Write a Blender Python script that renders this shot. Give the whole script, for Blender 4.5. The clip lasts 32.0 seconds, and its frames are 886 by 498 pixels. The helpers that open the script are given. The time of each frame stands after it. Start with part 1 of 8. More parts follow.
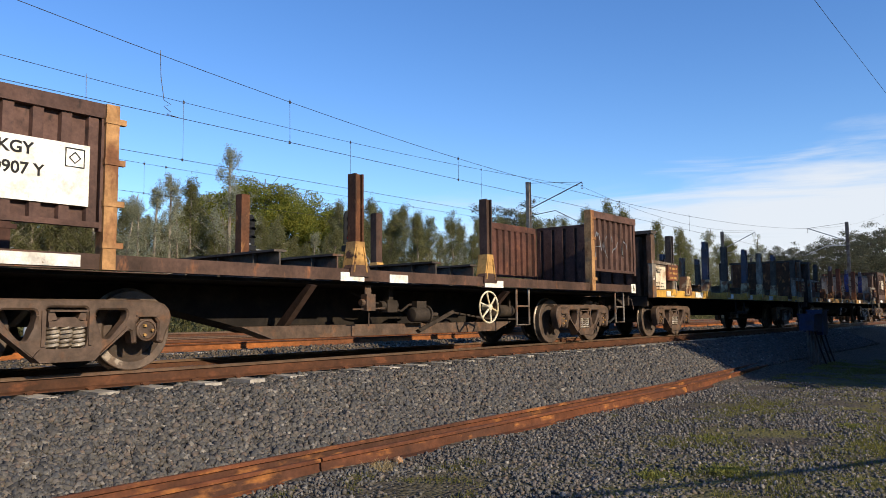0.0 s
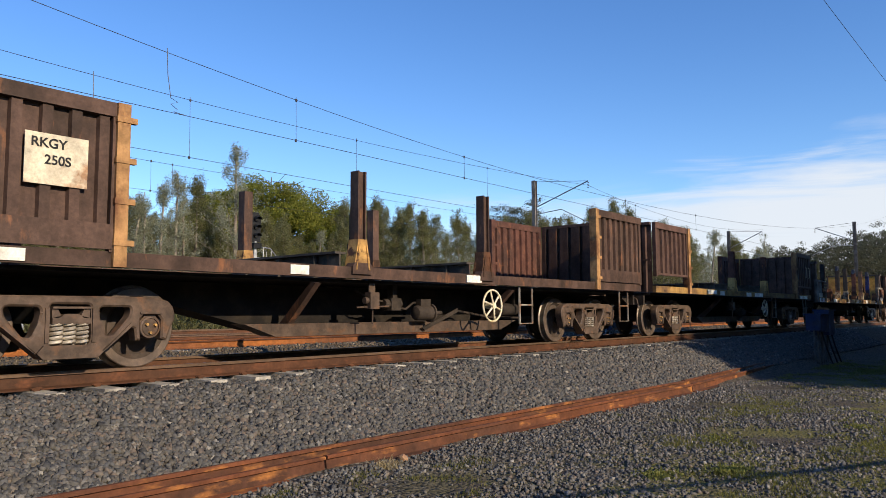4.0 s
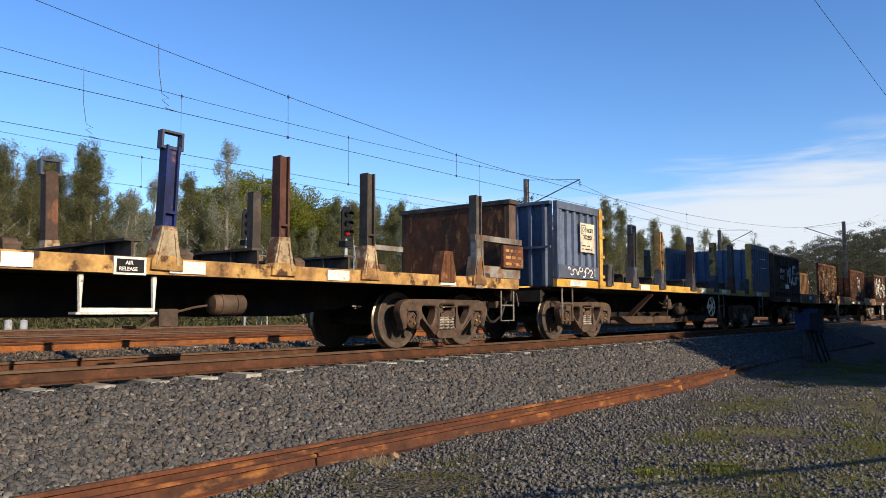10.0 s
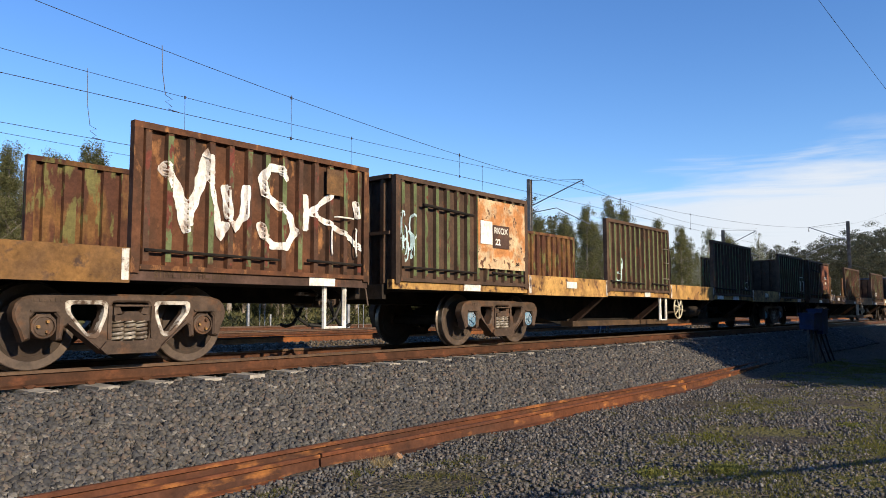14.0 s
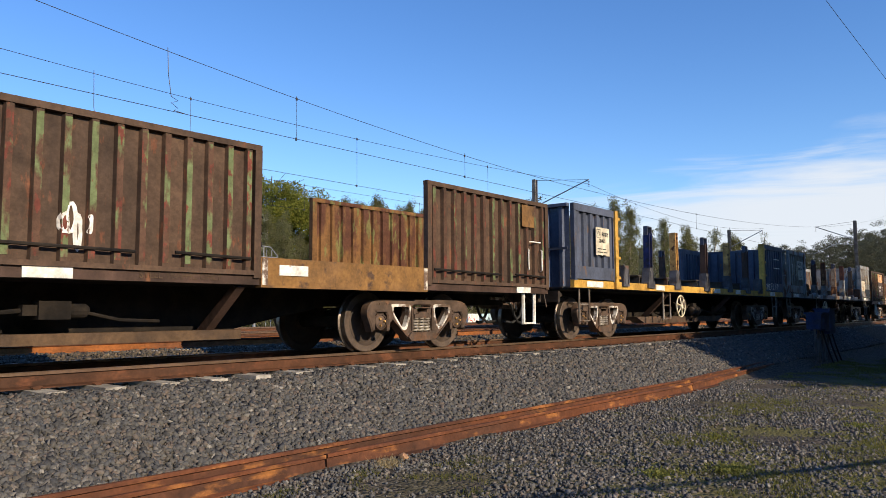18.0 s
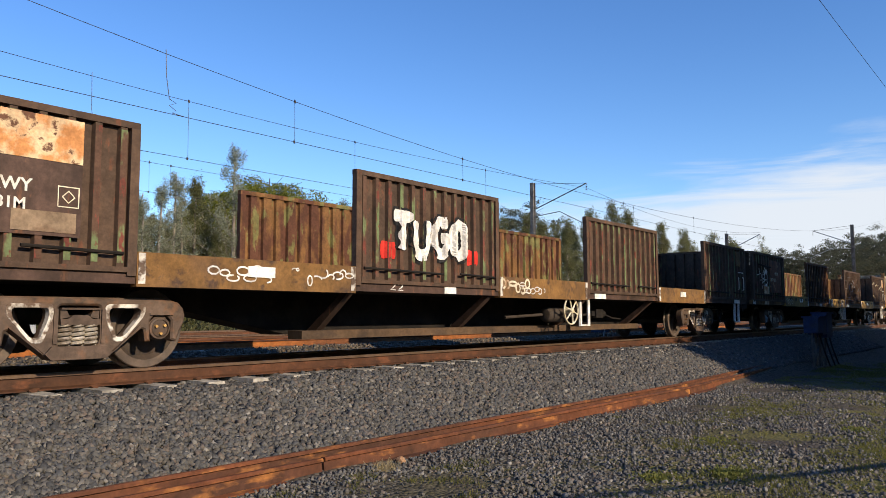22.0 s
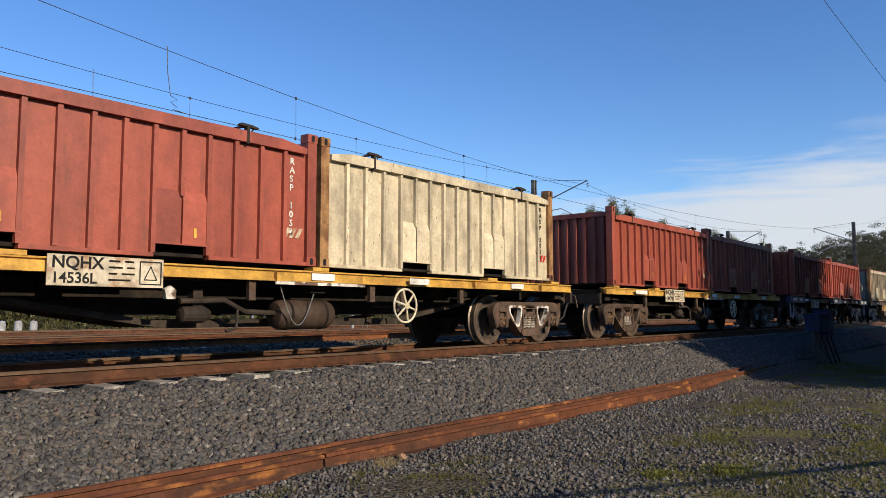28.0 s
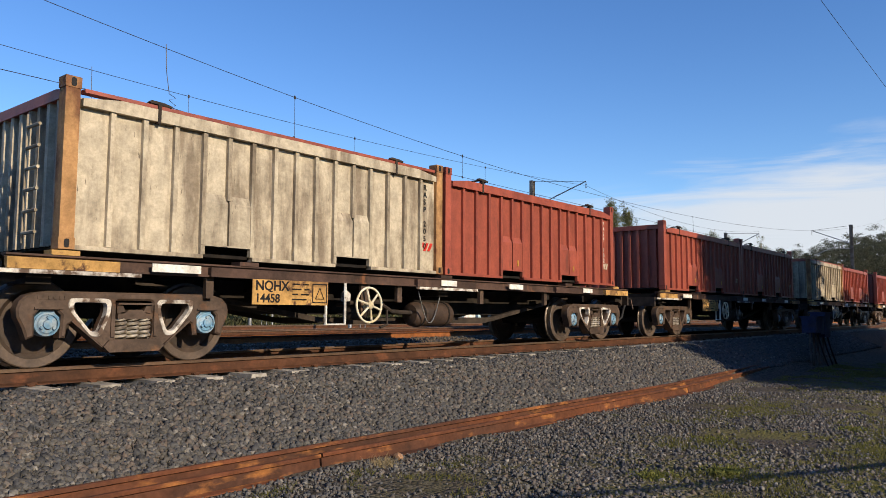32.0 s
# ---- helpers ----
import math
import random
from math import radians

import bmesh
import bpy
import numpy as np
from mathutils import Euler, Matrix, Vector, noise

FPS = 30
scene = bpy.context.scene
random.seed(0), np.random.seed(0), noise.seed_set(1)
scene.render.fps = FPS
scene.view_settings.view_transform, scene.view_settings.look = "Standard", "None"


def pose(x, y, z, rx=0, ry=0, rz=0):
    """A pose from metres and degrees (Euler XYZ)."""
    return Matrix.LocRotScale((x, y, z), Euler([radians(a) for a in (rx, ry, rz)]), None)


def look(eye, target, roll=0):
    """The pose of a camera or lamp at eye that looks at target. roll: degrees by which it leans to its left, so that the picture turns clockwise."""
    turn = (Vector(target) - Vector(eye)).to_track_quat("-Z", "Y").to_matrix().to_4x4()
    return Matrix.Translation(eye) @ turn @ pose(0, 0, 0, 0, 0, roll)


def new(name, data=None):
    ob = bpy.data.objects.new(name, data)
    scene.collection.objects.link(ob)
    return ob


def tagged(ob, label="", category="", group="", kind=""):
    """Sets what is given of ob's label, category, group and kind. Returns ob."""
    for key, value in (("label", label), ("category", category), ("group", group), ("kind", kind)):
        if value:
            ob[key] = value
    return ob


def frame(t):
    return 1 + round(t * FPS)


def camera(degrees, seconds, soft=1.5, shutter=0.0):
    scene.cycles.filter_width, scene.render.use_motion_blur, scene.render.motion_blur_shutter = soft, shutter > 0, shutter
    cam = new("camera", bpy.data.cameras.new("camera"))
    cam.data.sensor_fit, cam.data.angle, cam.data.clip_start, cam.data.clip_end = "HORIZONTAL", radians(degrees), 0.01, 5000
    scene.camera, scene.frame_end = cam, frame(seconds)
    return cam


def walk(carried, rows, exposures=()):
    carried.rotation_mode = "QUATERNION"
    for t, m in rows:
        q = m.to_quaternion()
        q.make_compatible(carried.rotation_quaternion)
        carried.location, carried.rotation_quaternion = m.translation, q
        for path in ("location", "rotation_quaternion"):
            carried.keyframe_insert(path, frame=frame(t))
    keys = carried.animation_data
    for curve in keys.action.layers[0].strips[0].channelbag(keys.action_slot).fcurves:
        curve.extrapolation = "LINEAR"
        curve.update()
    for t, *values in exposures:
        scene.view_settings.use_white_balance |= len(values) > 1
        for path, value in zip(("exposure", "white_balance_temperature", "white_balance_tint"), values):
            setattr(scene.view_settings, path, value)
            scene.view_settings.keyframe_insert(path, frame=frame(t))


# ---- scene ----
EYE = (0.0, 0.0, 0.583)      # height above the rail heads
YC = 8.892                   # centre line of the train's track
SUN_EL, SUN_AZ = 25.0, -95.0  # degrees; azimuth of the sun from +x towards +y
cam = camera(61.63, 32.0, soft=0.85)


def aim(yaw, pitch, roll):
    a, b = radians(yaw), radians(pitch)
    d = Vector((math.sin(a) * math.cos(b), math.cos(a) * math.cos(b), math.sin(b)))
    return look(EYE, Vector(EYE) + d, roll)


walk(cam, [
    (0, aim(50.839, 5.117, -0.518)), (0.5, aim(50.830, 5.112, -0.486)), (1, aim(50.767, 5.112, -0.401)), (1.5, aim(50.696, 5.095, -0.338)),
    (2, aim(50.623, 5.051, -0.374)), (2.5, aim(50.535, 5.017, -0.300)), (3, aim(50.438, 4.996, -0.287)), (3.5, aim(50.406, 5.004, -0.267)),
    (5.5, aim(50.397, 4.957, -0.292)), (6, aim(50.424, 5.009, -0.251)), (6.5, aim(50.431, 5.003, -0.266)), (7, aim(50.463, 4.993, -0.131)),
    (7.5, aim(50.476, 4.976, -0.174)), (8, aim(50.496, 4.962, -0.207)), (8.5, aim(50.663, 4.945, -0.209)), (9, aim(50.805, 4.887, -0.186)),
    (9.5, aim(50.916, 4.835, -0.054)), (10, aim(51.037, 4.824, -0.077)), (10.5, aim(51.004, 4.857, -0.099)), (11, aim(50.956, 4.879, -0.094)),
    (11.5, aim(50.933, 4.856, 0.032)), (12, aim(50.892, 4.850, 0.001)), (12.5, aim(50.876, 4.893, -0.151)), (13, aim(50.842, 4.936, -0.281)),
    (13.5, aim(50.807, 4.939, -0.221)), (14, aim(50.785, 4.863, -0.161)), (14.5, aim(50.751, 4.768, -0.163)), (16.5, aim(50.602, 4.797, -0.145)),
    (17, aim(50.532, 4.833, -0.121)), (17.5, aim(50.444, 4.852, -0.191)), (18, aim(50.367, 4.898, -0.254)), (18.5, aim(50.326, 4.966, -0.225)),
    (19, aim(50.299, 4.993, -0.200)), (19.5, aim(50.265, 5.021, -0.165)), (20, aim(50.245, 5.022, -0.177)), (20.5, aim(50.329, 5.078, -0.210)),
    (21, aim(50.403, 5.120, -0.146)), (21.5, aim(50.480, 5.118, -0.144)), (22, aim(50.538, 5.142, -0.147)), (22.5, aim(50.537, 5.188, -0.144)),
    (23, aim(50.536, 5.207, -0.141)), (23.5, aim(50.578, 5.208, -0.092)), (24, aim(50.644, 5.159, 0.139)), (24.5, aim(50.708, 5.105, 0.159)),
    (25, aim(50.724, 5.071, 0.129)), (25.5, aim(50.714, 5.051, 0.074)), (27.5, aim(50.540, 4.926, 0.013)), (28, aim(50.454, 4.908, -0.069)),
    (28.5, aim(50.458, 4.909, -0.065)), (29, aim(50.545, 4.880, -0.004)), (29.5, aim(50.595, 4.854, -0.039)), (30, aim(50.575, 4.853, 0.031)),
    (30.5, aim(50.586, 4.862, -0.017)), (31, aim(50.585, 4.903, -0.074)), (31.5, aim(50.605, 4.906, 0.177)), (32, aim(50.609, 4.914, 0.265)),
], exposures=((0.0, 0.51), (25.0, 0.51), (28.0, 0.29), (30.0, 0.34), (32.0, 0.36)))

# ---- world, sun, exposure ----
world = bpy.data.worlds.new("sky")
scene.world = world
world.use_nodes = True
wn, wl = world.node_tree.nodes, world.node_tree.links
sky = wn.new("ShaderNodeTexSky")
sky.sky_type, sky.sun_disc = "NISHITA", False
sky.sun_elevation, sky.sun_rotation = radians(SUN_EL), radians(90.0 - SUN_AZ)
sky.air_density, sky.dust_density, sky.ozone_density = 1.0, 0.0, 4.0
wn["Background"].inputs[1].default_value = 0.135
deep = wn.new("ShaderNodeHueSaturation")
deep.inputs["Saturation"].default_value = 1.17
deep.inputs["Hue"].default_value = 0.509
wl.new(sky.outputs[0], deep.inputs["Color"])
wl.new(deep.outputs[0], wn["Background"].inputs[0])
sun_way = Vector((math.cos(radians(SUN_AZ)) * math.cos(radians(SUN_EL)), math.sin(radians(SUN_AZ)) * math.cos(radians(SUN_EL)), math.sin(radians(SUN_EL))))
sun_data = bpy.data.lights.new("sun", "SUN")
sun_data.energy, sun_data.angle, sun_data.color = 4.5, radians(0.55), (1.0, 0.83, 0.6)
sun = new("sun", sun_data)
sun.matrix_world = look(sun_way * 60, (0, 0, 0))

# ---- materials ----


def mat(name, base, rough=0.8, metal=0.0, second=None, scale=3.0, amount=0.5, edge=(0.45, 0.6), bump=0.2, fine=22.0, third=None, third_scale=9.0, third_edge=(0.55, 0.65), stretch=(1, 1, 1), jitter=0.12, mottle=1.0):
    """A surface of a base colour with patches of a second colour and flecks of a third, fine grain and relief."""
    m = bpy.data.materials.new(name)
    m.use_nodes = True
    n, l = m.node_tree.nodes, m.node_tree.links
    b = n["Principled BSDF"]
    b.inputs["Roughness"].default_value, b.inputs["Metallic"].default_value = rough, metal
    b.inputs["Specular IOR Level"].default_value = 0.5 if rough < 0.6 or metal else 0.22
    co, info = n.new("ShaderNodeTexCoord"), n.new("ShaderNodeObjectInfo")
    mp = n.new("ShaderNodeMapping")
    mp.inputs["Scale"].default_value = stretch
    l.new(co.outputs["Object"], mp.inputs["Vector"])
    sh = n.new("ShaderNodeVectorMath")
    sh.operation = "SCALE"
    cx = n.new("ShaderNodeCombineXYZ")
    for i in range(3):
        l.new(info.outputs["Random"], cx.inputs[i])
    l.new(cx.outputs[0], sh.inputs[0])
    sh.inputs["Scale"].default_value = 37.0
    ad = n.new("ShaderNodeVectorMath")
    l.new(mp.outputs[0], ad.inputs[0])
    l.new(sh.outputs[0], ad.inputs[1])

    plain = n.new("ShaderNodeVectorMath")
    l.new(co.outputs["Object"], plain.inputs[0])
    l.new(sh.outputs[0], plain.inputs[1])

    def nz(s, detail=6.0, rgh=0.6, where=None):
        t = n.new("ShaderNodeTexNoise")
        t.inputs["Scale"].default_value, t.inputs["Detail"].default_value, t.inputs["Roughness"].default_value = s, detail, rgh
        l.new((where or ad).outputs[0], t.inputs["Vector"])
        return t.outputs["Fac"]

    def ramp(f, lo, hi):
        r = n.new("ShaderNodeMapRange")
        r.inputs[1].default_value, r.inputs[2].default_value = lo, hi
        l.new(f, r.inputs[0])
        return r.outputs[0]

    def mix(f, a, c, kind="MIX"):
        x = n.new("ShaderNodeMix")
        x.data_type, x.blend_type = "RGBA", kind
        for k, v in ((0, f), (6, a), (7, c)):
            if hasattr(v, "links"):
                l.new(v, x.inputs[k])
            else:
                x.inputs[k].default_value = v if k == 0 else (*v, 1)
        return x.outputs[2]

    col = base
    if second:
        f = ramp(nz(scale), *edge)
        mu = n.new("ShaderNodeMath")
        mu.operation = "MULTIPLY"
        l.new(f, mu.inputs[0])
        mu.inputs[1].default_value = amount
        col = mix(mu.outputs[0], base, second)
    if third:
        col = mix(ramp(nz(third_scale), *third_edge), col, third)
    grain = nz(fine, 8.0, 0.7, plain)
    g = n.new("ShaderNodeMapRange")
    g.inputs[1].default_value, g.inputs[2].default_value, g.inputs[3].default_value, g.inputs[4].default_value = 0.3, 0.7, 1 - 0.26 * (0.4 + 0.6 * mottle), 1 + 0.2 * (0.4 + 0.6 * mottle)
    l.new(grain, g.inputs[0])
    col = mix(1.0, col, g.outputs[0], "MULTIPLY")
    d = n.new("ShaderNodeMapRange")
    d.inputs[1].default_value, d.inputs[2].default_value, d.inputs[3].default_value, d.inputs[4].default_value = 0.35, 0.65, 1 - 0.28 * mottle, 1 + 0.22 * mottle
    l.new(nz(4.5, 7.0, 0.65, plain), d.inputs[0])
    col = mix(1.0, col, d.outputs[0], "MULTIPLY")
    jt = n.new("ShaderNodeMapRange")
    jt.inputs[3].default_value, jt.inputs[4].default_value = 1 - jitter, 1 + jitter
    l.new(info.outputs["Random"], jt.inputs[0])
    col = mix(1.0, col, jt.outputs[0], "MULTIPLY")
    l.new(col, b.inputs["Base Color"])
    bp = n.new("ShaderNodeBump")
    bp.inputs["Strength"].default_value, bp.inputs["Distance"].default_value = bump, 0.01
    l.new(grain, bp.inputs["Height"])
    l.new(bp.outputs[0], b.inputs["Normal"])
    return m


RUST = (0.16, 0.062, 0.028)
DARK = (0.028, 0.022, 0.018)
M = {
    "brown": mat("brown_paint", (0.085, 0.05, 0.038), 0.72, 0, (0.038, 0.024, 0.018), 1.6, 0.85, (0.42, 0.62), third=(0.2, 0.085, 0.04), third_scale=5, third_edge=(0.6, 0.72), stretch=(1, 1, 0.3)),
    "oldbrown": mat("weathered_brown_paint", (0.09, 0.055, 0.036), 0.78, 0, (0.055, 0.036, 0.026), 1.3, 0.85, (0.42, 0.62), third=(0.14, 0.058, 0.032), third_scale=10, third_edge=(0.6, 0.68), stretch=(1, 1, 0.35)),
    "rusty": mat("rusty_steel", (0.125, 0.052, 0.026), 0.85, 0, (0.05, 0.03, 0.02), 1.6, 0.95, (0.4, 0.62), third=(0.32, 0.15, 0.06), third_scale=6.5, third_edge=(0.57, 0.68), stretch=(1, 1, 0.5)),
    "olive": mat("olive_rusty_steel", (0.17, 0.085, 0.032), 0.85, 0, (0.085, 0.035, 0.022), 3.0, 0.95, (0.44, 0.54), third=(0.15, 0.135, 0.05), third_scale=5, third_edge=(0.55, 0.6), stretch=(1, 1, 0.35)),
    "green": mat("flaking_green_paint", (0.12, 0.15, 0.068), 0.8, 0, (0.085, 0.046, 0.03), 3.0, 1.0, (0.44, 0.5), third=(0.14, 0.04, 0.028), third_scale=9, third_edge=(0.55, 0.6), stretch=(1, 1, 0.4)),
    "blue": mat("slate_blue_paint", (0.085, 0.1, 0.145), 0.65, 0, (0.045, 0.05, 0.068), 1.4, 0.85, (0.42, 0.65), third=(0.16, 0.1, 0.065), third_scale=5, third_edge=(0.62, 0.7), stretch=(1, 1, 0.35), mottle=0.6),
    "greyblue": mat("pale_grey_blue_paint", (0.3, 0.31, 0.31), 0.7, 0, (0.17, 0.155, 0.135), 1.5, 0.9, (0.42, 0.64), third=(0.2, 0.1, 0.055), third_scale=4.0, third_edge=(0.54, 0.62), stretch=(1, 1, 0.4), mottle=0.7),
    "royal": mat("dark_blue_paint", (0.018, 0.03, 0.14), 0.6, 0, (0.02, 0.02, 0.03), 3, 0.9, (0.4, 0.6), third=(0.14, 0.07, 0.04), third_scale=7, third_edge=(0.6, 0.68)),
    "yellow": mat("worn_yellow_paint", (0.6, 0.35, 0.07), 0.6, 0, (0.36, 0.19, 0.05), 1.6, 0.8, (0.45, 0.65), third=(0.12, 0.06, 0.03), third_scale=7, third_edge=(0.66, 0.71)),
    "oldyellow": mat("dirty_yellow_paint", (0.47, 0.275, 0.09), 0.75, 0, (0.17, 0.085, 0.04), 1.6, 0.95, (0.46, 0.64), third=(0.08, 0.04, 0.025), third_scale=5, third_edge=(0.55, 0.64)),
    "ochre": mat("ochre_brown_paint", (0.2, 0.105, 0.035), 0.8, 0, (0.1, 0.058, 0.032), 1.0, 0.9, (0.42, 0.62), third=(0.075, 0.045, 0.03), third_scale=5),
    "rustgrey": mat("rust_streaked_grey_paint", (0.24, 0.22, 0.2), 0.75, 0, (0.12, 0.065, 0.042), 2.2, 0.95, (0.42, 0.56), third=(0.17, 0.075, 0.038), third_scale=5, third_edge=(0.55, 0.64), stretch=(1.6, 1.6, 0.35)),
    "ochresill": mat("worn_ochre_brown_paint", (0.34, 0.2, 0.065), 0.72, 0, (0.15, 0.085, 0.045), 2.2, 0.9, (0.42, 0.62), third=(0.075, 0.045, 0.03), third_scale=6, third_edge=(0.6, 0.7), stretch=(0.5, 1, 1)),
    "grey": mat("worn_grey_paint", (0.26, 0.24, 0.21), 0.75, 0, (0.1, 0.07, 0.05), 2.0, 0.95, (0.42, 0.6), third=(0.2, 0.09, 0.04), third_scale=5, third_edge=(0.55, 0.66), stretch=(1, 1, 0.4)),
    "white": mat("white_paint", (0.78, 0.76, 0.7), 0.6, 0, (0.6, 0.56, 0.48), 4, 0.6, third=(0.3, 0.22, 0.15), third_scale=12, third_edge=(0.66, 0.72)),
    "cream": mat("grimy_cream_paint", (0.62, 0.54, 0.38), 0.7, 0, (0.32, 0.275, 0.2), 1.6, 0.9, (0.45, 0.66), third=(0.1, 0.075, 0.055), third_scale=17, third_edge=(0.64, 0.69), stretch=(1.8, 1.8, 0.45), mottle=0.6),
    "red": mat("faded_red_paint", (0.322, 0.073, 0.043), 0.55, 0, (0.2, 0.044, 0.028), 1.3, 0.9, (0.42, 0.66), third=(0.085, 0.04, 0.03), third_scale=3.2, third_edge=(0.6, 0.82), stretch=(1.8, 1, 0.3), mottle=0.5),
    "sooty": mat("sooty_red_paint", (0.3, 0.067, 0.04), 0.65, 0, (0.085, 0.046, 0.032), 1.3, 0.9, (0.52, 0.66), third=(0.1, 0.04, 0.03), third_scale=5, third_edge=(0.66, 0.8), stretch=(2.4, 1, 0.16), mottle=0.3),
    "post": mat("rusty_cream_post_paint", (0.36, 0.2, 0.085), 0.75, 0, (0.15, 0.065, 0.032), 3, 0.95, stretch=(1, 1, 0.5)),
    "navy": mat("navy_paint", (0.03, 0.04, 0.08), 0.55, 0, (0.06, 0.05, 0.05), 3, 0.7),
    # Near-black: depth of the shade under the wagons is put into this colour.
    "dark": mat("grimy_shade_dark_steel", (0.012, 0.01, 0.009), 0.95, 0, (0.026, 0.02, 0.015), 3, 0.8),
    "bogie": mat("dusty_bogie_steel", (0.095, 0.064, 0.047), 0.62, 0, (0.06, 0.042, 0.031), 4, 0.85, third=(0.12, 0.065, 0.038), third_scale=5),
    "plum": mat("dull_plum_brown_paint", (0.1, 0.056, 0.045), 0.72, 0, (0.06, 0.036, 0.03), 1.5, 0.85, (0.42, 0.62), third=(0.045, 0.03, 0.026), third_scale=7, third_edge=(0.6, 0.68), stretch=(1, 1, 0.5)),
    "haze": mat("faded_pale_blue_spray", (0.22, 0.24, 0.27), 0.75, 0, (0.12, 0.1, 0.1), 6, 0.9),
    "creamfoot": mat("chipped_cream_foot_paint", (0.4, 0.31, 0.19), 0.75, 0, (0.17, 0.08, 0.042), 5, 0.95, (0.46, 0.56), third=(0.09, 0.05, 0.035), third_scale=11, third_edge=(0.6, 0.66)),
    "postgrey": mat("grimy_blue_grey_paint", (0.085, 0.085, 0.095), 0.7, 0, (0.045, 0.042, 0.045), 2, 0.85, third=(0.14, 0.075, 0.045), third_scale=7, third_edge=(0.6, 0.68)),
    "ochreyellow": mat("sprayed_ochre_yellow", (0.32, 0.195, 0.055), 0.75, 0, (0.16, 0.095, 0.04), 1.4, 0.8),
    "mustard": mat("mustard_spray_paint", (0.5, 0.27, 0.06), 0.75, 0, (0.3, 0.15, 0.05), 1.4, 0.8),
    "reservoir": mat("brown_air_tank_paint", (0.07, 0.046, 0.034), 0.6, 0, (0.04, 0.028, 0.022), 3, 0.8),
    "skyblue": mat("faded_blue_paint", (0.115, 0.145, 0.215), 0.65, 0, (0.075, 0.09, 0.13), 1.4, 0.85, (0.42, 0.65), third=(0.19, 0.15, 0.12), third_scale=8, third_edge=(0.64, 0.7), stretch=(1, 1, 0.35), mottle=0.6),
    "tanpost": mat("rusty_tan_post_paint", (0.33, 0.23, 0.15), 0.75, 0, (0.17, 0.08, 0.045), 4, 0.9, (0.48, 0.58), third=(0.2, 0.22, 0.26), third_scale=6, third_edge=(0.62, 0.68)),
    "palemast": mat("pale_weathered_mast_steel", (0.2, 0.185, 0.165), 0.7, 0, (0.12, 0.1, 0.085), 2, 0.7),
    "signcream": mat("cream_sign_paint", (0.66, 0.6, 0.46), 0.65, 0, (0.5, 0.42, 0.3), 3, 0.7, third=(0.3, 0.2, 0.12), third_scale=12, third_edge=(0.66, 0.72)),
    "dirtycream": mat("dirt_streaked_cream_paint", (0.44, 0.382, 0.285), 0.7, 0, (0.2, 0.16, 0.115), 1.9, 0.95, (0.45, 0.62), third=(0.09, 0.068, 0.05), third_scale=16, third_edge=(0.66, 0.74), stretch=(2.0, 1.8, 0.4), mottle=0.8),
    "browngrey": mat("brown_grey_sill_paint", (0.2, 0.14, 0.088), 0.75, 0, (0.25, 0.26, 0.24), 1.1, 0.9, (0.58, 0.66), third=(0.13, 0.045, 0.032), third_scale=3.0, third_edge=(0.6, 0.68), stretch=(0.6, 1, 1)),
    "tangrey": mat("stained_tan_grey_paint", (0.235, 0.195, 0.15), 0.75, 0, (0.15, 0.1, 0.07), 1.6, 0.9, (0.45, 0.62), third=(0.05, 0.036, 0.03), third_scale=6, third_edge=(0.62, 0.67)),
    "wheelwhite": mat("yellowed_white_wheel_paint", (0.66, 0.6, 0.46), 0.6, 0, (0.5, 0.4, 0.22), 5, 0.8, third=(0.2, 0.11, 0.06), third_scale=14, third_edge=(0.64, 0.7)),
    "undergear": mat("grimy_brake_gear_steel", (0.045, 0.034, 0.027), 0.8, 0, (0.025, 0.02, 0.016), 4, 0.8),
    "spring": mat("worn_spring_steel", (0.44, 0.39, 0.32), 0.4, 0.3, (0.15, 0.11, 0.08), 7, 0.85),
    "wheel": mat("wheel_steel", (0.06, 0.04, 0.029), 0.75, 0.2, (0.05, 0.038, 0.03), 5, 0.8),
    "tread": mat("worn_tread_steel", (0.2, 0.165, 0.135), 0.4, 0.6, (0.1, 0.075, 0.055), 6, 0.8, jitter=0.05),
    "wheelrim": mat("scuffed_wheel_rim_steel", (0.1, 0.07, 0.051), 0.6, 0.1, (0.065, 0.045, 0.034), 6, 0.8, third=(0.25, 0.21, 0.17), third_scale=4, third_edge=(0.64, 0.7)),
    "capwhite": mat("pale_bearing_cap_paint", (0.6, 0.57, 0.5), 0.6, 0, (0.35, 0.25, 0.16), 9, 0.7),
    "capblue": mat("blue_bearing_cap_paint", (0.13, 0.27, 0.4), 0.55, 0, (0.3, 0.3, 0.28), 9, 0.6),
    "rail": mat("rusty_rail_steel", (0.085, 0.035, 0.017), 0.75, 0.0, (0.05, 0.024, 0.014), 1.5, 0.8, third=(0.13, 0.05, 0.024), third_scale=7, stretch=(0.4, 1, 1)),
    "orange_rail": mat("orange_rust_rail", (0.3, 0.105, 0.028), 0.85, 0, (0.15, 0.06, 0.028), 0.8, 0.9, (0.4, 0.6), stretch=(0.4, 1, 1)),
    "railtop": mat("worn_rail_head", (0.12, 0.074, 0.044), 0.55, 0.3, (0.14, 0.08, 0.05), 3, 0.8, stretch=(0.1, 3, 1)),
    "concrete": mat("concrete", (0.34, 0.315, 0.275), 0.9, 0, (0.22, 0.2, 0.17), 6, 0.8),
    "black": mat("black_paint", (0.012, 0.012, 0.013), 0.6),
    "galv": mat("galvanised_steel", (0.32, 0.33, 0.34), 0.5, 0.6, (0.2, 0.2, 0.2), 3, 0.6),
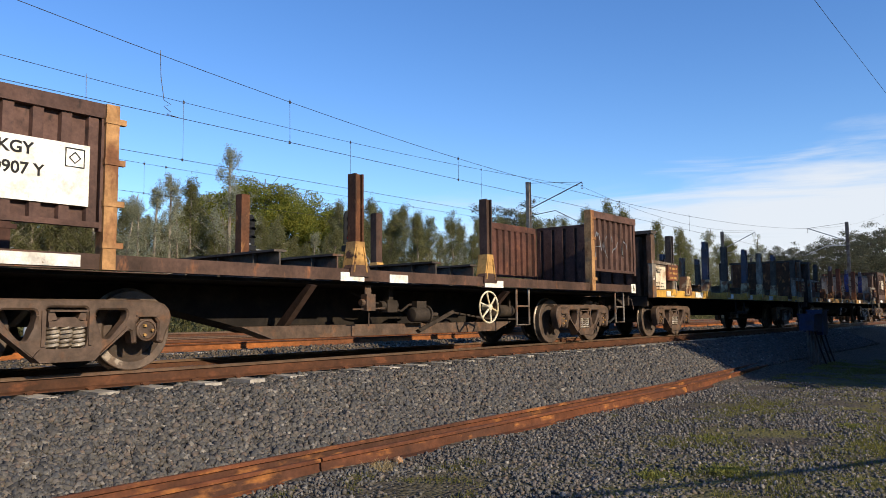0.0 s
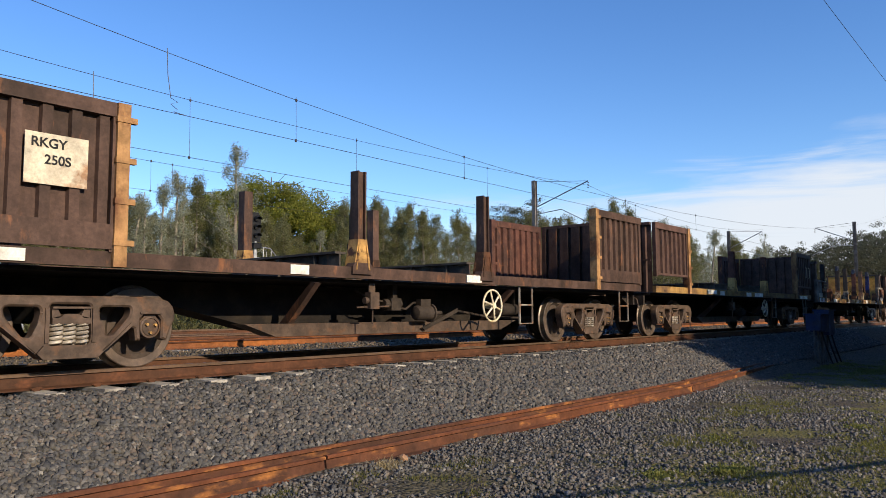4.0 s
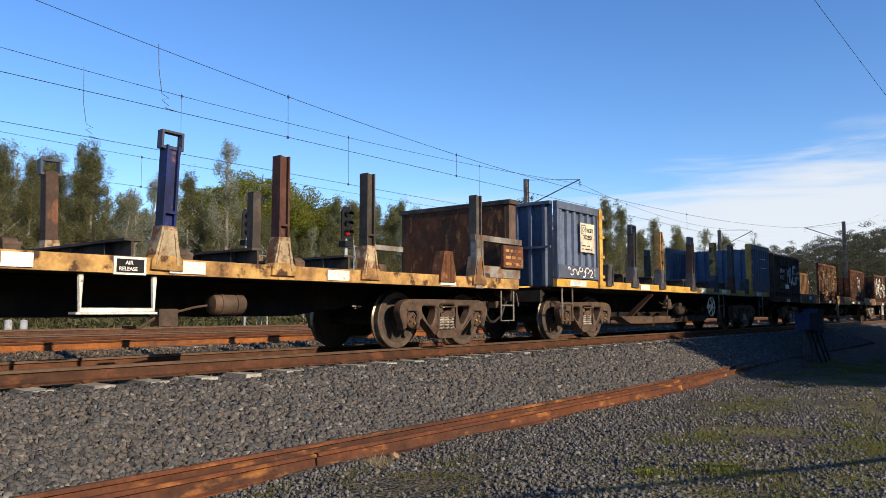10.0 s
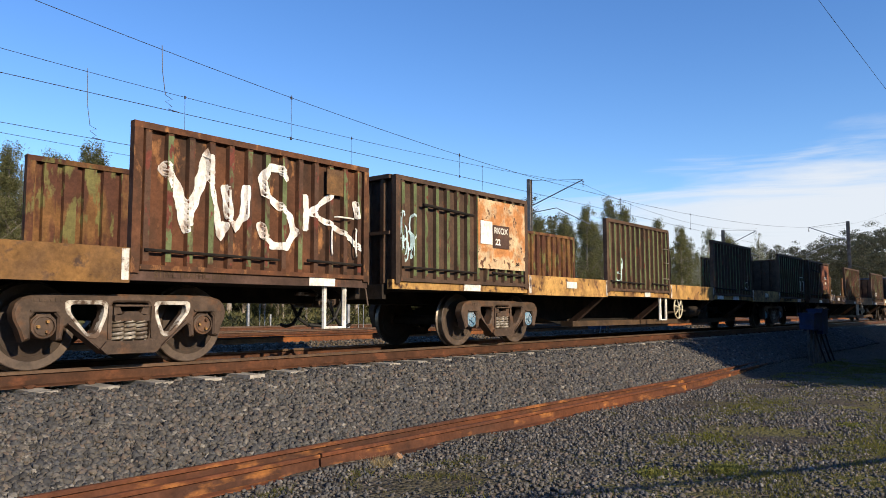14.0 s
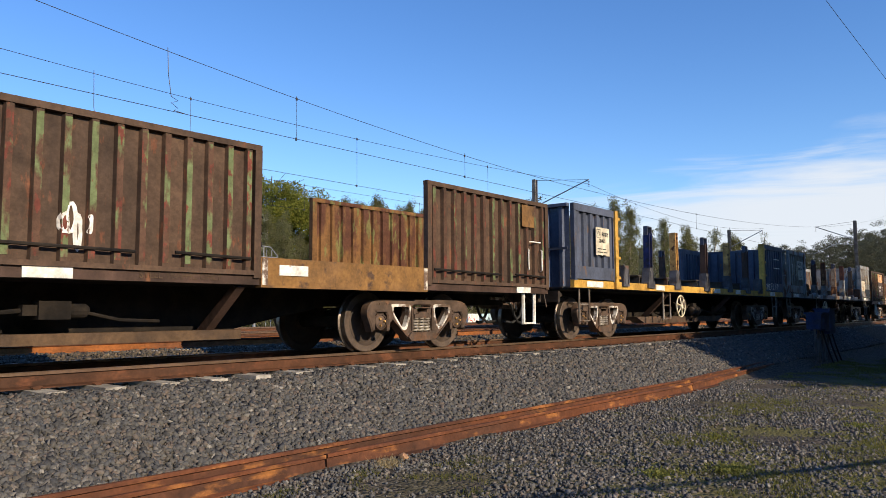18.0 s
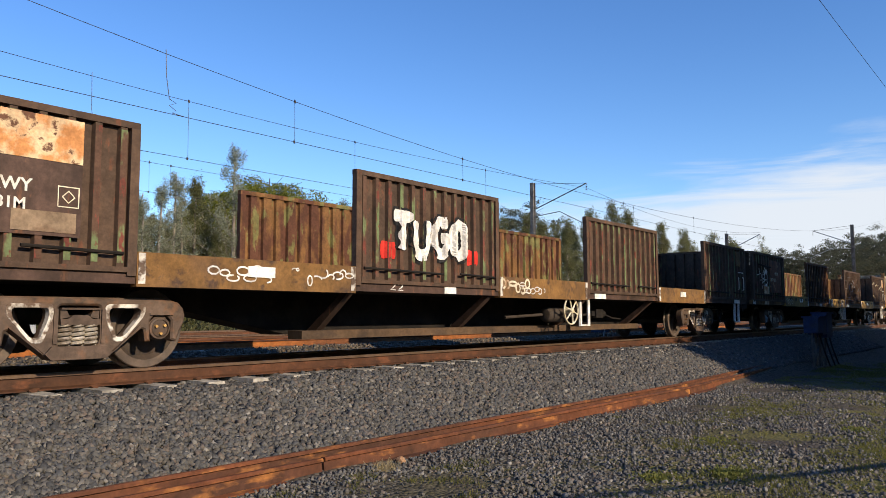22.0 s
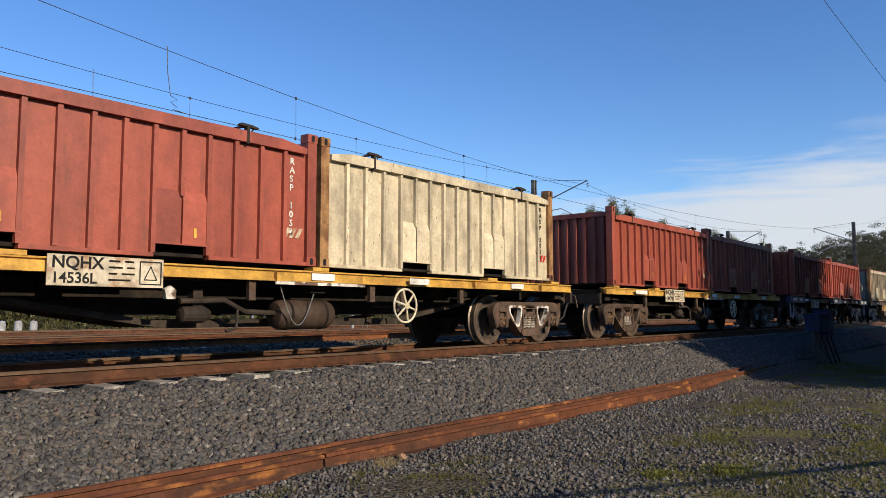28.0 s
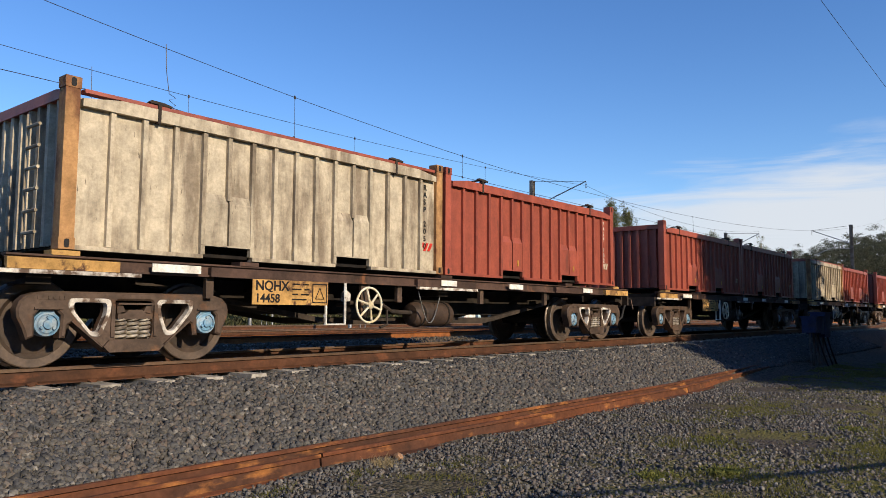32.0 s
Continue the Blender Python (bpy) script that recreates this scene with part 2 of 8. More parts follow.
    "mast": mat("weathered_steel_mast", (0.13, 0.12, 0.11), 0.7, 0.3, (0.08, 0.06, 0.05), 2, 0.8),
    "wire": mat("dull_copper_wire", (0.05, 0.045, 0.045), 0.5, 0.6),
    "hose": mat("rubber_hose", (0.02, 0.02, 0.02), 0.6),
    "redpaint": mat("red_spray_paint", (0.5, 0.03, 0.02), 0.6),
    "fadedspray": mat("faded_white_spray_paint", (0.7, 0.67, 0.62), 0.7, 0, (0.24, 0.15, 0.1), 5, 0.8, (0.52, 0.66), third=(0.16, 0.09, 0.06), third_scale=9, third_edge=(0.62, 0.68), stretch=(1, 1, 0.6)),
    "spray": mat("white_spray_paint", (0.72, 0.7, 0.66), 0.6, 0, (0.5, 0.46, 0.42), 7, 0.7),
    "paleblue": mat("pale_blue_spray_paint", (0.45, 0.6, 0.62), 0.6),
    "orangeplate": mat("peeling_orange_plate", (0.5, 0.22, 0.08), 0.8, 0, (0.62, 0.45, 0.27), 3, 1.0, (0.45, 0.55), third=(0.13, 0.06, 0.035), third_scale=6, third_edge=(0.58, 0.63)),
    "signred": mat("rusty_red_plate", (0.19, 0.065, 0.034), 0.8, 0, (0.08, 0.04, 0.028), 2.5, 0.95, third=(0.4, 0.2, 0.1), third_scale=5, third_edge=(0.58, 0.66)),
    "bark": mat("pale_bark", (0.3, 0.26, 0.21), 0.9, 0, (0.13, 0.1, 0.08), 3, 0.9, stretch=(1, 1, 0.3)),
    "darkbark": mat("dark_bark", (0.1, 0.075, 0.055), 0.9, 0, (0.05, 0.04, 0.03), 3, 0.9, stretch=(1, 1, 0.3)),
    "bulkhead": mat("grimy_bulkhead_steel", (0.085, 0.072, 0.062), 0.75, 0, (0.04, 0.033, 0.028), 1.4, 0.9, (0.4, 0.62), third=(0.14, 0.07, 0.04), third_scale=4, third_edge=(0.58, 0.7), stretch=(1, 1, 0.3)),
    "old_rail": mat("flaking_old_rail", (0.13, 0.045, 0.02), 0.8, 0, (0.06, 0.028, 0.018), 1.2, 0.9, (0.4, 0.6), third=(0.3, 0.12, 0.035), third_scale=5, third_edge=(0.56, 0.68), stretch=(0.35, 1, 1)),
    "worn_white": mat("worn_white_paint", (0.6, 0.56, 0.5), 0.7, 0, (0.12, 0.08, 0.058), 6, 1.0, (0.45, 0.56)),
    "endsteel": mat("brown_bulkhead_steel", (0.15, 0.095, 0.068), 0.75, 0, (0.07, 0.048, 0.036), 1.6, 0.9, (0.42, 0.62), third=(0.22, 0.1, 0.05), third_scale=5, third_edge=(0.58, 0.7), stretch=(1, 1, 0.4)),
    "chord": mat("dull_brown_chord_paint", (0.1, 0.062, 0.036), 0.8, 0, (0.06, 0.04, 0.028), 1.5, 0.9),
    "camo": mat("faded_olive_spray_paint", (0.09, 0.075, 0.035), 0.8, 0, (0.06, 0.04, 0.025), 3, 0.9),
    "maroon": mat("rusty_maroon_paint", (0.1, 0.044, 0.033), 0.8, 0, (0.055, 0.03, 0.024), 1.6, 0.9, (0.42, 0.62), third=(0.2, 0.08, 0.04), third_scale=6, third_edge=(0.6, 0.7), stretch=(1, 1, 0.5)),
    "greytan": mat("tan_grey_sheet_paint", (0.3, 0.255, 0.19), 0.75, 0, (0.2, 0.16, 0.115), 1.6, 0.85, (0.42, 0.62), third=(0.17, 0.08, 0.04), third_scale=4, third_edge=(0.58, 0.66), stretch=(1, 1, 0.3), mottle=0.6),
    "fresh_green": mat("dull_green_paint", (0.115, 0.14, 0.062), 0.75, 0, (0.085, 0.048, 0.03), 3.5, 1.0, (0.54, 0.58), third=(0.14, 0.045, 0.03), third_scale=10, third_edge=(0.6, 0.64), stretch=(1, 1, 0.4)),
    "stain": mat("faded_beige_spray_paint", (0.24, 0.17, 0.11), 0.8, 0, (0.13, 0.075, 0.045), 3, 0.9),
    "stained": mat("stained_cream_paint", (0.6, 0.53, 0.4), 0.7, 0, (0.3, 0.16, 0.08), 3, 0.9, (0.5, 0.62)),
    "bluebox": mat("blue_cabinet_paint", (0.022, 0.04, 0.1), 0.6, 0, (0.04, 0.045, 0.06), 3, 0.7),
}

# ---- mesh helpers ----


def box(bm, x0, x1, y0, y1, z0, z1):
    v = [bm.verts.new(c) for c in ((x0, y0, z0), (x1, y0, z0), (x1, y1, z0), (x0, y1, z0), (x0, y0, z1), (x1, y0, z1), (x1, y1, z1), (x0, y1, z1))]
    for f in ((3, 2, 1, 0), (4, 5, 6, 7), (0, 1, 5, 4), (1, 2, 6, 5), (2, 3, 7, 6), (3, 0, 4, 7)):
        bm.faces.new([v[i] for i in f])


def prism(bm, pts, lo, hi, axis="y"):
    """A polygon pushed through along an axis: pts are (x, z) for y, (y, z) for x, (x, y) for z."""
    def at(a, b, c):
        return (a, c, b) if axis == "y" else (c, a, b) if axis == "x" else (a, b, c)
    n = len(pts)
    a = [bm.verts.new(at(p[0], p[1], lo)) for p in pts]
    b = [bm.verts.new(at(p[0], p[1], hi)) for p in pts]
    bm.faces.new(a)
    bm.faces.new(b[::-1])
    for i in range(n):
        bm.faces.new((a[i], b[i], b[(i + 1) % n], a[(i + 1) % n]))


def tube(bm, pts, r, seg=8, r2=None):
    """A round bar along a line of points."""
    pts = [Vector(p) for p in pts]
    rings = []
    for i, p in enumerate(pts):
        d = (pts[min(i + 1, len(pts) - 1)] - pts[max(i - 1, 0)]).normalized()
        u = d.orthogonal().normalized() if i == 0 else (u - d * u.dot(d)).normalized()
        w = d.cross(u)
        rr = r if r2 is None else r + (r2 - r) * i / (len(pts) - 1)
        rings.append([bm.verts.new(p + (u * math.cos(2 * math.pi * k / seg) + w * math.sin(2 * math.pi * k / seg)) * rr) for k in range(seg)])
    for a, b in zip(rings, rings[1:]):
        for k in range(seg):
            bm.faces.new((a[k], a[(k + 1) % seg], b[(k + 1) % seg], b[k]))
    bm.faces.new(rings[0][::-1])
    bm.faces.new(rings[-1])


def lathe(bm, profile, seg=32, axis="y"):
    """A profile of (radius, along) turned about an axis."""
    rings = []
    for r, y in profile:
        ring = []
        for k in range(seg):
            a = 2 * math.pi * k / seg
            c, s = r * math.cos(a), r * math.sin(a)
            ring.append(bm.verts.new((c, y, s) if axis == "y" else (y, c, s) if axis == "x" else (c, s, y)))
        rings.append(ring)
    for a, b in zip(rings, rings[1:]):
        for k in range(seg):
            bm.faces.new((a[k], a[(k + 1) % seg], b[(k + 1) % seg], b[k]))
    bm.faces.new(rings[0][::-1])
    bm.faces.new(rings[-1])


def ribbed(bm, a0, a1, z0, z1, y, out, pitch=0.268, rib=0.072, depth=0.055, thick=0.008, axis="y"):
    """A steel sheet with pressed upright ribs; out is -1 or 1, the side to which the ribs stand out."""
    n = max(2, round((a1 - a0) / pitch))
    step = (a1 - a0) / n
    line = [(a0, 0.0)]
    for i in range(n):
        c = a0 + (i + 0.5) * step
        line += [(c - rib / 2 - 0.014, 0), (c - rib / 2, depth), (c + rib / 2, depth), (c + rib / 2 + 0.014, 0)]
    line.append((a1, 0.0))

    def at(a, o, z):
        return (a, y + out * o, z) if axis == "y" else (y + out * o, a, z)
    rows = [[bm.verts.new(at(a, o + t, z)) for a, o in line] for t in (0, thick) for z in (z0, z1)]
    for lo, hi in ((rows[0], rows[1]), (rows[2], rows[3]), (rows[0], rows[2]), (rows[1], rows[3])):
        for i in range(len(line) - 1):
            bm.faces.new((lo[i], lo[i + 1], hi[i + 1], hi[i]))


def mesh_of(name, bm, material, smooth=False, bevel=0.0):
    if bevel:
        bmesh.ops.bevel(bm, geom=[e for e in bm.edges if len(e.link_faces) == 2 and e.calc_face_angle(0) > 0.6], offset=bevel, segments=1, affect="EDGES")
    bmesh.ops.recalc_face_normals(bm, faces=bm.faces)
    me = bpy.data.meshes.new(name)
    bm.to_mesh(me)
    bm.free()
    for m in material if isinstance(material, (list, tuple)) else [material]:
        me.materials.append(m)
    if smooth:
        for p in me.polygons:
            p.use_smooth = True
        me.set_sharp_from_angle(angle=radians(35))
    return me


def put(name, me, parent=None, label="", at=(0, 0, 0), rz=0.0):
    ob = new(name, me)
    if parent:
        ob.parent = parent
    ob.location = at
    ob.rotation_euler = (0, 0, rz)
    if label:
        ob["label"] = label
    return ob


def part(name, bm, material, parent=None, label="", at=(0, 0, 0), smooth=False, bevel=0.0):
    return put(name, mesh_of(name, bm, material, smooth, bevel), parent, label, at)


STORE = {}


def once(key, make):
    """A mesh made once and shared by all that look alike."""
    if key not in STORE:
        STORE[key] = make()
    return STORE[key]


def cloud_mesh(name, verts, faces, materials, ids=None, smooth=False):
    """A mesh from numpy arrays; faces all have the same number of corners."""
    me = bpy.data.meshes.new(name)
    n, k = faces.shape
    me.vertices.add(len(verts))
    me.vertices.foreach_set("co", verts.astype(np.float32).ravel())
    me.loops.add(n * k)
    me.loops.foreach_set("vertex_index", faces.astype(np.int32).ravel())
    me.polygons.add(n)
    me.polygons.foreach_set("loop_start", np.arange(0, n * k, k, dtype=np.int32))
    for m in materials:
        me.materials.append(m)
    if ids is not None:
        me.polygons.foreach_set("material_index", ids.astype(np.int32))
    me.update(calc_edges=True)
    if smooth:
        me.polygons.foreach_set("use_smooth", np.ones(n, bool))
    return me


# ---- ground ----
PROFILE = [(-3000, -1.3), (-300, -1.2), (-40, -1.1), (-6, -1.03), (2, -1.0), (4.6, -0.98), (5.5, -0.95), (5.75, -0.88), (7.28, -0.25), (7.6, -0.238), (10.3, -0.235), (10.9, -0.3), (12.6, -0.42), (13.4, -0.34), (14.2, -0.2), (21.8, -0.2), (22.6, -0.35), (24.4, -0.3), (25.0, -0.2), (28.0, -0.2), (29.0, -0.5), (32, -0.55), (40, -0.5), (70, -0.3), (300, 1.0), (3000, 3.0)]


def ground_z(y):
    for (a, za), (b, zb) in zip(PROFILE, PROFILE[1:]):
        if a <= y <= b:
            return za + (zb - za) * (y - a) / (b - a)
    return 0.0


def ground_material():
    m = bpy.data.materials.new("gravel_and_grass")
    m.use_nodes = True
    n, l = m.node_tree.nodes, m.node_tree.links
    b = n["Principled BSDF"]
    b.inputs["Roughness"].default_value = 0.95
    b.inputs["Specular IOR Level"].default_value = 0.15
    geo = n.new("ShaderNodeNewGeometry")
    pos = geo.outputs["Position"]

    def nz(s, d=5.0):
        t = n.new("ShaderNodeTexNoise")
        t.inputs["Scale"].default_value, t.inputs["Detail"].default_value = s, d
        l.new(pos, t.inputs["Vector"])
        return t.outputs["Fac"]

    def rng(f, a, c, lo=0.0, hi=1.0):
        r = n.new("ShaderNodeMapRange")
        for i, v in enumerate((a, c, lo, hi)):
            r.inputs[i + 1].default_value = v
        l.new(f, r.inputs[0])
        return r.outputs[0]

    def mix(f, a, c):
        x = n.new("ShaderNodeMix")
        x.data_type = "RGBA"
        for k, v in ((0, f), (6, a), (7, c)):
            if hasattr(v, "links"):
                l.new(v, x.inputs[k])
            else:
                x.inputs[k].default_value = (*v, 1)
        return x.outputs[2]

    def math2(op, a, c):
        x = n.new("ShaderNodeMath")
        x.operation = op
        for i, v in enumerate((a, c)):
            if hasattr(v, "links"):
                l.new(v, x.inputs[i])
            else:
                x.inputs[i].default_value = v
        return x.outputs[0]

    vo = n.new("ShaderNodeTexVoronoi")
    vo.inputs["Scale"].default_value = 22.0
    l.new(pos, vo.inputs["Vector"])
    hsv = n.new("ShaderNodeSeparateColor")
    l.new(vo.outputs["Color"], hsv.inputs[0])
    stone = mix(hsv.outputs[0], (0.03, 0.026, 0.021), (0.12, 0.104, 0.084))
    soil = mix(nz(9), (0.055, 0.046, 0.036), (0.1, 0.082, 0.064))
    sep = n.new("ShaderNodeSeparateXYZ")
    l.new(pos, sep.inputs[0])
    grassy = mix(nz(30), (0.07, 0.072, 0.025), (0.17, 0.145, 0.055))
    near = rng(sep.outputs["Y"], 5.2, 3.0)
    patch = rng(math2("ADD", nz(0.9, 4), math2("MULTIPLY", nz(6, 4), 0.35)), 0.6, 0.74)
    g1 = math2("MULTIPLY", near, patch)
    far = rng(sep.outputs["Y"], 28.6, 29.4)
    base = mix(rng(nz(2.2), 0.5, 0.62), stone, soil)
    onbed = math2("MULTIPLY", rng(sep.outputs["Y"], 5.5, 5.8), rng(sep.outputs["Y"], 29.2, 28.6))
    base = mix(onbed, base, stone)
    col = mix(math2("MAXIMUM", g1, far), base, grassy)
    l.new(col, b.inputs["Base Color"])
    bp = n.new("ShaderNodeBump")
    bp.inputs["Strength"].default_value, bp.inputs["Distance"].default_value = 0.9, 0.03
    l.new(vo.outputs["Distance"], bp.inputs["Height"])
    bp.invert = True
    l.new(bp.outputs[0], b.inputs["Normal"])
    return m


def build_ground():
    xs = [-3000, -300, -60] + [i * 0.5 for i in range(-8, 100)] + [60, 90, 150, 260, 500, 3000]
    ys = []
    for (a, _), (b, _) in zip(PROFILE, PROFILE[1:]):
        k = max(1, min(8, int((b - a) / 0.3))) if -6 <= a < 20 else 1
        ys += [a + (b - a) * i / k for i in range(k)]
    ys.append(PROFILE[-1][0])
    v = []
    for x in xs:
        for y in ys:
            z = ground_z(y)
            if -40 < y < 20 and -60 < x < 90 and not 7.5 < y < 10.4:
                z += 0.035 * noise.noise((x * 0.8, y * 0.8, 0)) + 0.015 * noise.noise((x * 2.7, y * 2.7, 4))
            v.append((x, y, z))
    w = len(ys)
    f = [(i * w + j, (i + 1) * w + j, (i + 1) * w + j + 1, i * w + j + 1) for i in range(len(xs) - 1) for j in range(w - 1)]
    me = cloud_mesh("ground", np.array(v), np.array(f), [ground_material()])
    tagged(put("ground", me), "grey railway ballast and gravel with grassy patches", "ground", kind="structure")


build_ground()

# ---- tracks ----
RAIL_SHAPE = [(-0.073, -0.172), (0.073, -0.172), (0.073, -0.16), (0.012, -0.142), (0.009, -0.045), (0.035, -0.034), (0.036, -0.008), (0.028, 0.0), (-0.028, 0.0), (-0.036, -0.008), (-0.035, -0.034), (-0.009, -0.045), (-0.012, -0.142), (-0.073, -0.16)]
SLEEPER = 0.624


def rail_mesh(name, x0, x1, material, top):
    bm = bmesh.new()
    prism(bm, RAIL_SHAPE, x0, x1, "x")
    me = mesh_of(name, bm, [material, top])
    for p in me.polygons:
        if p.center.z > -0.03:
            p.material_index = 1
    return me


def sleeper_mesh():
    bm = bmesh.new()
    prism(bm, [(-0.135, -0.4), (0.135, -0.4), (0.11, -0.178), (-0.11, -0.178)], -1.25, 1.25, "y")
    return mesh_of("sleeper", bm, M["concrete"], bevel=0.012)


def clip_mesh():
    bm = bmesh.new()
    for s in (-1, 1):
        tube(bm, [(-0.05, s * 0.075, -0.16), (0.05, s * 0.075, -0.145), (0.055, s * 0.1, -0.15), (-0.05, s * 0.115, -0.16)], 0.011, 6)
        box(bm, -0.03, 0.03, s * 0.1 - 0.02, s * 0.1 + 0.02, -0.18, -0.15)
    return mesh_of("rail_clip", bm, M["rail"])


def build_track(yc, material, top, singles):
    t = tagged(new("railway_track"), "rusty steel rails on concrete sleepers in ballast", "track", kind="structure")
    t.location = (0, yc, 0)
    for s in (-1, 1):
        put("rail", once("rail" + material.name, lambda: rail_mesh("rail", -200, 460, material, top)), t, at=(0, s * 0.7535, 0))
    sl, cl = once("sleeper", sleeper_mesh), once("clip", clip_mesh)
    x = 3.24 - 6 * SLEEPER
    if singles:
        for i in range(90):
            put("sleeper", sl, t, at=(x + i * SLEEPER, 0, 0))
            if i < 60:
                put("rail_clip", cl, t, at=(x + i * SLEEPER, -0.7535, 0))
    else:
        bm = bmesh.new()
        for i in range(140):
            bmesh.ops.create_cube(bm, size=1, matrix=Matrix.Translation((x + i * SLEEPER, 0, -0.28)) @ Matrix.Diagonal((0.24, 2.5, 0.2, 1)))
        tagged(part("sleepers", bm, M["concrete"], t), kind="stuff")


build_track(YC, M["rail"], M["railtop"], True)
build_track(15.85, M["orange_rail"], M["rail"], False)
build_track(20.0, M["rail"], M["rail"], False)
build_track(26.5, M["rail"], M["rail"], False)


def loose_rails():
    """Old rails laid side by side along the foot of the ballast; the front one is in lengths."""
    runs = [(0.3, 14.2, 5.8, 5.72, -0.73, "old_rail"), (14.2, 24.5, 5.72, 6.28, -0.72, "old_rail")]
    runs += [(0.3, 4.93, 5.63, 5.6, -0.79, "old_rail"), (4.955, 14.2, 5.6, 5.56, -0.785, "old_rail"), (14.22, 24.3, 5.56, 6.12, -0.78, "old_rail")]
    for x0, x1, y0, y1, z, m in runs:
        ob = new("old_rail")
        for name, shape in (("rail_foot", RAIL_SHAPE[:4] + RAIL_SHAPE[-2:]), ("rail_web", [(-0.012, -0.143), (0.012, -0.143), (0.009, -0.044), (-0.009, -0.044)]), ("rail_head", RAIL_SHAPE[4:12])):
            bm = bmesh.new()
            prism(bm, shape, 0, math.hypot(x1 - x0, y1 - y0), "x")
            part(name, bm, M[m], ob)
        ob.location, ob.rotation_euler = (x0, y0, z), (radians(-5), 0, math.atan2(y1 - y0, x1 - x0))
        tagged(ob, "disused rusty rail lying along the foot of the ballast", "rail", "old rails on the ground")


loose_rails()

# ---- the train ----
# speed in metres a second, falling slowly; the way gone since the start
SPEED = [(0, 11.85), (2.25, 11.56), (4, 11.35), (7.75, 11.18), (11, 11.05), (14, 11.02), (17, 10.95), (20, 10.9), (24, 10.75), (28, 10.52), (30, 10.45), (32, 10.45)]


def gone(t):
    s = 0.0
    for (a, va), (b, vb) in zip(SPEED, SPEED[1:]):
        if t <= a:
            break
        e = min(t, b)
        s += (e - a) * (va + va + (vb - va) * (e - a) / (b - a)) / 2
    return s


R_WHEEL = 0.45
RIDES = []    # what rides along: object, place on the train
WHEELS = []   # wheelsets: object, wagon's place, place on the wagon


def wheel_mesh():
    bm = bmesh.new()
    lathe(bm, [(0.02, -0.06), (0.11, -0.075), (0.13, -0.05), (0.31, -0.005), (0.35, -0.045), (0.358, -0.055), (0.44, -0.058), (0.45, -0.05), (0.45, 0.04), (0.48, 0.055), (0.48, 0.075), (0.38, 0.075), (0.33, 0.04), (0.13, 0.05), (0.1, 0.08), (0.02, 0.08)], 40)
    me = mesh_of("wheel", bm, [M["wheel"], M["tread"], M["wheelrim"]], True)
    for p in me.polygons:
        c = p.center
        r = math.hypot(c.x, c.z)
        if r > 0.445 and -0.05 < c.y < 0.05:
            p.material_index = 1
        elif r > 0.36 and c.y < 0:
            p.material_index = 2
    return me


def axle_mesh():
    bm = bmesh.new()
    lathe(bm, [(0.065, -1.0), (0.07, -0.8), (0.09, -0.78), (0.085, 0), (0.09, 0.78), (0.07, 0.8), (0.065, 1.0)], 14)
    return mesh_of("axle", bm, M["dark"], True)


def cap_mesh(kind):
    """The turning end cap of a bearing with its three bolts."""
    bm = bmesh.new()
    if kind == "bogie":
        lathe(bm, [(0.1, 0.1), (0.105, 0.02), (0.1, -0.02), (0.088, -0.03), (0.02, -0.032)], 20)
    else:
        lathe(bm, [(0.1, 0.1), (0.105, 0.02), (0.1, -0.02), (0.085, -0.035), (0.05, -0.04), (0.045, -0.062), (0.01, -0.064)], 20)
    for k in range(3):
        a = k * 2.094
        q = 0.058 if kind == "bogie" else 0.068
        bmesh.ops.create_cone(bm, cap_ends=True, segments=6, radius1=0.019, radius2=0.017, depth=0.03, matrix=Matrix.Translation((q * math.cos(a), -0.045, q * math.sin(a))) @ Matrix.Rotation(radians(90), 4, "X"))
    me = mesh_of("bearing_cap", bm, [M[kind], M["oldyellow" if kind == "bogie" else kind]], True)
    if kind == "bogie":
        for p in me.polygons:
            if p.center.y < -0.034:
                p.material_index = 1
    return me


def adapter_mesh(kind):
    """The saddle over a bearing, shouldered towards the frame, with its bearing's outer ring."""
    bm = bmesh.new()
    prism(bm, [(-0.125, 0.0), (0.125, 0.0), (0.115, 0.07), (0.07, 0.115), (0.06, 0.16), (-0.06, 0.16), (-0.07, 0.115), (-0.115, 0.07)], -0.05, 0.06)
    lathe(bm, [(0.1, 0.08), (0.122, 0.07), (0.128, -0.04), (0.118, -0.065), (0.1, -0.07), (0.1, -0.05)], 20)
    return mesh_of("bearing_adapter", bm, M[kind], True, bevel=0.0)


def rounded(pts, r, n=4):
    """A polygon with its corners rounded off."""
    out = []
    for i, p in enumerate(pts):
        p = Vector(p)
        a, b = Vector(pts[i - 1]) - p, Vector(pts[(i + 1) % len(pts)]) - p
        q = min(r, a.length * 0.45, b.length * 0.45)
        a, b = p + a.normalized() * q, p + b.normalized() * q
        out += [tuple(a * (1 - t) ** 2 + p * 2 * t * (1 - t) + b * t * t) for t in (k / n for k in range(n + 1))]
    return out


WINDOW = rounded([(0.295, 0.675), (0.635, 0.675), (0.63, 0.585), (0.455, 0.37), (0.375, 0.365), (0.3, 0.56)], 0.12, 6)


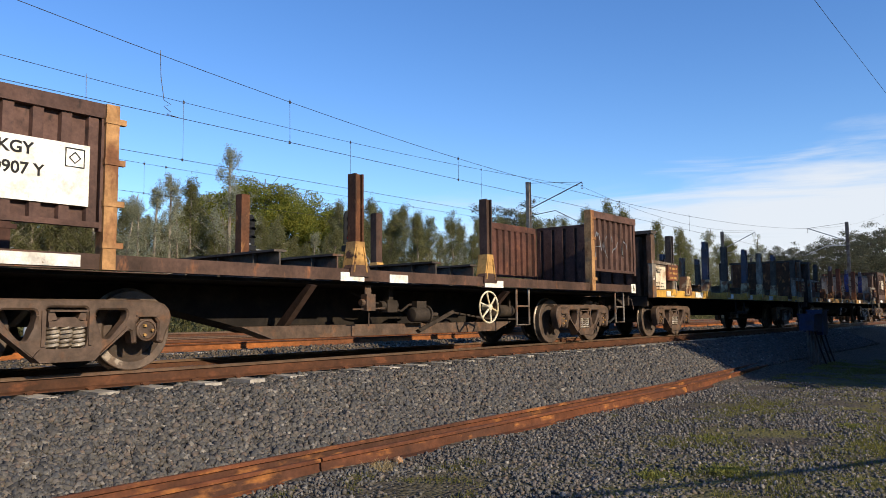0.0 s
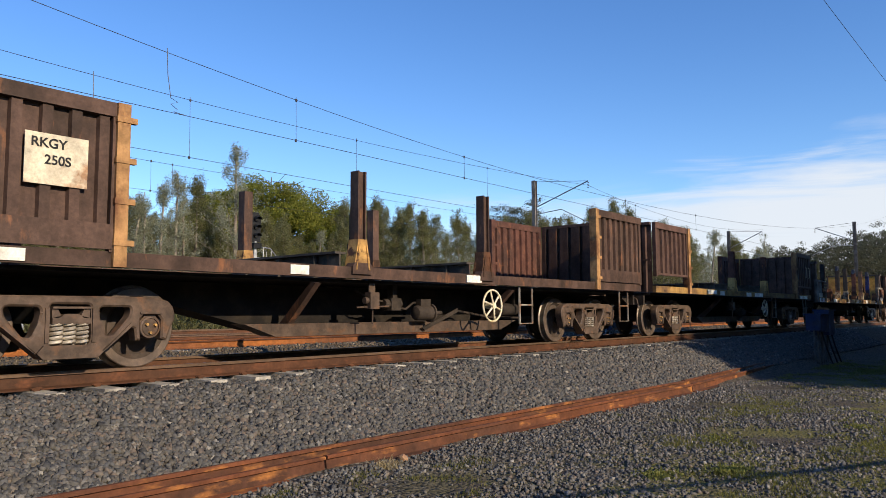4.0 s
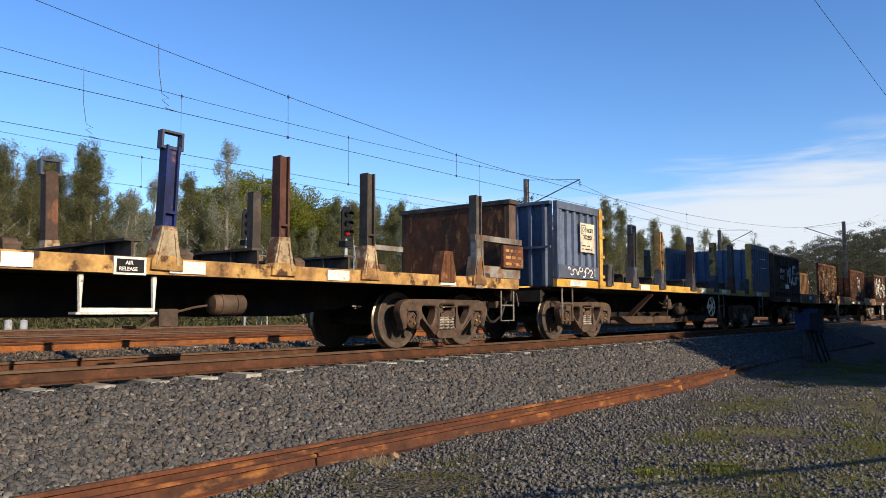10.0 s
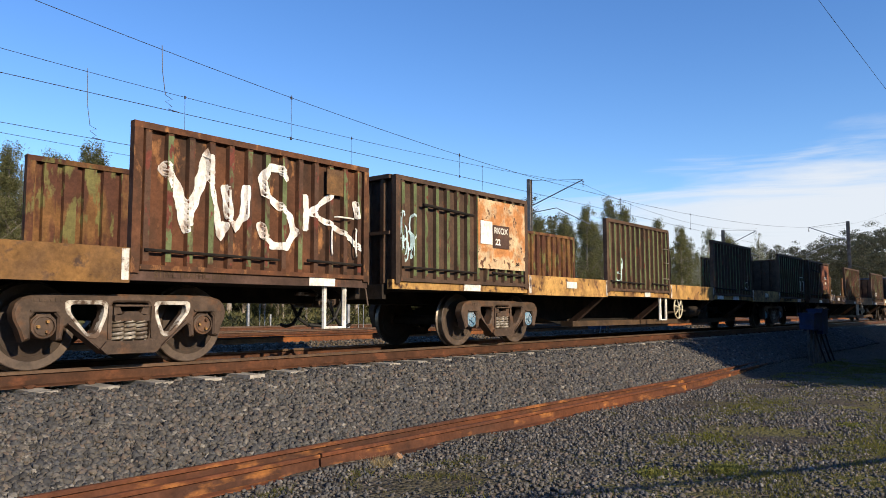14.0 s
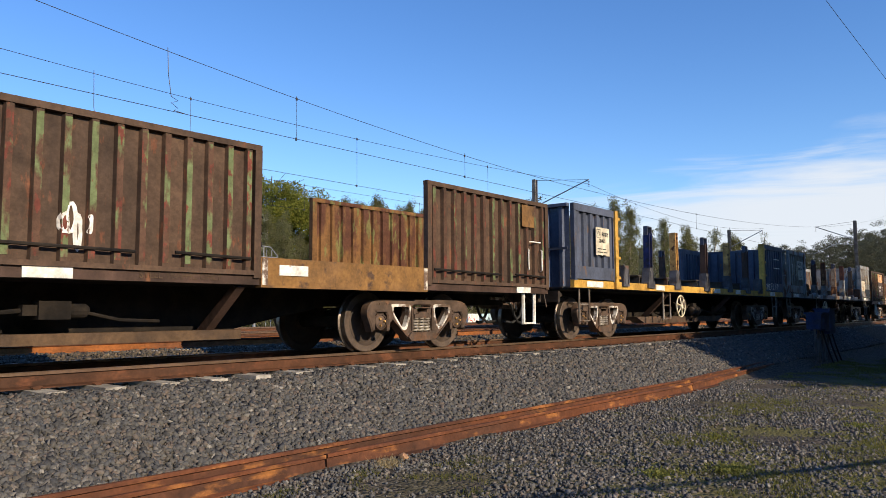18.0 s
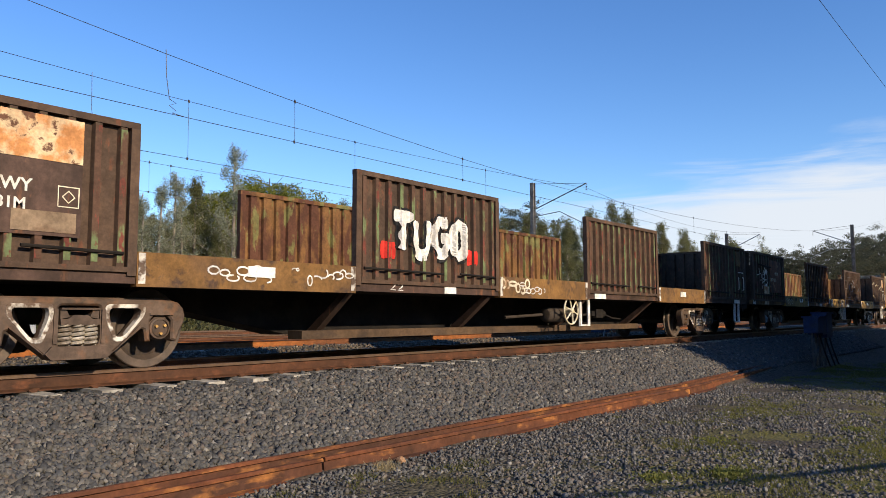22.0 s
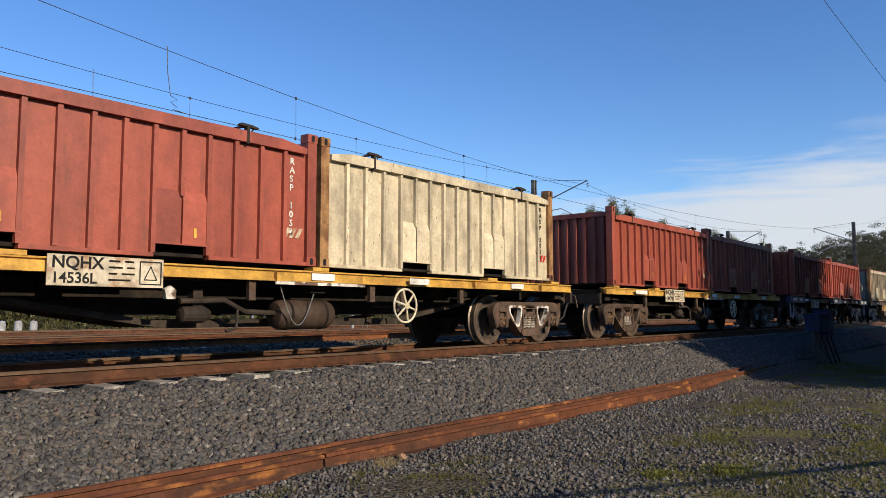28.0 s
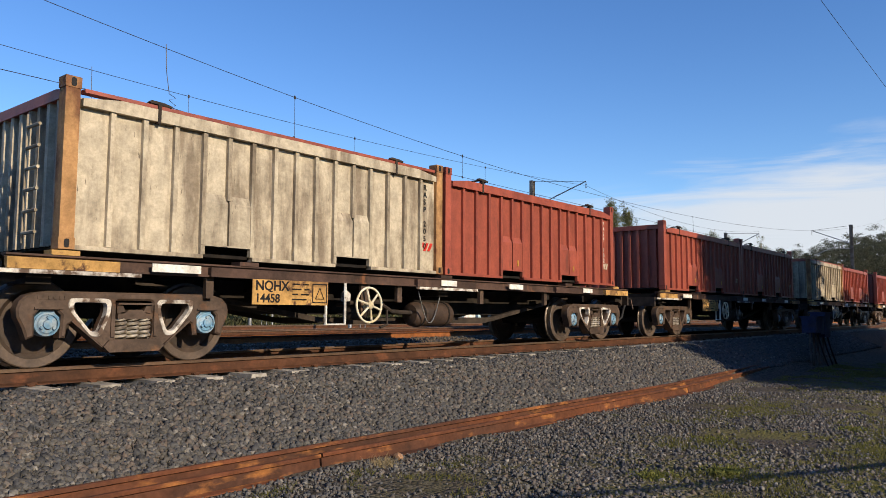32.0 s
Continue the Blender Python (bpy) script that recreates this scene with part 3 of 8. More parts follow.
def pierced(bm, outline, holes, y0, y1):
    """A plate in the x-z plane with holes through it."""
    edges = []
    for loop in [outline] + holes:
        v = [bm.verts.new((a, y0, b)) for a, b in loop]
        edges += [bm.edges.new((v[k], v[(k + 1) % len(v)])) for k in range(len(v))]
    made = bmesh.ops.triangle_fill(bm, use_beauty=True, use_dissolve=False, edges=edges)
    faces = [g for g in made["geom"] if isinstance(g, bmesh.types.BMFace)]
    out = bmesh.ops.extrude_face_region(bm, geom=faces, use_keep_orig=True)
    for g in out["geom"]:
        if isinstance(g, bmesh.types.BMVert):
            g.co.y = y1


def frame_mesh(kind):
    """The cast side frame of a three-piece bogie, with its two windows, the spring opening and hooked jaws."""
    bm = bmesh.new()
    half = [(0.22, 0.14), (0.29, 0.16), (0.64, 0.46), (0.68, 0.44), (0.7, 0.31), (0.755, 0.31), (0.745, 0.54), (0.79, 0.59), (0.95, 0.59), (0.995, 0.54), (0.99, 0.33), (1.06, 0.3), (1.1, 0.42), (1.15, 0.52), (1.16, 0.6), (1.135, 0.68), (1.075, 0.74), (0.98, 0.77), (0.86, 0.785)]
    outline = half + [(-a, b) for a, b in half[::-1]]
    mirror = [(-a, b) for a, b in WINDOW]
    pierced(bm, outline, [WINDOW, mirror, rounded([(-0.2, 0.28), (0.2, 0.28), (0.21, 0.4), (0.205, 0.7), (-0.205, 0.7), (-0.21, 0.4)], 0.04)], -0.1, 0.07)
    me = mesh_of(kind, bm, M[kind], True, bevel=0.02)
    bm = bmesh.new()
    bm.from_mesh(me)
    # tub under the springs, the bolster's end and its wedges
    prism(bm, [(-0.27, 0.15), (0.27, 0.15), (0.33, 0.21), (0.27, 0.285), (-0.27, 0.285), (-0.33, 0.21)], -0.135, 0.09)
    prism(bm, [(-0.19, 0.5), (0.19, 0.5), (0.19, 0.56), (0.12, 0.56), (0.07, 0.6), (-0.07, 0.6), (-0.12, 0.56), (-0.19, 0.56)], -0.12, 0.1)
    for s in (-1, 1):
        prism(bm, [(s * 0.19, 0.56), (s * 0.19, 0.66), (s * 0.13, 0.65), (s * 0.1, 0.58)], -0.1, 0.08)
        box(bm, s * 0.87 - 0.135, s * 0.87 + 0.135, -0.118, 0.06, 0.6, 0.62)
        box(bm, s * 0.235 - 0.02, s * 0.235 + 0.02, -0.116, -0.095, 0.31, 0.66)
        prism(bm, [(s * 0.33, 0.2), (s * 0.37, 0.23), (s * 0.66, 0.48), (s * 0.63, 0.5)], -0.118, -0.09)
    box(bm, -0.19, 0.19, -0.125, 0.08, 0.655, 0.675)
    # raised cast letters
    for k in range(6):
        box(bm, -0.98 + 0.05 * k, -0.945 + 0.05 * k, -0.106, -0.098, 0.7, 0.735)
    return mesh_of("side_frame", bm, M[kind], True)


def rim_mesh():
    """Painted edge round a window of a side frame."""
    bm = bmesh.new()
    c = (sum(a for a, _ in WINDOW) / len(WINDOW), sum(b for _, b in WINDOW) / len(WINDOW))
    rings = []
    for k, y in ((0.99, -0.02), (1.0, -0.103), (1.27, -0.106), (1.3, -0.1)):
        rings.append([bm.verts.new(((a - c[0]) * k + c[0], y, (b - c[1]) * k + c[1])) for a, b in WINDOW])
    for p, q in zip(rings, rings[1:]):
        for i in range(len(p)):
            bm.faces.new((p[i], p[(i + 1) % len(p)], q[(i + 1) % len(p)], q[i]))
    return mesh_of("painted_rim", bm, M["worn_white"], True)


def spring_mesh():
    bm = bmesh.new()
    n = 72
    tube(bm, [(0.055 * math.cos(i * 0.44), 0.055 * math.sin(i * 0.44), 0.285 + 0.225 * i / n) for i in range(n + 1)], 0.019, 6)
    return mesh_of("spring", bm, M["spring"], True)


def bolster_mesh():
    bm = bmesh.new()
    prism(bm, [(-1.05, 0.5), (1.05, 0.5), (1.05, 0.6), (0.4, 0.72), (-0.4, 0.72), (-1.05, 0.6)], -0.2, 0.2, "x")
    lathe(bm, [(0.2, 0.7), (0.2, 0.86), (0.05, 0.86)], 16, "z")
    return mesh_of("bolster", bm, M["dark"])


def add_bogie(wagon, place, at, cap="bogie", rims=False, base=0.87):
    if isinstance(cap, tuple):
        cap = cap[0 if at < 0 else 1]
    for s in (-1, 1):
        fr = put("side_frame", once("frame", lambda: frame_mesh("bogie")), wagon, at=(at, s * 1.03, 0), rz=0 if s < 0 else math.pi)
        fr.scale.x = base / 0.87
        for dx in (-0.13, 0.0, 0.13):
            put("spring", once("spring", spring_mesh), fr, at=(dx, -0.05, 0))
        if s < 0:
            for dx in (-0.87, 0.87):
                put("bearing_adapter", once("adapter" + cap, lambda: adapter_mesh(cap)), fr, at=(dx, -0.015, R_WHEEL))
        if rims and s < 0:
            put("painted_rim", once("rim", rim_mesh), fr, "white-painted window edge")
            m = put("painted_rim", once("rim", rim_mesh), fr, "white-painted window edge")
            m.scale.x = -1
    put("bolster", once("bolster", bolster_mesh), wagon, at=(at, 0, 0))
    for dx in (-base, base):
        ax = put("wheelset", once("axle", axle_mesh), wagon, at=(at + dx, 0, R_WHEEL))
        put("wheel", once("wheel", wheel_mesh), ax, at=(0, -0.745, 0))
        put("wheel", once("wheel", wheel_mesh), ax, at=(0, 0.745, 0), rz=math.pi)
        put("bearing_cap", once("cap" + cap, lambda: cap_mesh(cap)), ax, at=(0, -1.08, 0))
        WHEELS.append((ax, place, at + dx))


def coupler_mesh():
    """Automatic coupler: shank, head with its knuckle and guard arm."""
    bm = bmesh.new()
    box(bm, -0.35, 0.3, -0.075, 0.075, 0.8, 0.93)
    prism(bm, rounded([(0.2, -0.12), (0.42, -0.2), (0.62, -0.19), (0.66, -0.1), (0.56, -0.04), (0.5, 0.02), (0.56, 0.1), (0.68, 0.17), (0.64, 0.23), (0.45, 0.2), (0.22, 0.12)], 0.05, 3), 0.74, 1.0, "z")
    box(bm, 0.47, 0.55, -0.17, -0.1, 0.7, 1.04)
    return mesh_of("coupler", bm, M["bogie"], True)


def lever_mesh():
    """Uncoupling rod across the end, with its handle and the carrier below the coupler."""
    bm = bmesh.new()
    tube(bm, [(0.06, 0.1, 1.0), (0.1, -0.2, 0.99), (0.1, -1.05, 0.97), (0.1, -1.2, 0.92), (0.1, -1.25, 0.68)], 0.014, 6)
    tube(bm, [(0.06, 0.1, 1.0), (0.3, 0.0, 1.02), (0.42, 0.0, 0.98)], 0.014, 6)
    box(bm, -0.06, 0.1, -0.22, 0.22, 0.66, 0.78)
    for y in (-0.22, 0.19):
        box(bm, -0.06, 0.1, y, y + 0.03, 0.66, 1.0)
    return mesh_of("uncoupling_rod", bm, M["bogie"])


def end_beam_mesh():
    bm = bmesh.new()
    box(bm, -0.1, -0.02, -1.2, 1.2, 0.78, 1.0)
    for y in (-1.05, -0.6, 0.6, 1.05):
        prism(bm, [(-0.1, 0.78), (-0.4, 0.92), (-0.4, 0.98), (-0.1, 0.98)], y - 0.02, y + 0.02)
    box(bm, -0.02, 0.0, -0.3, 0.3, 0.7, 1.0)
    return mesh_of("end_beam", bm, M["undergear"], bevel=0.008)


def cock_mesh():
    """Air pipe end with its cock and pale handle."""
    bm = bmesh.new()
    tube(bm, [(-0.5, -0.36, 0.86), (-0.1, -0.38, 0.85), (0.02, -0.4, 0.8)], 0.03, 8)
    box(bm, -0.1, 0.04, -0.46, -0.34, 0.76, 0.9)
    tube(bm, [(-0.03, -0.46, 0.84), (-0.05, -0.62, 0.82), (-0.06, -0.66, 0.6)], 0.014, 6)
    return mesh_of("angle_cock", bm, M["worn_white"], bevel=0.01)


def hose_mesh():
    bm = bmesh.new()
    tube(bm, [(0.0, -0.4, 0.8), (0.1, -0.42, 0.74), (0.2, -0.42, 0.55), (0.34, -0.4, 0.4), (0.5, -0.38, 0.37), (0.6, -0.36, 0.4)], 0.028, 8)
    return mesh_of("brake_hose", bm, M["hose"], True)


def second_hose_mesh():
    bm = bmesh.new()
    tube(bm, [(-0.05, 0.4, 0.82), (0.08, 0.42, 0.72), (0.2, 0.42, 0.5), (0.36, 0.36, 0.38), (0.6, 0.3, 0.4)], 0.028, 8)
    return mesh_of("main_hose", bm, M["hose"], True)


def ends(wagon, half):
    for s in (-1, 1):
        for name, make in (("coupler", coupler_mesh), ("uncoupling_rod", lever_mesh), ("end_beam", end_beam_mesh), ("angle_cock", cock_mesh), ("brake_hose", hose_mesh), ("main_hose", second_hose_mesh)):
            put(name, once(name, make), wagon, at=(s * half, 0, 0), rz=0 if s > 0 else math.pi)


def brake_wheel(wagon, x, z, colour="wheelwhite", y=-1.34, r=0.27):
    def make():
        bm = bmesh.new()
        n = 28
        ring = [(r * math.cos(2 * math.pi * i / n), 0, r * math.sin(2 * math.pi * i / n)) for i in range(n)]
        tube(bm, ring + [ring[0]], 0.017, 8)
        return mesh_of("brake_wheel", bm, M[colour], True)

    def make_spoke():
        bm = bmesh.new()
        tube(bm, [(0.03, -0.02, 0), (r - 0.005, 0, 0)], 0.017, 6)
        return mesh_of("spoke", bm, M[colour], True)

    def make_hub():
        bm = bmesh.new()
        lathe(bm, [(0.055, 0.12), (0.055, -0.04), (0.02, -0.05)], 12)
        return mesh_of("hub", bm, M[colour])
    b = put("brake_wheel", once("bw%s%.2f" % (colour, r), make), wagon, "white spoked hand brake wheel", at=(x, y, z))
    put("hub", once("hub" + colour, make_hub), b)
    for k in range(6):
        s = put("spoke", once("spoke%s%.2f" % (colour, r), make_spoke), b)
        s.rotation_euler.y = k * math.pi / 3 + 0.3
    return b


def step(wagon, x, w=0.42, z0=0.35, z1=0.95, colour="grey", rungs=1, thick=0.022, y=-1.3):
    def make():
        bm = bmesh.new()
        tube(bm, [(-w / 2, 0, z1), (-w / 2, 0, z0), (w / 2, 0, z0), (w / 2, 0, z1)], thick, 6)
        for k in range(1, rungs + 1):
            z = z0 + (z1 - z0) * k / (rungs + 1)
            tube(bm, [(-w / 2, 0, z), (w / 2, 0, z)], thick * 0.8, 6)
        return mesh_of("step_iron", bm, M[colour])
    put("step_iron", once(("step", w, z0, z1, colour, rungs, thick), make), wagon, at=(x, y, 0))


def plate(wagon, x, z, w, h, colour, y, name="reflector_plate", label=""):
    def make():
        bm = bmesh.new()
        box(bm, -w / 2, w / 2, -0.006, 0.006, -h / 2, h / 2)
        return mesh_of(name, bm, M[colour])
    return put(name, once(("plate", name, round(w, 2), round(h, 2), colour), make), wagon, label, at=(x, y - 0.007, z))


def writing(wagon, words, x, z, size, colour, y, name="lettering"):
    cu = bpy.data.curves.new(name, "FONT")
    cu.body, cu.size, cu.align_x, cu.align_y, cu.extrude = words, size, "LEFT", "CENTER", 0.001
    cu.offset = size * 0.022
    tmp = bpy.data.objects.new("tmp", cu)
    me = bpy.data.meshes.new_from_object(tmp)
    me.name = name
    me.materials.clear()
    me.materials.append(M[colour])
    bpy.data.objects.remove(tmp)
    ob = put(name, me, wagon, "painted lettering", at=(x, y - 0.003, z))
    ob.rotation_euler = (radians(90), 0, 0)
    return ob


def bars(wagon, x, z, w, rows, pitch, h, colour, y):
    bm = bmesh.new()
    rnd = random.Random(int(x * 100 + z * 37))
    for i in range(rows):
        a = 0.0
        while a < w - 0.05:
            b = min(w, a + rnd.uniform(0.08, 0.25))
            box(bm, a, b, -0.002, 0.002, -i * pitch - h, -i * pitch)
            a = b + 0.05
    return part("small_print", bm, M[colour], wagon, at=(x, y - 0.004, z))


def rib_depth(x, a0, a1, pitch=0.268, rib=0.072, depth=0.055):
    """How far a ribbed sheet stands out at x."""
    n = max(2, round((a1 - a0) / pitch))
    step = (a1 - a0) / n
    d = abs((x - a0) % step - step / 2)
    return depth * min(1.0, max(0.0, (rib / 2 + 0.014 - d) / 0.014))


def strokes(wagon, lines, x, z, sx, sz, width, colour, y, name="spray_tag", sheet=None, lift=0.0):
    """Sprayed marks: bands along lines of points in a unit square. sheet: the ribbed sheet's ends, over which they run."""
    bm = bmesh.new()
    for li, ln in enumerate(lines):
        p = [Vector((a * sx, 0, b * sz)) for a, b in ln]
        dense = [p[0]]
        for a, b in zip(p, p[1:]):
            k = max(1, int((b - a).length / 0.025)) if sheet else 1
            dense += [a + (b - a) * (i + 1) / k for i in range(k)]
        across = max(2, int(width / 0.02) + 1) if sheet else 2
        rows = []
        for i, c in enumerate(dense):
            d = (dense[min(i + 1, len(dense) - 1)] - dense[max(i - 1, 0)]).normalized()
            w = width * (0.5 + 0.05 * math.sin(i * 0.7)) * (1.0 if 0 < i < len(dense) - 1 else 0.6)
            s = Vector((-d.z, 0, d.x)) * w
            row = []
            for k in range(across):
                q = c + s * (2.0 * k / (across - 1) - 1)
                dy = -(rib_depth(x + q.x, *sheet) + 0.017 + lift) if sheet else -0.005
                row.append(bm.verts.new((q.x, dy - 0.0007 * li - 0.0025 * i / len(dense), q.z)))
            rows.append(row)
        for a, b in zip(rows, rows[1:]):
            for k in range(across - 1):
                bm.faces.new((a[k], b[k], b[k + 1], a[k + 1]))
    return part(name, bm, M[colour], wagon, "sprayed graffiti", at=(x, y, z))


def arc(cx, cz, rx, rz, a0, a1, n=10):
    return [(cx + rx * math.cos(radians(a0 + (a1 - a0) * i / n)), cz + rz * math.sin(radians(a0 + (a1 - a0) * i / n))) for i in range(n + 1)]


GLYPH = {
    "M": [[(0.0, 0.0), (0.12, 1.0), (0.45, 0.35), (0.8, 1.0), (0.95, 0.05)]],
    "U": [[(0.05, 0.9)] + arc(0.42, 0.35, 0.37, 0.35, 180, 360) + [(0.85, 0.95)]],
    "S": [arc(0.5, 0.75, 0.38, 0.25, 20, 270) + arc(0.5, 0.26, 0.4, 0.26, 80, -170)],
    "K": [[(0.05, 1.0), (0.1, 0.0)], [(0.9, 0.85), (0.15, 0.5), (1.1, 0.05)]],
    "N": [[(0.05, 0.0), (0.12, 0.95), (0.8, 0.05), (0.75, 1.05)]],
    "T": [[(0.0, 0.92), (1.0, 0.92)], [(0.5, 0.9), (0.48, 0.02)]],
    "G": [arc(0.5, 0.5, 0.42, 0.46, 40, 340) + [(0.9, 0.5), (0.5, 0.48)]],
    "O": [arc(0.5, 0.5, 0.42, 0.46, 0, 360, 16)],
    "A": [[(0.0, 0.0), (0.45, 1.0), (0.85, 0.0)], [(0.15, 0.35), (0.75, 0.4)]],
    "H": [[(0.1, 1.0), (0.1, 0.0)], [(0.8, 1.0), (0.8, 0.0)], [(0.1, 0.5), (0.8, 0.5)]],
    "E": [[(0.8, 1.0), (0.1, 0.95), (0.1, 0.05), (0.8, 0.0)], [(0.1, 0.5), (0.65, 0.5)]],
    "F": [[(0.8, 1.0), (0.1, 0.95), (0.1, 0.0)], [(0.1, 0.5), (0.65, 0.5)]],
    "L": [[(0.1, 1.0), (0.1, 0.05), (0.8, 0.0)]],
    "I": [[(0.4, 1.0), (0.4, 0.0)]],
    "2": [arc(0.45, 0.72, 0.36, 0.27, 160, -40) + [(0.1, 0.05), (0.9, 0.03)]],
    "1": [[(0.25, 0.75), (0.5, 1.0), (0.5, 0.0)]],
}


def tag(wagon, word, x, z, h, w, width, colour, y, sheet=None, lift=0.0, drift=0.0):
    """A sprayed word, letter by letter."""
    rnd = random.Random(word)
    for i, ch in enumerate(word):
        if ch in GLYPH:
            k = rnd.uniform(0.9, 1.12)
            strokes(wagon, GLYPH[ch], x + i * w, z + rnd.uniform(-0.06, 0.06) * h + i * drift, w * 0.85, h * k, width, colour, y, "spray_letter", sheet, lift)


def scribble(wagon, x, z, w, h, seed, colour, y, sheet=None, width=0.03, n=9):
    """Looping sprayed scrawl that spells nothing."""
    rnd = random.Random(seed)
    lines = []
    for i in range(n):
        a = (i + 0.2) / n
        lines.append(arc(a + rnd.uniform(0, 0.05), rnd.uniform(0.2, 0.8), rnd.uniform(0.3, 0.8) / n, rnd.uniform(0.12, 0.3), rnd.uniform(0, 360), rnd.uniform(400, 640), 12))
    for k, ln in enumerate(lines):
        strokes(wagon, [ln], x, z, w, h, width, colour, y - 0.0007 * k, "spray_stroke", sheet)


def blotches(wagon, x, z, w, h, seed, colours, y, sheet, n=40):
    """Old sprayed patches, painted over and worn, one part for each colour."""
    for k, colour in enumerate(colours):
        rnd = random.Random(seed * 10 + k)
        lines = []
        for _ in range(n):
            cx, cz, r = 0.04 + 0.9 * rnd.random(), 0.12 + 0.7 * rnd.random(), rnd.uniform(0.03, 0.085)
            a0 = rnd.uniform(0, 360)
            lines.append(arc(cx, cz, r * 1.0, r * w / h, a0, a0 + rnd.uniform(25, 70), 4))
        tagged(strokes(wagon, lines, x, z, w, h, rnd.uniform(0.05, 0.1), colour, y, "sprayed_patch", sheet, 0.004 * k), kind="stuff")


def grab(wagon, x, z, length, upright=False, y=-1.42, colour="white"):
    """A bent grab iron."""
    def make():
        bm = bmesh.new()
        a = length / 2
        pts = [(-a, 0.05, 0.02), (-a + 0.02, 0.01, 0.0), (-a * 0.6, 0, -0.02), (0, -0.002, -0.025), (a * 0.6, 0, -0.02), (a - 0.02, 0.01, 0.0), (a, 0.05, 0.02)]
        tube(bm, [(q[2], q[1], q[0]) if upright else (q[0], q[1], 0) for q in pts], 0.012, 6)
        return mesh_of("grab_iron", bm, M[colour])
    put("grab_iron", once(("grab", round(length, 2), upright, colour), make), wagon, at=(x, y, z))


def sign(wagon, x, z, w, h, colour, y, lines, ink="black", mark=None, size=0.16, small=3):
    """A painted panel with lettering; mark: a framed diamond at this place along it."""
    b = plate(wagon, x, z, w, h, colour, y, "number_panel", "painted panel with the wagon's class and number")
    for i, (words, dx) in enumerate(lines):
        writing(b, words, -w / 2 + dx, h / 2 - size * ((1.25 if mark is not None and w < 1 else 0.75) + i * 1.25), size, ink, -0.007)
    if mark is not None:
        s = size * (1.5 if w < 1 else 1.15)
        strokes(b, [[(0, 0), (1, 0), (1, 1), (0, 1), (0, 0)], [(0.5, 0.2), (0.8, 0.5), (0.5, 0.8), (0.2, 0.5), (0.5, 0.2)]], -w / 2 + mark, h / 2 - s - 0.05, s, s, 0.014, ink, -0.006, "diamond_mark")
    if small:
        bars(b, -w / 2 + 0.06, h / 2 - size * (1.4 + len(lines) * 1.25), w * 0.7, small, size * 0.6, 0.02, ink, -0.006)
    return b


def brake_gear(wagon, x):
    """Brake cylinder, air tank and rods under the floor."""
    def make():
        bm = bmesh.new()
        lathe(bm, [(0.03, -0.36), (0.12, -0.34), (0.155, -0.28), (0.155, 0.28), (0.12, 0.34), (0.03, 0.36)], 18, "x")
        tube(bm, [(0.35, 0, 0), (1.1, 0, -0.02)], 0.035, 8)
        tube(bm, [(-0.45, 0, 0), (-1.6, 0.1, -0.05)], 0.03, 8)
        box(bm, 0.9, 1.0, -0.12, 0.12, -0.25, 0.2)
        return mesh_of("air_cylinder", bm, M["undergear"], True)
    put("air_cylinder", once("tank", make), wagon, at=(x, -0.95, 0.6))

    def make2():
        bm = bmesh.new()
        box(bm, -0.16, 0.16, -0.1, 0.1, -0.09, 0.1)
        box(bm, -0.3, -0.16, -0.06, 0.06, -0.05, 0.06)
        tube(bm, [(-0.3, 0, 0), (-0.9, 0, -0.06), (-1.4, 0.05, -0.06)], 0.025, 6)
        tube(bm, [(0.15, -0.05, 0.02), (0.7, -0.05, -0.1), (1.2, 0, -0.12)], 0.02, 6)
        lathe(bm, [(0.07, 0.16), (0.08, 0.2), (0.08, 0.34), (0.05, 0.38)], 12, "x")
        return mesh_of("brake_valve", bm, M["dark"], bevel=0.01)
    put("brake_valve", once("valve", make2), wagon, at=(x + 2.0, -0.85, 0.62))


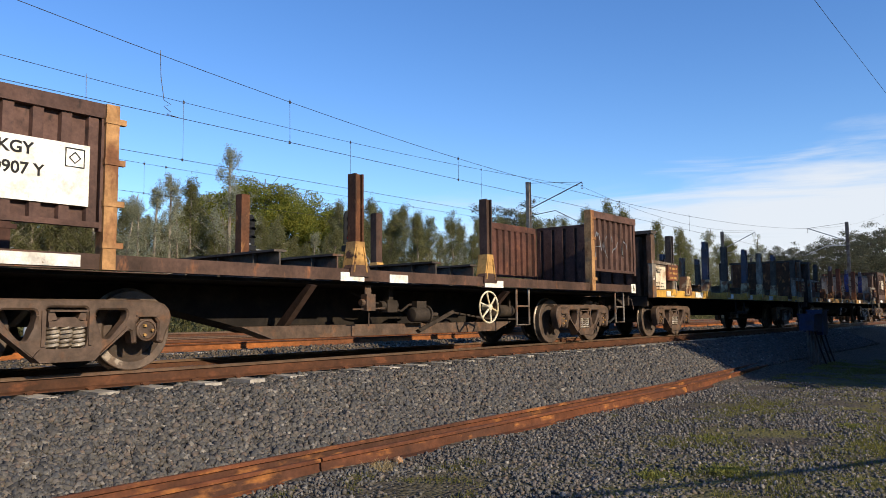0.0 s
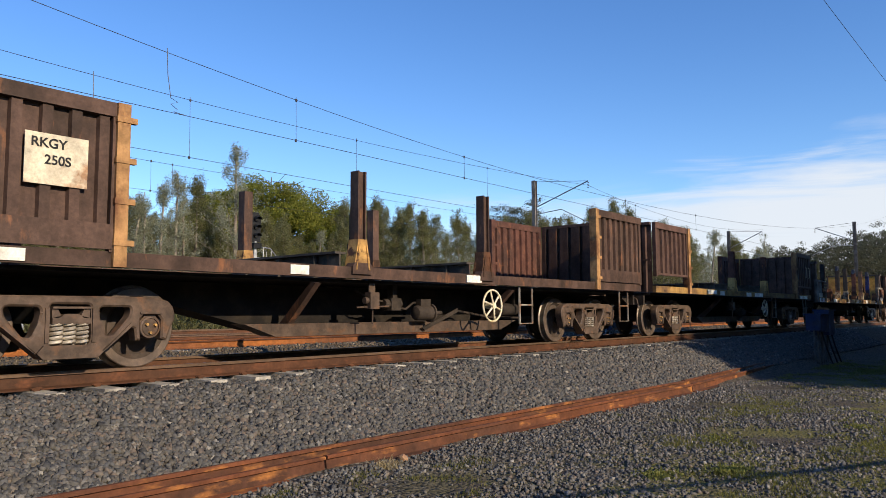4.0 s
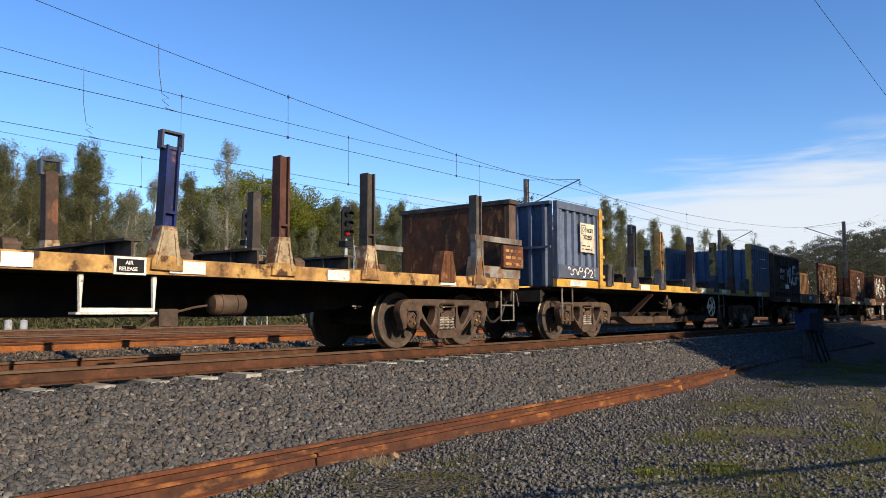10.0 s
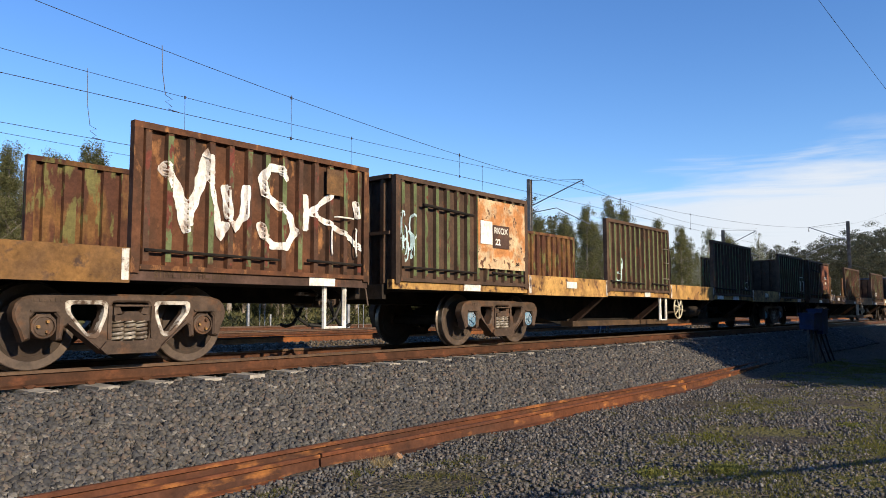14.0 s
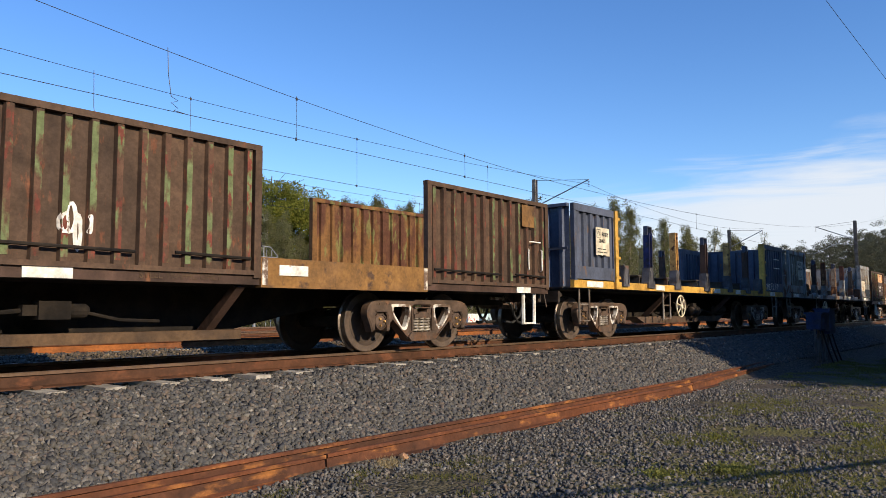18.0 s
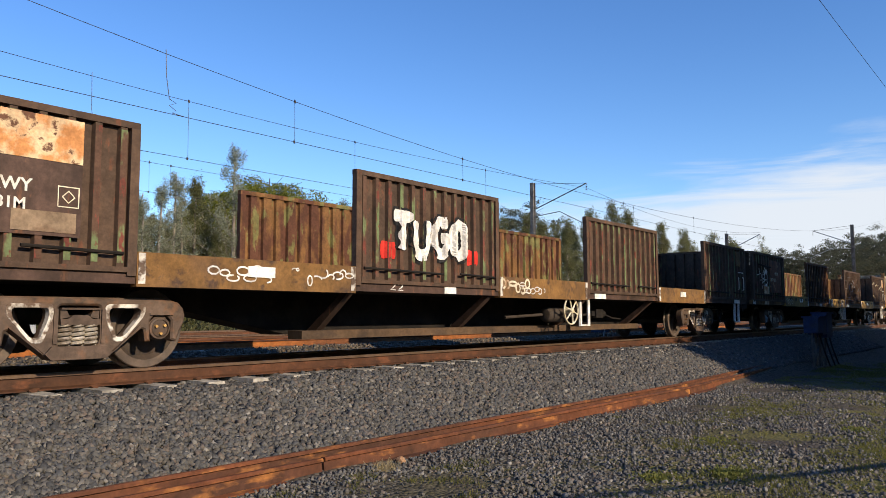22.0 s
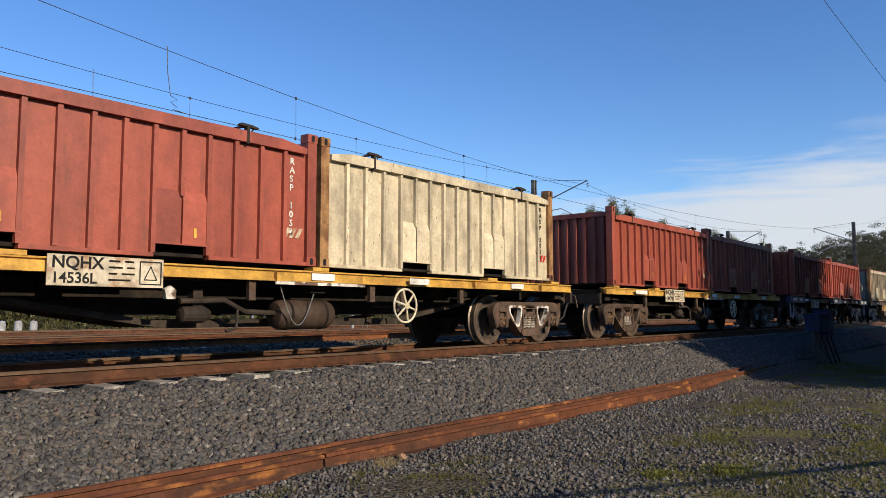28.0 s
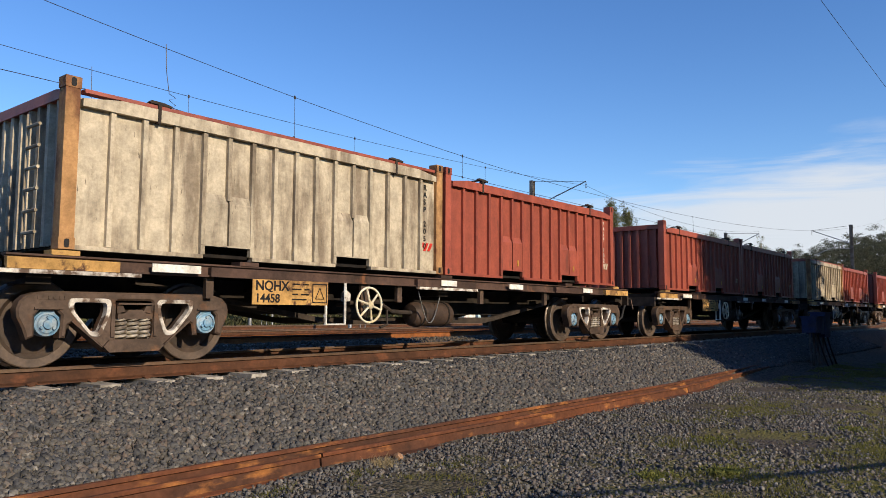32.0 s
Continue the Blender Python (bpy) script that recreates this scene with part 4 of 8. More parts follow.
def floor_gear(wagon, x):
    """Brake cylinder with its lever and pipes, a hanging valve and a slim air tank."""
    def cylinder():
        bm = bmesh.new()
        lathe(bm, [(0.03, -0.24), (0.1, -0.22), (0.12, -0.19), (0.12, 0.12), (0.15, 0.125), (0.15, 0.16), (0.06, 0.17), (0.035, 0.3), (0.035, 0.42), (0.0, 0.42)], 16, "x")
        box(bm, -0.14, 0.1, -0.05, 0.05, 0.1, 0.22)
        return mesh_of("brake_cylinder", bm, M["undergear"], True)
    put("brake_cylinder", once("floor_cylinder", cylinder), wagon, at=(0.25, -0.95, 0.6))

    def triple():
        bm = bmesh.new()
        box(bm, -0.11, 0.11, -0.09, 0.09, -0.1, 0.09)
        lathe(bm, [(0.0, -0.2), (0.07, -0.2), (0.075, -0.11), (0.05, -0.1)], 12, "x")
        lathe(bm, [(0.05, 0.1), (0.085, 0.11), (0.085, 0.15), (0.04, 0.19), (0.0, 0.19)], 12, "x")
        box(bm, -0.05, 0.05, -0.06, 0.06, 0.09, 0.3)
        tube(bm, [(0.1, 0, -0.05), (0.3, 0, -0.08), (0.5, 0.02, 0.02), (0.9, 0.05, 0.04)], 0.018, 6)
        tube(bm, [(-0.1, 0.02, 0.03), (-0.4, 0.02, 0.06), (-0.7, 0.1, 0.2)], 0.015, 6)
        return mesh_of("triple_valve", bm, M["undergear"], bevel=0.008)
    put("triple_valve", once("triple", triple), wagon, at=(-0.45, -0.9, 0.74))

    def lever():
        bm = bmesh.new()
        prism(bm, [(-0.45, -0.16), (-0.38, -0.2), (0.5, 0.1), (0.48, 0.16)], -0.012, 0.012)
        tube(bm, [(0.45, 0.02, 0.12), (1.5, 0.05, 0.0), (2.6, 0.1, -0.02)], 0.02, 6)
        return mesh_of("brake_lever", bm, M["undergear"])
    put("brake_lever", once("floor_lever", lever), wagon, at=(0.75, -0.85, 0.52))

    def tank():
        bm = bmesh.new()
        lathe(bm, [(0.02, -0.42), (0.09, -0.4), (0.115, -0.34), (0.115, 0.34), (0.09, 0.4), (0.02, 0.42)], 16, "x")
        for q in (-0.22, 0.22):
            box(bm, q - 0.02, q + 0.02, -0.1, -0.06, 0.05, 0.35)
        return mesh_of("air_tank", bm, M["undergear"], True)
    put("air_tank", once("floor_tank", tank), wagon, at=(2.7, -0.8, 0.66))

    def hanger():
        bm = bmesh.new()
        box(bm, -0.06, 0.06, -0.012, 0.012, 0.1, 0.36)
        box(bm, -0.09, 0.09, -0.07, 0.05, -0.12, 0.12)
        lathe(bm, [(0.0, -0.15), (0.045, -0.15), (0.05, -0.09)], 10, "x")
        tube(bm, [(-0.3, 0, -0.1), (0.35, 0, -0.08)], 0.012, 6)
        tube(bm, [(0.02, 0, -0.1), (0.02, 0, -0.34)], 0.012, 6)
        return mesh_of("release_valve", bm, M["bogie"], bevel=0.008)
    put("release_valve", once("hanger", hanger), wagon, at=(x, -1.2, 0.78))


def wagon_root(name, label, place, group="wagons of the freight train"):
    w = tagged(new(name), label, "freight wagon", group)
    RIDES.append((w, place, YC, 0.0))
    return w


# -- the long open wagons with ribbed side panels --
PANELS = ((-11.8, -8.2), (-5.0, -1.55), (1.62, 5.2), (8.32, 11.85))


def panel(parent, x0, x1, y, out, z0, z1, sheet, rib_colour=None, rail=None, pitch=0.268, name="side_panel", label="", rib=0.072, head=0.07):
    bm = bmesh.new()
    ribbed(bm, x0 + 0.04, x1 - 0.04, z0 + 0.06, z1 - head + 0.01, y, out, pitch, rib)
    p = part(name, bm, M[sheet], parent, label)
    bm = bmesh.new()
    box(bm, x0 + 0.1, x1 - 0.1, min(y, y + out * 0.085), max(y, y + out * 0.085), z0 + 0.005, z0 + 0.06)
    part("bottom_rail", bm, M[rail or sheet], p, bevel=0.008)
    bm = bmesh.new()
    box(bm, x0 - (head - 0.07) * 0.3, x1 + (head - 0.07) * 0.3, y - 0.045 + out * (0.03 if head < 0.1 else 0.045), y + 0.045 + out * (0.03 if head < 0.1 else 0.045), z1 - head, z1)
    part("top_rail", bm, M[rail or sheet], p, bevel=0.01)
    for a, b in ((x0, x0 + 0.1), (x1 - 0.1, x1)):
        bm = bmesh.new()
        box(bm, a, b, y - 0.05 + out * 0.03, y + 0.04 + out * 0.03, z0 - 0.03, z1 - head)
        part("corner_post", bm, M[rail or sheet], p, bevel=0.01)
    if rib_colour:
        n = max(2, round((x1 - x0 - 0.08) / pitch))
        st = (x1 - x0 - 0.08) / n
        bm = bmesh.new()
        for i in range(n):
            c = x0 + 0.04 + (i + 0.5) * st
            box(bm, c - rib * 0.47, c + rib * 0.47, min(y + out * 0.062, y + out * 0.068), max(y + out * 0.062, y + out * 0.068), z0 + 0.1, z1 - 0.1)
        part("rib_face", bm, M[rib_colour], p, "rib faces with remains of %s paint" % ("pale blue" if rib_colour == "greyblue" else "green"))
    if out < 0 and name != "bin_side":
        for a, b in ((x0 + 0.15, x0 + (x1 - x0) * 0.55), (x0 + (x1 - x0) * 0.68, x1 - 0.15)):
            bm = bmesh.new()
            tube(bm, [(a, y - 0.085, z0 + 0.22), (b, y - 0.085, z0 + 0.2)], 0.018, 6)
            part("lashing_bar", bm, M["dark"], p)
    return p


def end_wall(parent, x, out, half, z0, z1, colour, pitch=0.33, name="end_wall"):
    bm = bmesh.new()
    ribbed(bm, -half, half, z0, z1, x, out, pitch, 0.07, 0.07, axis="x")
    e = part(name, bm, M[colour], parent)
    bm = bmesh.new()
    box(bm, min(x, x + out * 0.1), max(x, x + out * 0.1), -half, half, z1 - 0.005, z1 + 0.06)
    part("cap_rail", bm, M[colour], e, bevel=0.012)
    bm = bmesh.new()
    box(bm, min(x + out * 0.075, x + out * 0.095), max(x + out * 0.075, x + out * 0.095), -half, half, z0 + 0.75, z0 + 0.8)
    part("cross_bar", bm, M[colour], e)
    return e


def long_wagon(place, label, panels, ribs, sill, low, plates, cap="bogie", rims=True, wheel_x=None, steps=(), step_colour="white", inner="olive"):
    """sill: colour under the panels; low: colour of the low side between them."""
    w = wagon_root("open_wagon", label, place)
    for b in (-8.64, 8.5):
        add_bogie(w, place, b, cap, rims, 0.9)
    ends(w, 11.9)
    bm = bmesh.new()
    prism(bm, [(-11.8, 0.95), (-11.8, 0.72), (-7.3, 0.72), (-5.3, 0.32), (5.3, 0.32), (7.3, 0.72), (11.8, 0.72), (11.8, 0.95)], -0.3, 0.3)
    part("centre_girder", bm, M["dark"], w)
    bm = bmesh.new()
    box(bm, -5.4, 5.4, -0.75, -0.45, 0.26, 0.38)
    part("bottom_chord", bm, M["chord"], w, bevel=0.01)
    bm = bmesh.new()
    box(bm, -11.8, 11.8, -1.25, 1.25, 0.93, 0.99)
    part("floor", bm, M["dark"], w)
    for x in (-5.0, -1.7, 1.7, 5.0):
        bm = bmesh.new()
        prism(bm, [(-0.55, 0.3), (-0.42, 0.36), (-1.2, 0.93), (-1.3, 0.9)], x - 0.06, x + 0.06, "x")
        part("strut", bm, M["brown"], w)
    for s in (-1, 1):
        bm = bmesh.new()
        box(bm, -11.85, 11.85, s * 1.33 - 0.05, s * 1.33 + 0.05, 0.93, 1.07)
        part("side_sill", bm, M[sill], w, bevel=0.012)
        for a, b in ((-8.2, -5.0), (-1.55, 1.62), (5.2, 8.32)):
            bm = bmesh.new()
            box(bm, a + 0.005, b - 0.005, s * 1.35 - 0.06, s * 1.35 + 0.06, 0.9, 1.27)
            ls = part("low_side", bm, M[low if isinstance(low, str) else low[0 if a < -4 else 1 if a < 3 else 2]], w, bevel=0.012)
            if s < 0:
                for x in (a + 0.06, b - 0.06):
                    bm = bmesh.new()
                    box(bm, x - 0.04, x + 0.04, -1.418, -1.412, 0.93, 1.26)
                    part("end_stripe", bm, M["worn_white"], ls, "white-painted end stripe")
        for i, (a, b) in enumerate(PANELS):
            panel(w, a, b, s * 1.33, s, 1.04, 2.65, panels[i] if s < 0 else inner, ribs[i] if s < 0 else None)
    end_wall(w, -11.74, -1, 1.3, 1.0, 2.6, panels[0])
    end_wall(w, 11.79, 1, 1.3, 1.0, 2.6, panels[3])
    for x, z, c, wd in plates:
        plate(w, x, z, wd, 0.13, c, -1.415 if z > 1.09 else -1.385)
    brake_gear(w, 1.0)
    if wheel_x is not None:
        brake_wheel(w, wheel_x, 0.68)
    for x in steps:
        step(w, x, 0.36, 0.38, 0.98, step_colour, 0, 0.036)
    return w


# -- the wagons with a bin at each end and uprights between --
def upright(wagon, x, s, colour, base, loop=False, top=2.58, lean=0.0, sill=1.07, pad="oldyellow"):
    top -= 0.14 if loop else 0.0
    key = ("upright", colour, base, loop, round(top, 2), sill)

    def make_base():
        bm = bmesh.new()
        prism(bm, [(-0.17, sill + 0.12), (0.17, sill + 0.12), (0.16, sill + 0.19), (0.1, sill + 0.46), (0.088, sill + 0.56), (-0.088, sill + 0.56), (-0.1, sill + 0.46), (-0.165, sill + 0.17)], -0.09, 0.1)
        for s2 in (-1, 1):
            prism(bm, [(s2 * 0.11, sill + 0.13), (s2 * 0.14, sill + 0.13), (s2 * 0.075, sill + 0.48), (s2 * 0.058, sill + 0.48)], -0.105, -0.085)
        return mesh_of("upright_foot", bm, M[base], bevel=0.012)

    def make_post():
        bm = bmesh.new()
        for a, b, c, d in ((-0.08, -0.054, -0.08, 0.08), (0.054, 0.08, -0.08, 0.08), (-0.054, 0.054, -0.035, 0.08)):
            box(bm, a, b, c, d, sill + 0.42, top)
        if sill < 1.0:
            box(bm, -0.085, 0.085, -0.085, 0.085, sill + 0.7, sill + 0.73)
        return mesh_of("upright", bm, M[colour], bevel=0.008)

    def make_loop():
        bm = bmesh.new()
        for a, b, c, d in ((-0.135, 0.135, top + 0.145, top + 0.17), (-0.135, 0.135, top - 0.04, top - 0.01), (-0.135, -0.11, top - 0.01, top + 0.145), (0.11, 0.135, top - 0.01, top + 0.145)):
            box(bm, a, b, -0.05, 0.05, c, d)
        return mesh_of("lashing_loop", bm, M["navy"], bevel=0.006)
    p = put("upright", once(key + ("p",), make_post), wagon, at=(x, s * 1.33, 0), rz=0 if s < 0 else math.pi)
    p.rotation_euler.y = radians(lean)
    put("upright_foot", once(("foot", base, sill), make_base), p)

    def make_pad():
        bm = bmesh.new()
        prism(bm, [(-0.19, sill + 0.07), (0.19, sill + 0.07), (0.185, sill + 0.18), (0.15, sill + 0.23), (-0.15, sill + 0.23), (-0.185, sill + 0.18)], -0.098, 0.05)
        return mesh_of("foot_pad", bm, M[pad], bevel=0.01)
    put("foot_pad", once(("pad", pad, sill), make_pad), p)
    if sill < 1.0:
        def make_winch():
            bm = bmesh.new()
            lathe(bm, [(0.02, -0.09), (0.055, -0.085), (0.055, 0.05), (0.03, 0.06), (0.03, 0.1), (0.01, 0.1)], 12, "x")
            box(bm, -0.08, 0.08, -0.05, 0.05, -0.06, 0.0)
            return mesh_of("lashing_winch", bm, M["bogie"], True)
        put("lashing_winch", once("winch", make_winch), wagon, at=(x + 0.3, s * 1.32, sill + 0.26))
    if loop:
        put("lashing_loop", once(key + ("l",), make_loop), p)


def bearers(wagon, xs, z, top):
    """Dark steel beams across the deck on which plates and slabs are laid."""
    def make():
        bm = bmesh.new()
        box(bm, -0.014, 0.014, -1.25, 1.25, z, top)
        box(bm, -0.1, 0.1, -1.26, 1.26, top - 0.03, top)
        box(bm, -0.1, 0.1, -1.26, 1.26, z, z + 0.03)
        for y in (-0.8, 0.0, 0.8):
            box(bm, -0.09, 0.09, y - 0.008, y + 0.008, z + 0.03, top - 0.03)
        return mesh_of("deck_bearer", bm, M["bulkhead"])
    for x in xs:
        put("deck_bearer", once(("bearer", z, top), make), wagon, at=(x, 0, 0))


def sleeve(wagon, x, s, colour, z0, z1):
    """A collar of other paint round the lower part of an upright."""
    bm = bmesh.new()
    box(bm, -0.092, 0.092, -0.092, 0.092, z0, z1)
    box(bm, -0.105, 0.105, -0.105, 0.105, z1 - 0.06, z1)
    part("sleeve", bm, M[colour], wagon, at=(x, s * 1.33, 0), bevel=0.01)


def bin_wagon(place, label, paint, posts, sill, uprights, slot=False, wheel_x=None, plates=(), steps=(), half=5.43, valve_x=-1.2, far="blue", belly=True, top=2.8, bins=((-7.15, -5.1), (5.28, 7.45)), cap="bogie", rims=False, step_colour="grey"):
    """paint: bin panels; posts: corner posts; uprights: (x, colour, foot, loop) on both sides."""
    w = wagon_root("bin_wagon", label, place)
    for b in (-half, half):
        add_bogie(w, place, b, cap, rims)
    x0, x1 = bins[0][0], bins[1][1]
    ends(w, x1 + 0.05)
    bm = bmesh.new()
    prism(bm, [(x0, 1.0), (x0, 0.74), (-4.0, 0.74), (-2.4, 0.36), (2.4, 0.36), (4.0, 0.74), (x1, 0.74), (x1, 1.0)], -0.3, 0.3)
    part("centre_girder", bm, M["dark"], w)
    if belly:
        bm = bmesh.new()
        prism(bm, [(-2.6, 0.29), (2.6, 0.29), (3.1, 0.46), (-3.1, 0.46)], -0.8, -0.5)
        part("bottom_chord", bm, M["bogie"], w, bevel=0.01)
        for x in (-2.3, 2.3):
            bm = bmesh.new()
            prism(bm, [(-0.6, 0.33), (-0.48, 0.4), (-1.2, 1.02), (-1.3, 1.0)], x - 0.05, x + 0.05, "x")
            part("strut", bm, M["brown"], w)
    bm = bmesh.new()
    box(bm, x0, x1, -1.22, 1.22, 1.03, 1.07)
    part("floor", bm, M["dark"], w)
    bearers(w, [u[0] - 0.27 for u in uprights if u[1] != "short"] + ([u[0] - 1.27 for u in uprights] if slot else []), 1.07, 1.45)
    z0 = 1.5 if slot else 1.26
    for s in (-1, 1):
        bm = bmesh.new()
        box(bm, x0, x1, s * 1.34 - 0.05, s * 1.34 + 0.05, 1.08, 1.24)
        part("side_sill", bm, M[sill], w, bevel=0.012)
        for (a, b), inner in zip(bins, (1, -1)):
            panel(w, a, b, s * 1.33, s, z0, top, ("greytan" if paint == "greyblue" else paint) if s < 0 else far, "greyblue" if paint == "greyblue" else None, "greyblue" if paint == "greyblue" else None, 0.27, "bin_side", rib=0.1, head=0.15)
            if not slot:
                bm = bmesh.new()
                box(bm, a + 0.02, b - 0.02, s * 1.4 - 0.02, s * 1.4 + 0.02, 1.26, 1.52)
                part("bin_kick_plate", bm, M["blue" if paint in ("blue", "skyblue") else paint], w, bevel=0.01)
            c = b if inner > 0 else a
            bm = bmesh.new()
            box(bm, c - 0.07, c + 0.07, s * 1.36 - 0.09, s * 1.36 + 0.07, 1.08, top)
            for k in range(4):
                zk = 1.3 + k * (top - 1.5) / 3
                box(bm, c - 0.08, c + 0.14, s * 1.36 - 0.1, s * 1.36 - 0.04, zk, zk + 0.06)
            part("corner_post", bm, M[posts if s < 0 else far], w, bevel=0.01)
        for x, colour, foot, loop, *tall in uprights:
            if colour == "short":
                def make_short(foot=foot):
                    bm = bmesh.new()
                    prism(bm, [(-0.15, 1.15), (0.15, 1.15), (0.14, 1.4), (0.115, 1.62), (-0.115, 1.62), (-0.14, 1.4)], -0.11, 0.1)
                    for dx in (-0.1, 0.07):
                        box(bm, dx, dx + 0.03, -0.125, -0.1, 1.2, 1.58)
                    return mesh_of("short_upright", bm, M[foot], bevel=0.012)
                put("short_upright", once(("short", foot), make_short), w, at=(x, s * 1.33, 0))
            else:
                upright(w, x, s, colour, foot, loop, tall[0] if tall else 2.6, 2.0 if loop else 0.0, pad=foot if sill == "yellow" else sill)
    end_wall(w, x0, -1, 1.3, 1.1, top - 0.06, paint)
    end_wall(w, x1, 1, 1.3, 1.1, top - 0.06, paint)
    for x, z, c, wd in plates:
        plate(w, x, z, wd, 0.12, c, -1.395)
    floor_gear(w, valve_x)
    if wheel_x is not None:
        brake_wheel(w, wheel_x, 0.72)
    for x in steps:
        step(w, x, 0.42, 0.4, 1.08, step_colour, 1)
    return w


# -- the wagons with a high bulkhead at each end --
def bulkhead_wagon(place, label, sill, uprights, cheek="grey", head="brown", plates=(), steps=(-0.45,), cap="bogie", rims=False, stubs=False, step_colour="white", far_head="rusty"):
    w = wagon_root("bulkhead_wagon", label, place)
    half, end = 5.32, 7.1
    for b in (-half, half):
        add_bogie(w, place, b - (0.075 if stubs else 0.0), cap, rims, 0.905 if stubs else 0.87)
    ends(w, end + 0.1)
    bm = bmesh.new()
    prism(bm, [(-end, 0.98), (-end, 0.74), (-4.2, 0.74), (-2.6, 0.52), (2.6, 0.52), (4.2, 0.74), (end, 0.74), (end, 0.98)], -0.4, 0.4)
    part("centre_girder", bm, M["dark"], w)
    bm = bmesh.new()
    box(bm, -end, end, -1.2, 1.2, 1.0, 1.03)
    part("floor", bm, M["dark"], w)
    bearers(w, [u[0] - 0.28 for u in uprights if u[1] != "short" and abs(u[0]) < 5.5], 1.03, 1.38)
    for s in (-1, 1):
        bm = bmesh.new()
        box(bm, -end, end, s * 1.34 - 0.05, s * 1.34 + 0.05, 0.99, 1.17)
        part("side_sill", bm, M[sill], w, bevel=0.012)
        for e in (-1, 1):
            a, b = (-end - 0.2, -end + (1.8 if stubs else 1.35)) if e < 0 else (end - 1.35, end + 0.1)
            y = s * 1.34
            bm = bmesh.new()
            if stubs:
                box(bm, a + 0.02, b - 0.02, y - 0.02, y + 0.02, 1.18, 1.84)
            elif e < 0:
                box(bm, a + 0.02, a + 0.94, y - 0.02, y + 0.02, 1.18, 1.8)
                box(bm, b - 0.26, b, y - 0.05, y + 0.05, 1.18, 1.42)
            else:
                box(bm, a, b - 0.02, y - 0.03, y + 0.03, 1.18, 1.38)
            ck = part("end_cheek", bm, M[cheek], w, bevel=0.008)
            bm = bmesh.new()
            prism(bm, [(a, 1.8), (a, 1.9), (b, 1.9), (b, 1.8)] if e > 0 else [(a, 1.82), (a, 1.9), (b, 1.86), (b, 1.8)], y - 0.06, y + 0.06)
            part("cheek_rail", bm, M["blue" if cheek == "greyblue" else "grey"], ck, bevel=0.01)
            bm = bmesh.new()
            c = b - 0.1 if e < 0 and stubs else a + 0.12
            box(bm, c - 0.11, c + 0.11, y - 0.065, y + 0.05, 0.98, 1.81)
            part("cheek_post", bm, M[cheek], ck, bevel=0.01)
            bm = bmesh.new()
            prism(bm, [(e * (end - 0.2), 0.97), (e * (end + 0.02), 0.97), (e * (end + 0.02), 2.6), (e * (end - 0.2), 2.55)], s * 1.26 - 0.06, s * 1.26 + 0.06)
            part("bulkhead_post", bm, M["endsteel"], w, bevel=0.01)
        for u in uprights:
            x, colour, foot, loop = u
            if s > 0 and colour in ("royal", "navy"):
                colour = "brown"
            if colour == "short":
                def make_short(foot=foot):
                    bm = bmesh.new()
                    prism(bm, [(-0.2, 1.06), (0.2, 1.06), (0.18, 1.25), (0.1, 1.56), (-0.1, 1.56), (-0.18, 1.25)], -0.1, 0.1)
                    for dx in (-0.08, 0.05):
                        box(bm, dx, dx + 0.03, -0.115, -0.09, 1.1, 1.5)
                    return mesh_of("short_upright", bm, M[foot], bevel=0.012)
                put("short_upright", once(("shortb", foot), make_short), w, at=(x, s * 1.34, 0))
            elif stubs:
                def make_stub(colour=colour):
                    bm = bmesh.new()
                    box(bm, -0.1, 0.1, -0.05, 0.05, 0.97, 1.84)
                    box(bm, -0.105, -0.075, -0.08, 0.08, 0.97, 1.82)
                    box(bm, 0.075, 0.105, -0.08, 0.08, 0.97, 1.82)
                    return mesh_of("upright", bm, M[colour], bevel=0.012)
                put("upright", once(("stub", colour), make_stub), w, at=(x, s * 1.38, 0))
            else:
                upright(w, x, s, colour, foot, loop, 2.58, 2.0 if loop else 0.0, 0.97, sill)
    for e in (-1, 1):
        bm = bmesh.new()
        box(bm, min(e * (end - 0.22), e * (end - 0.2)), max(e * (end - 0.22), e * (end - 0.2)), -1.24, 1.24, 1.02, 2.56)
        h = part("bulkhead", bm, M["endsteel" if e < 0 else far_head], w)
        for y in (-0.95, -0.32, 0.32, 0.95):
            bm = bmesh.new()
            box(bm, min(e * (end - 0.2), e * end), max(e * (end - 0.2), e * end), y - 0.05, y + 0.05, 1.02, 2.5)
            part("bulkhead_rib", bm, M["endsteel"], h)
        bm = bmesh.new()
        box(bm, min(e * (end - 0.24), e * (end + 0.08)), max(e * (end - 0.24), e * (end + 0.08)), -1.36, 1.36, 2.56, 2.64)
        part("cap_rail", bm, M[head], h, bevel=0.012)
    for x, z, c, wd in plates:
        plate(w, x, z, wd, 0.14, c, -1.395)
    bm = bmesh.new()
    lathe(bm, [(0.03, -0.25), (0.12, -0.23), (0.135, -0.18), (0.135, 0.2), (0.1, 0.24), (0.02, 0.25)], 18, "x")
    for dx in (-0.12, 0.1):
        lathe(bm, [(0.145, dx - 0.02), (0.145, dx + 0.02)], 18, "x")
    part("brake_cylinder", bm, M["bogie"], w, at=(1.17, -0.9, 0.68), smooth=True)
    bm = bmesh.new()
    box(bm, -0.12, 0.12, -0.1, 0.1, -0.1, 0.1)
    tube(bm, [(0.1, 0, 0.05), (0.4, 0, 0.12), (0.7, 0, 0.16)], 0.015, 6)
    tube(bm, [(-0.1, 0, 0.0), (-0.3, 0, -0.12), (-0.5, 0, -0.1)], 0.02, 6)
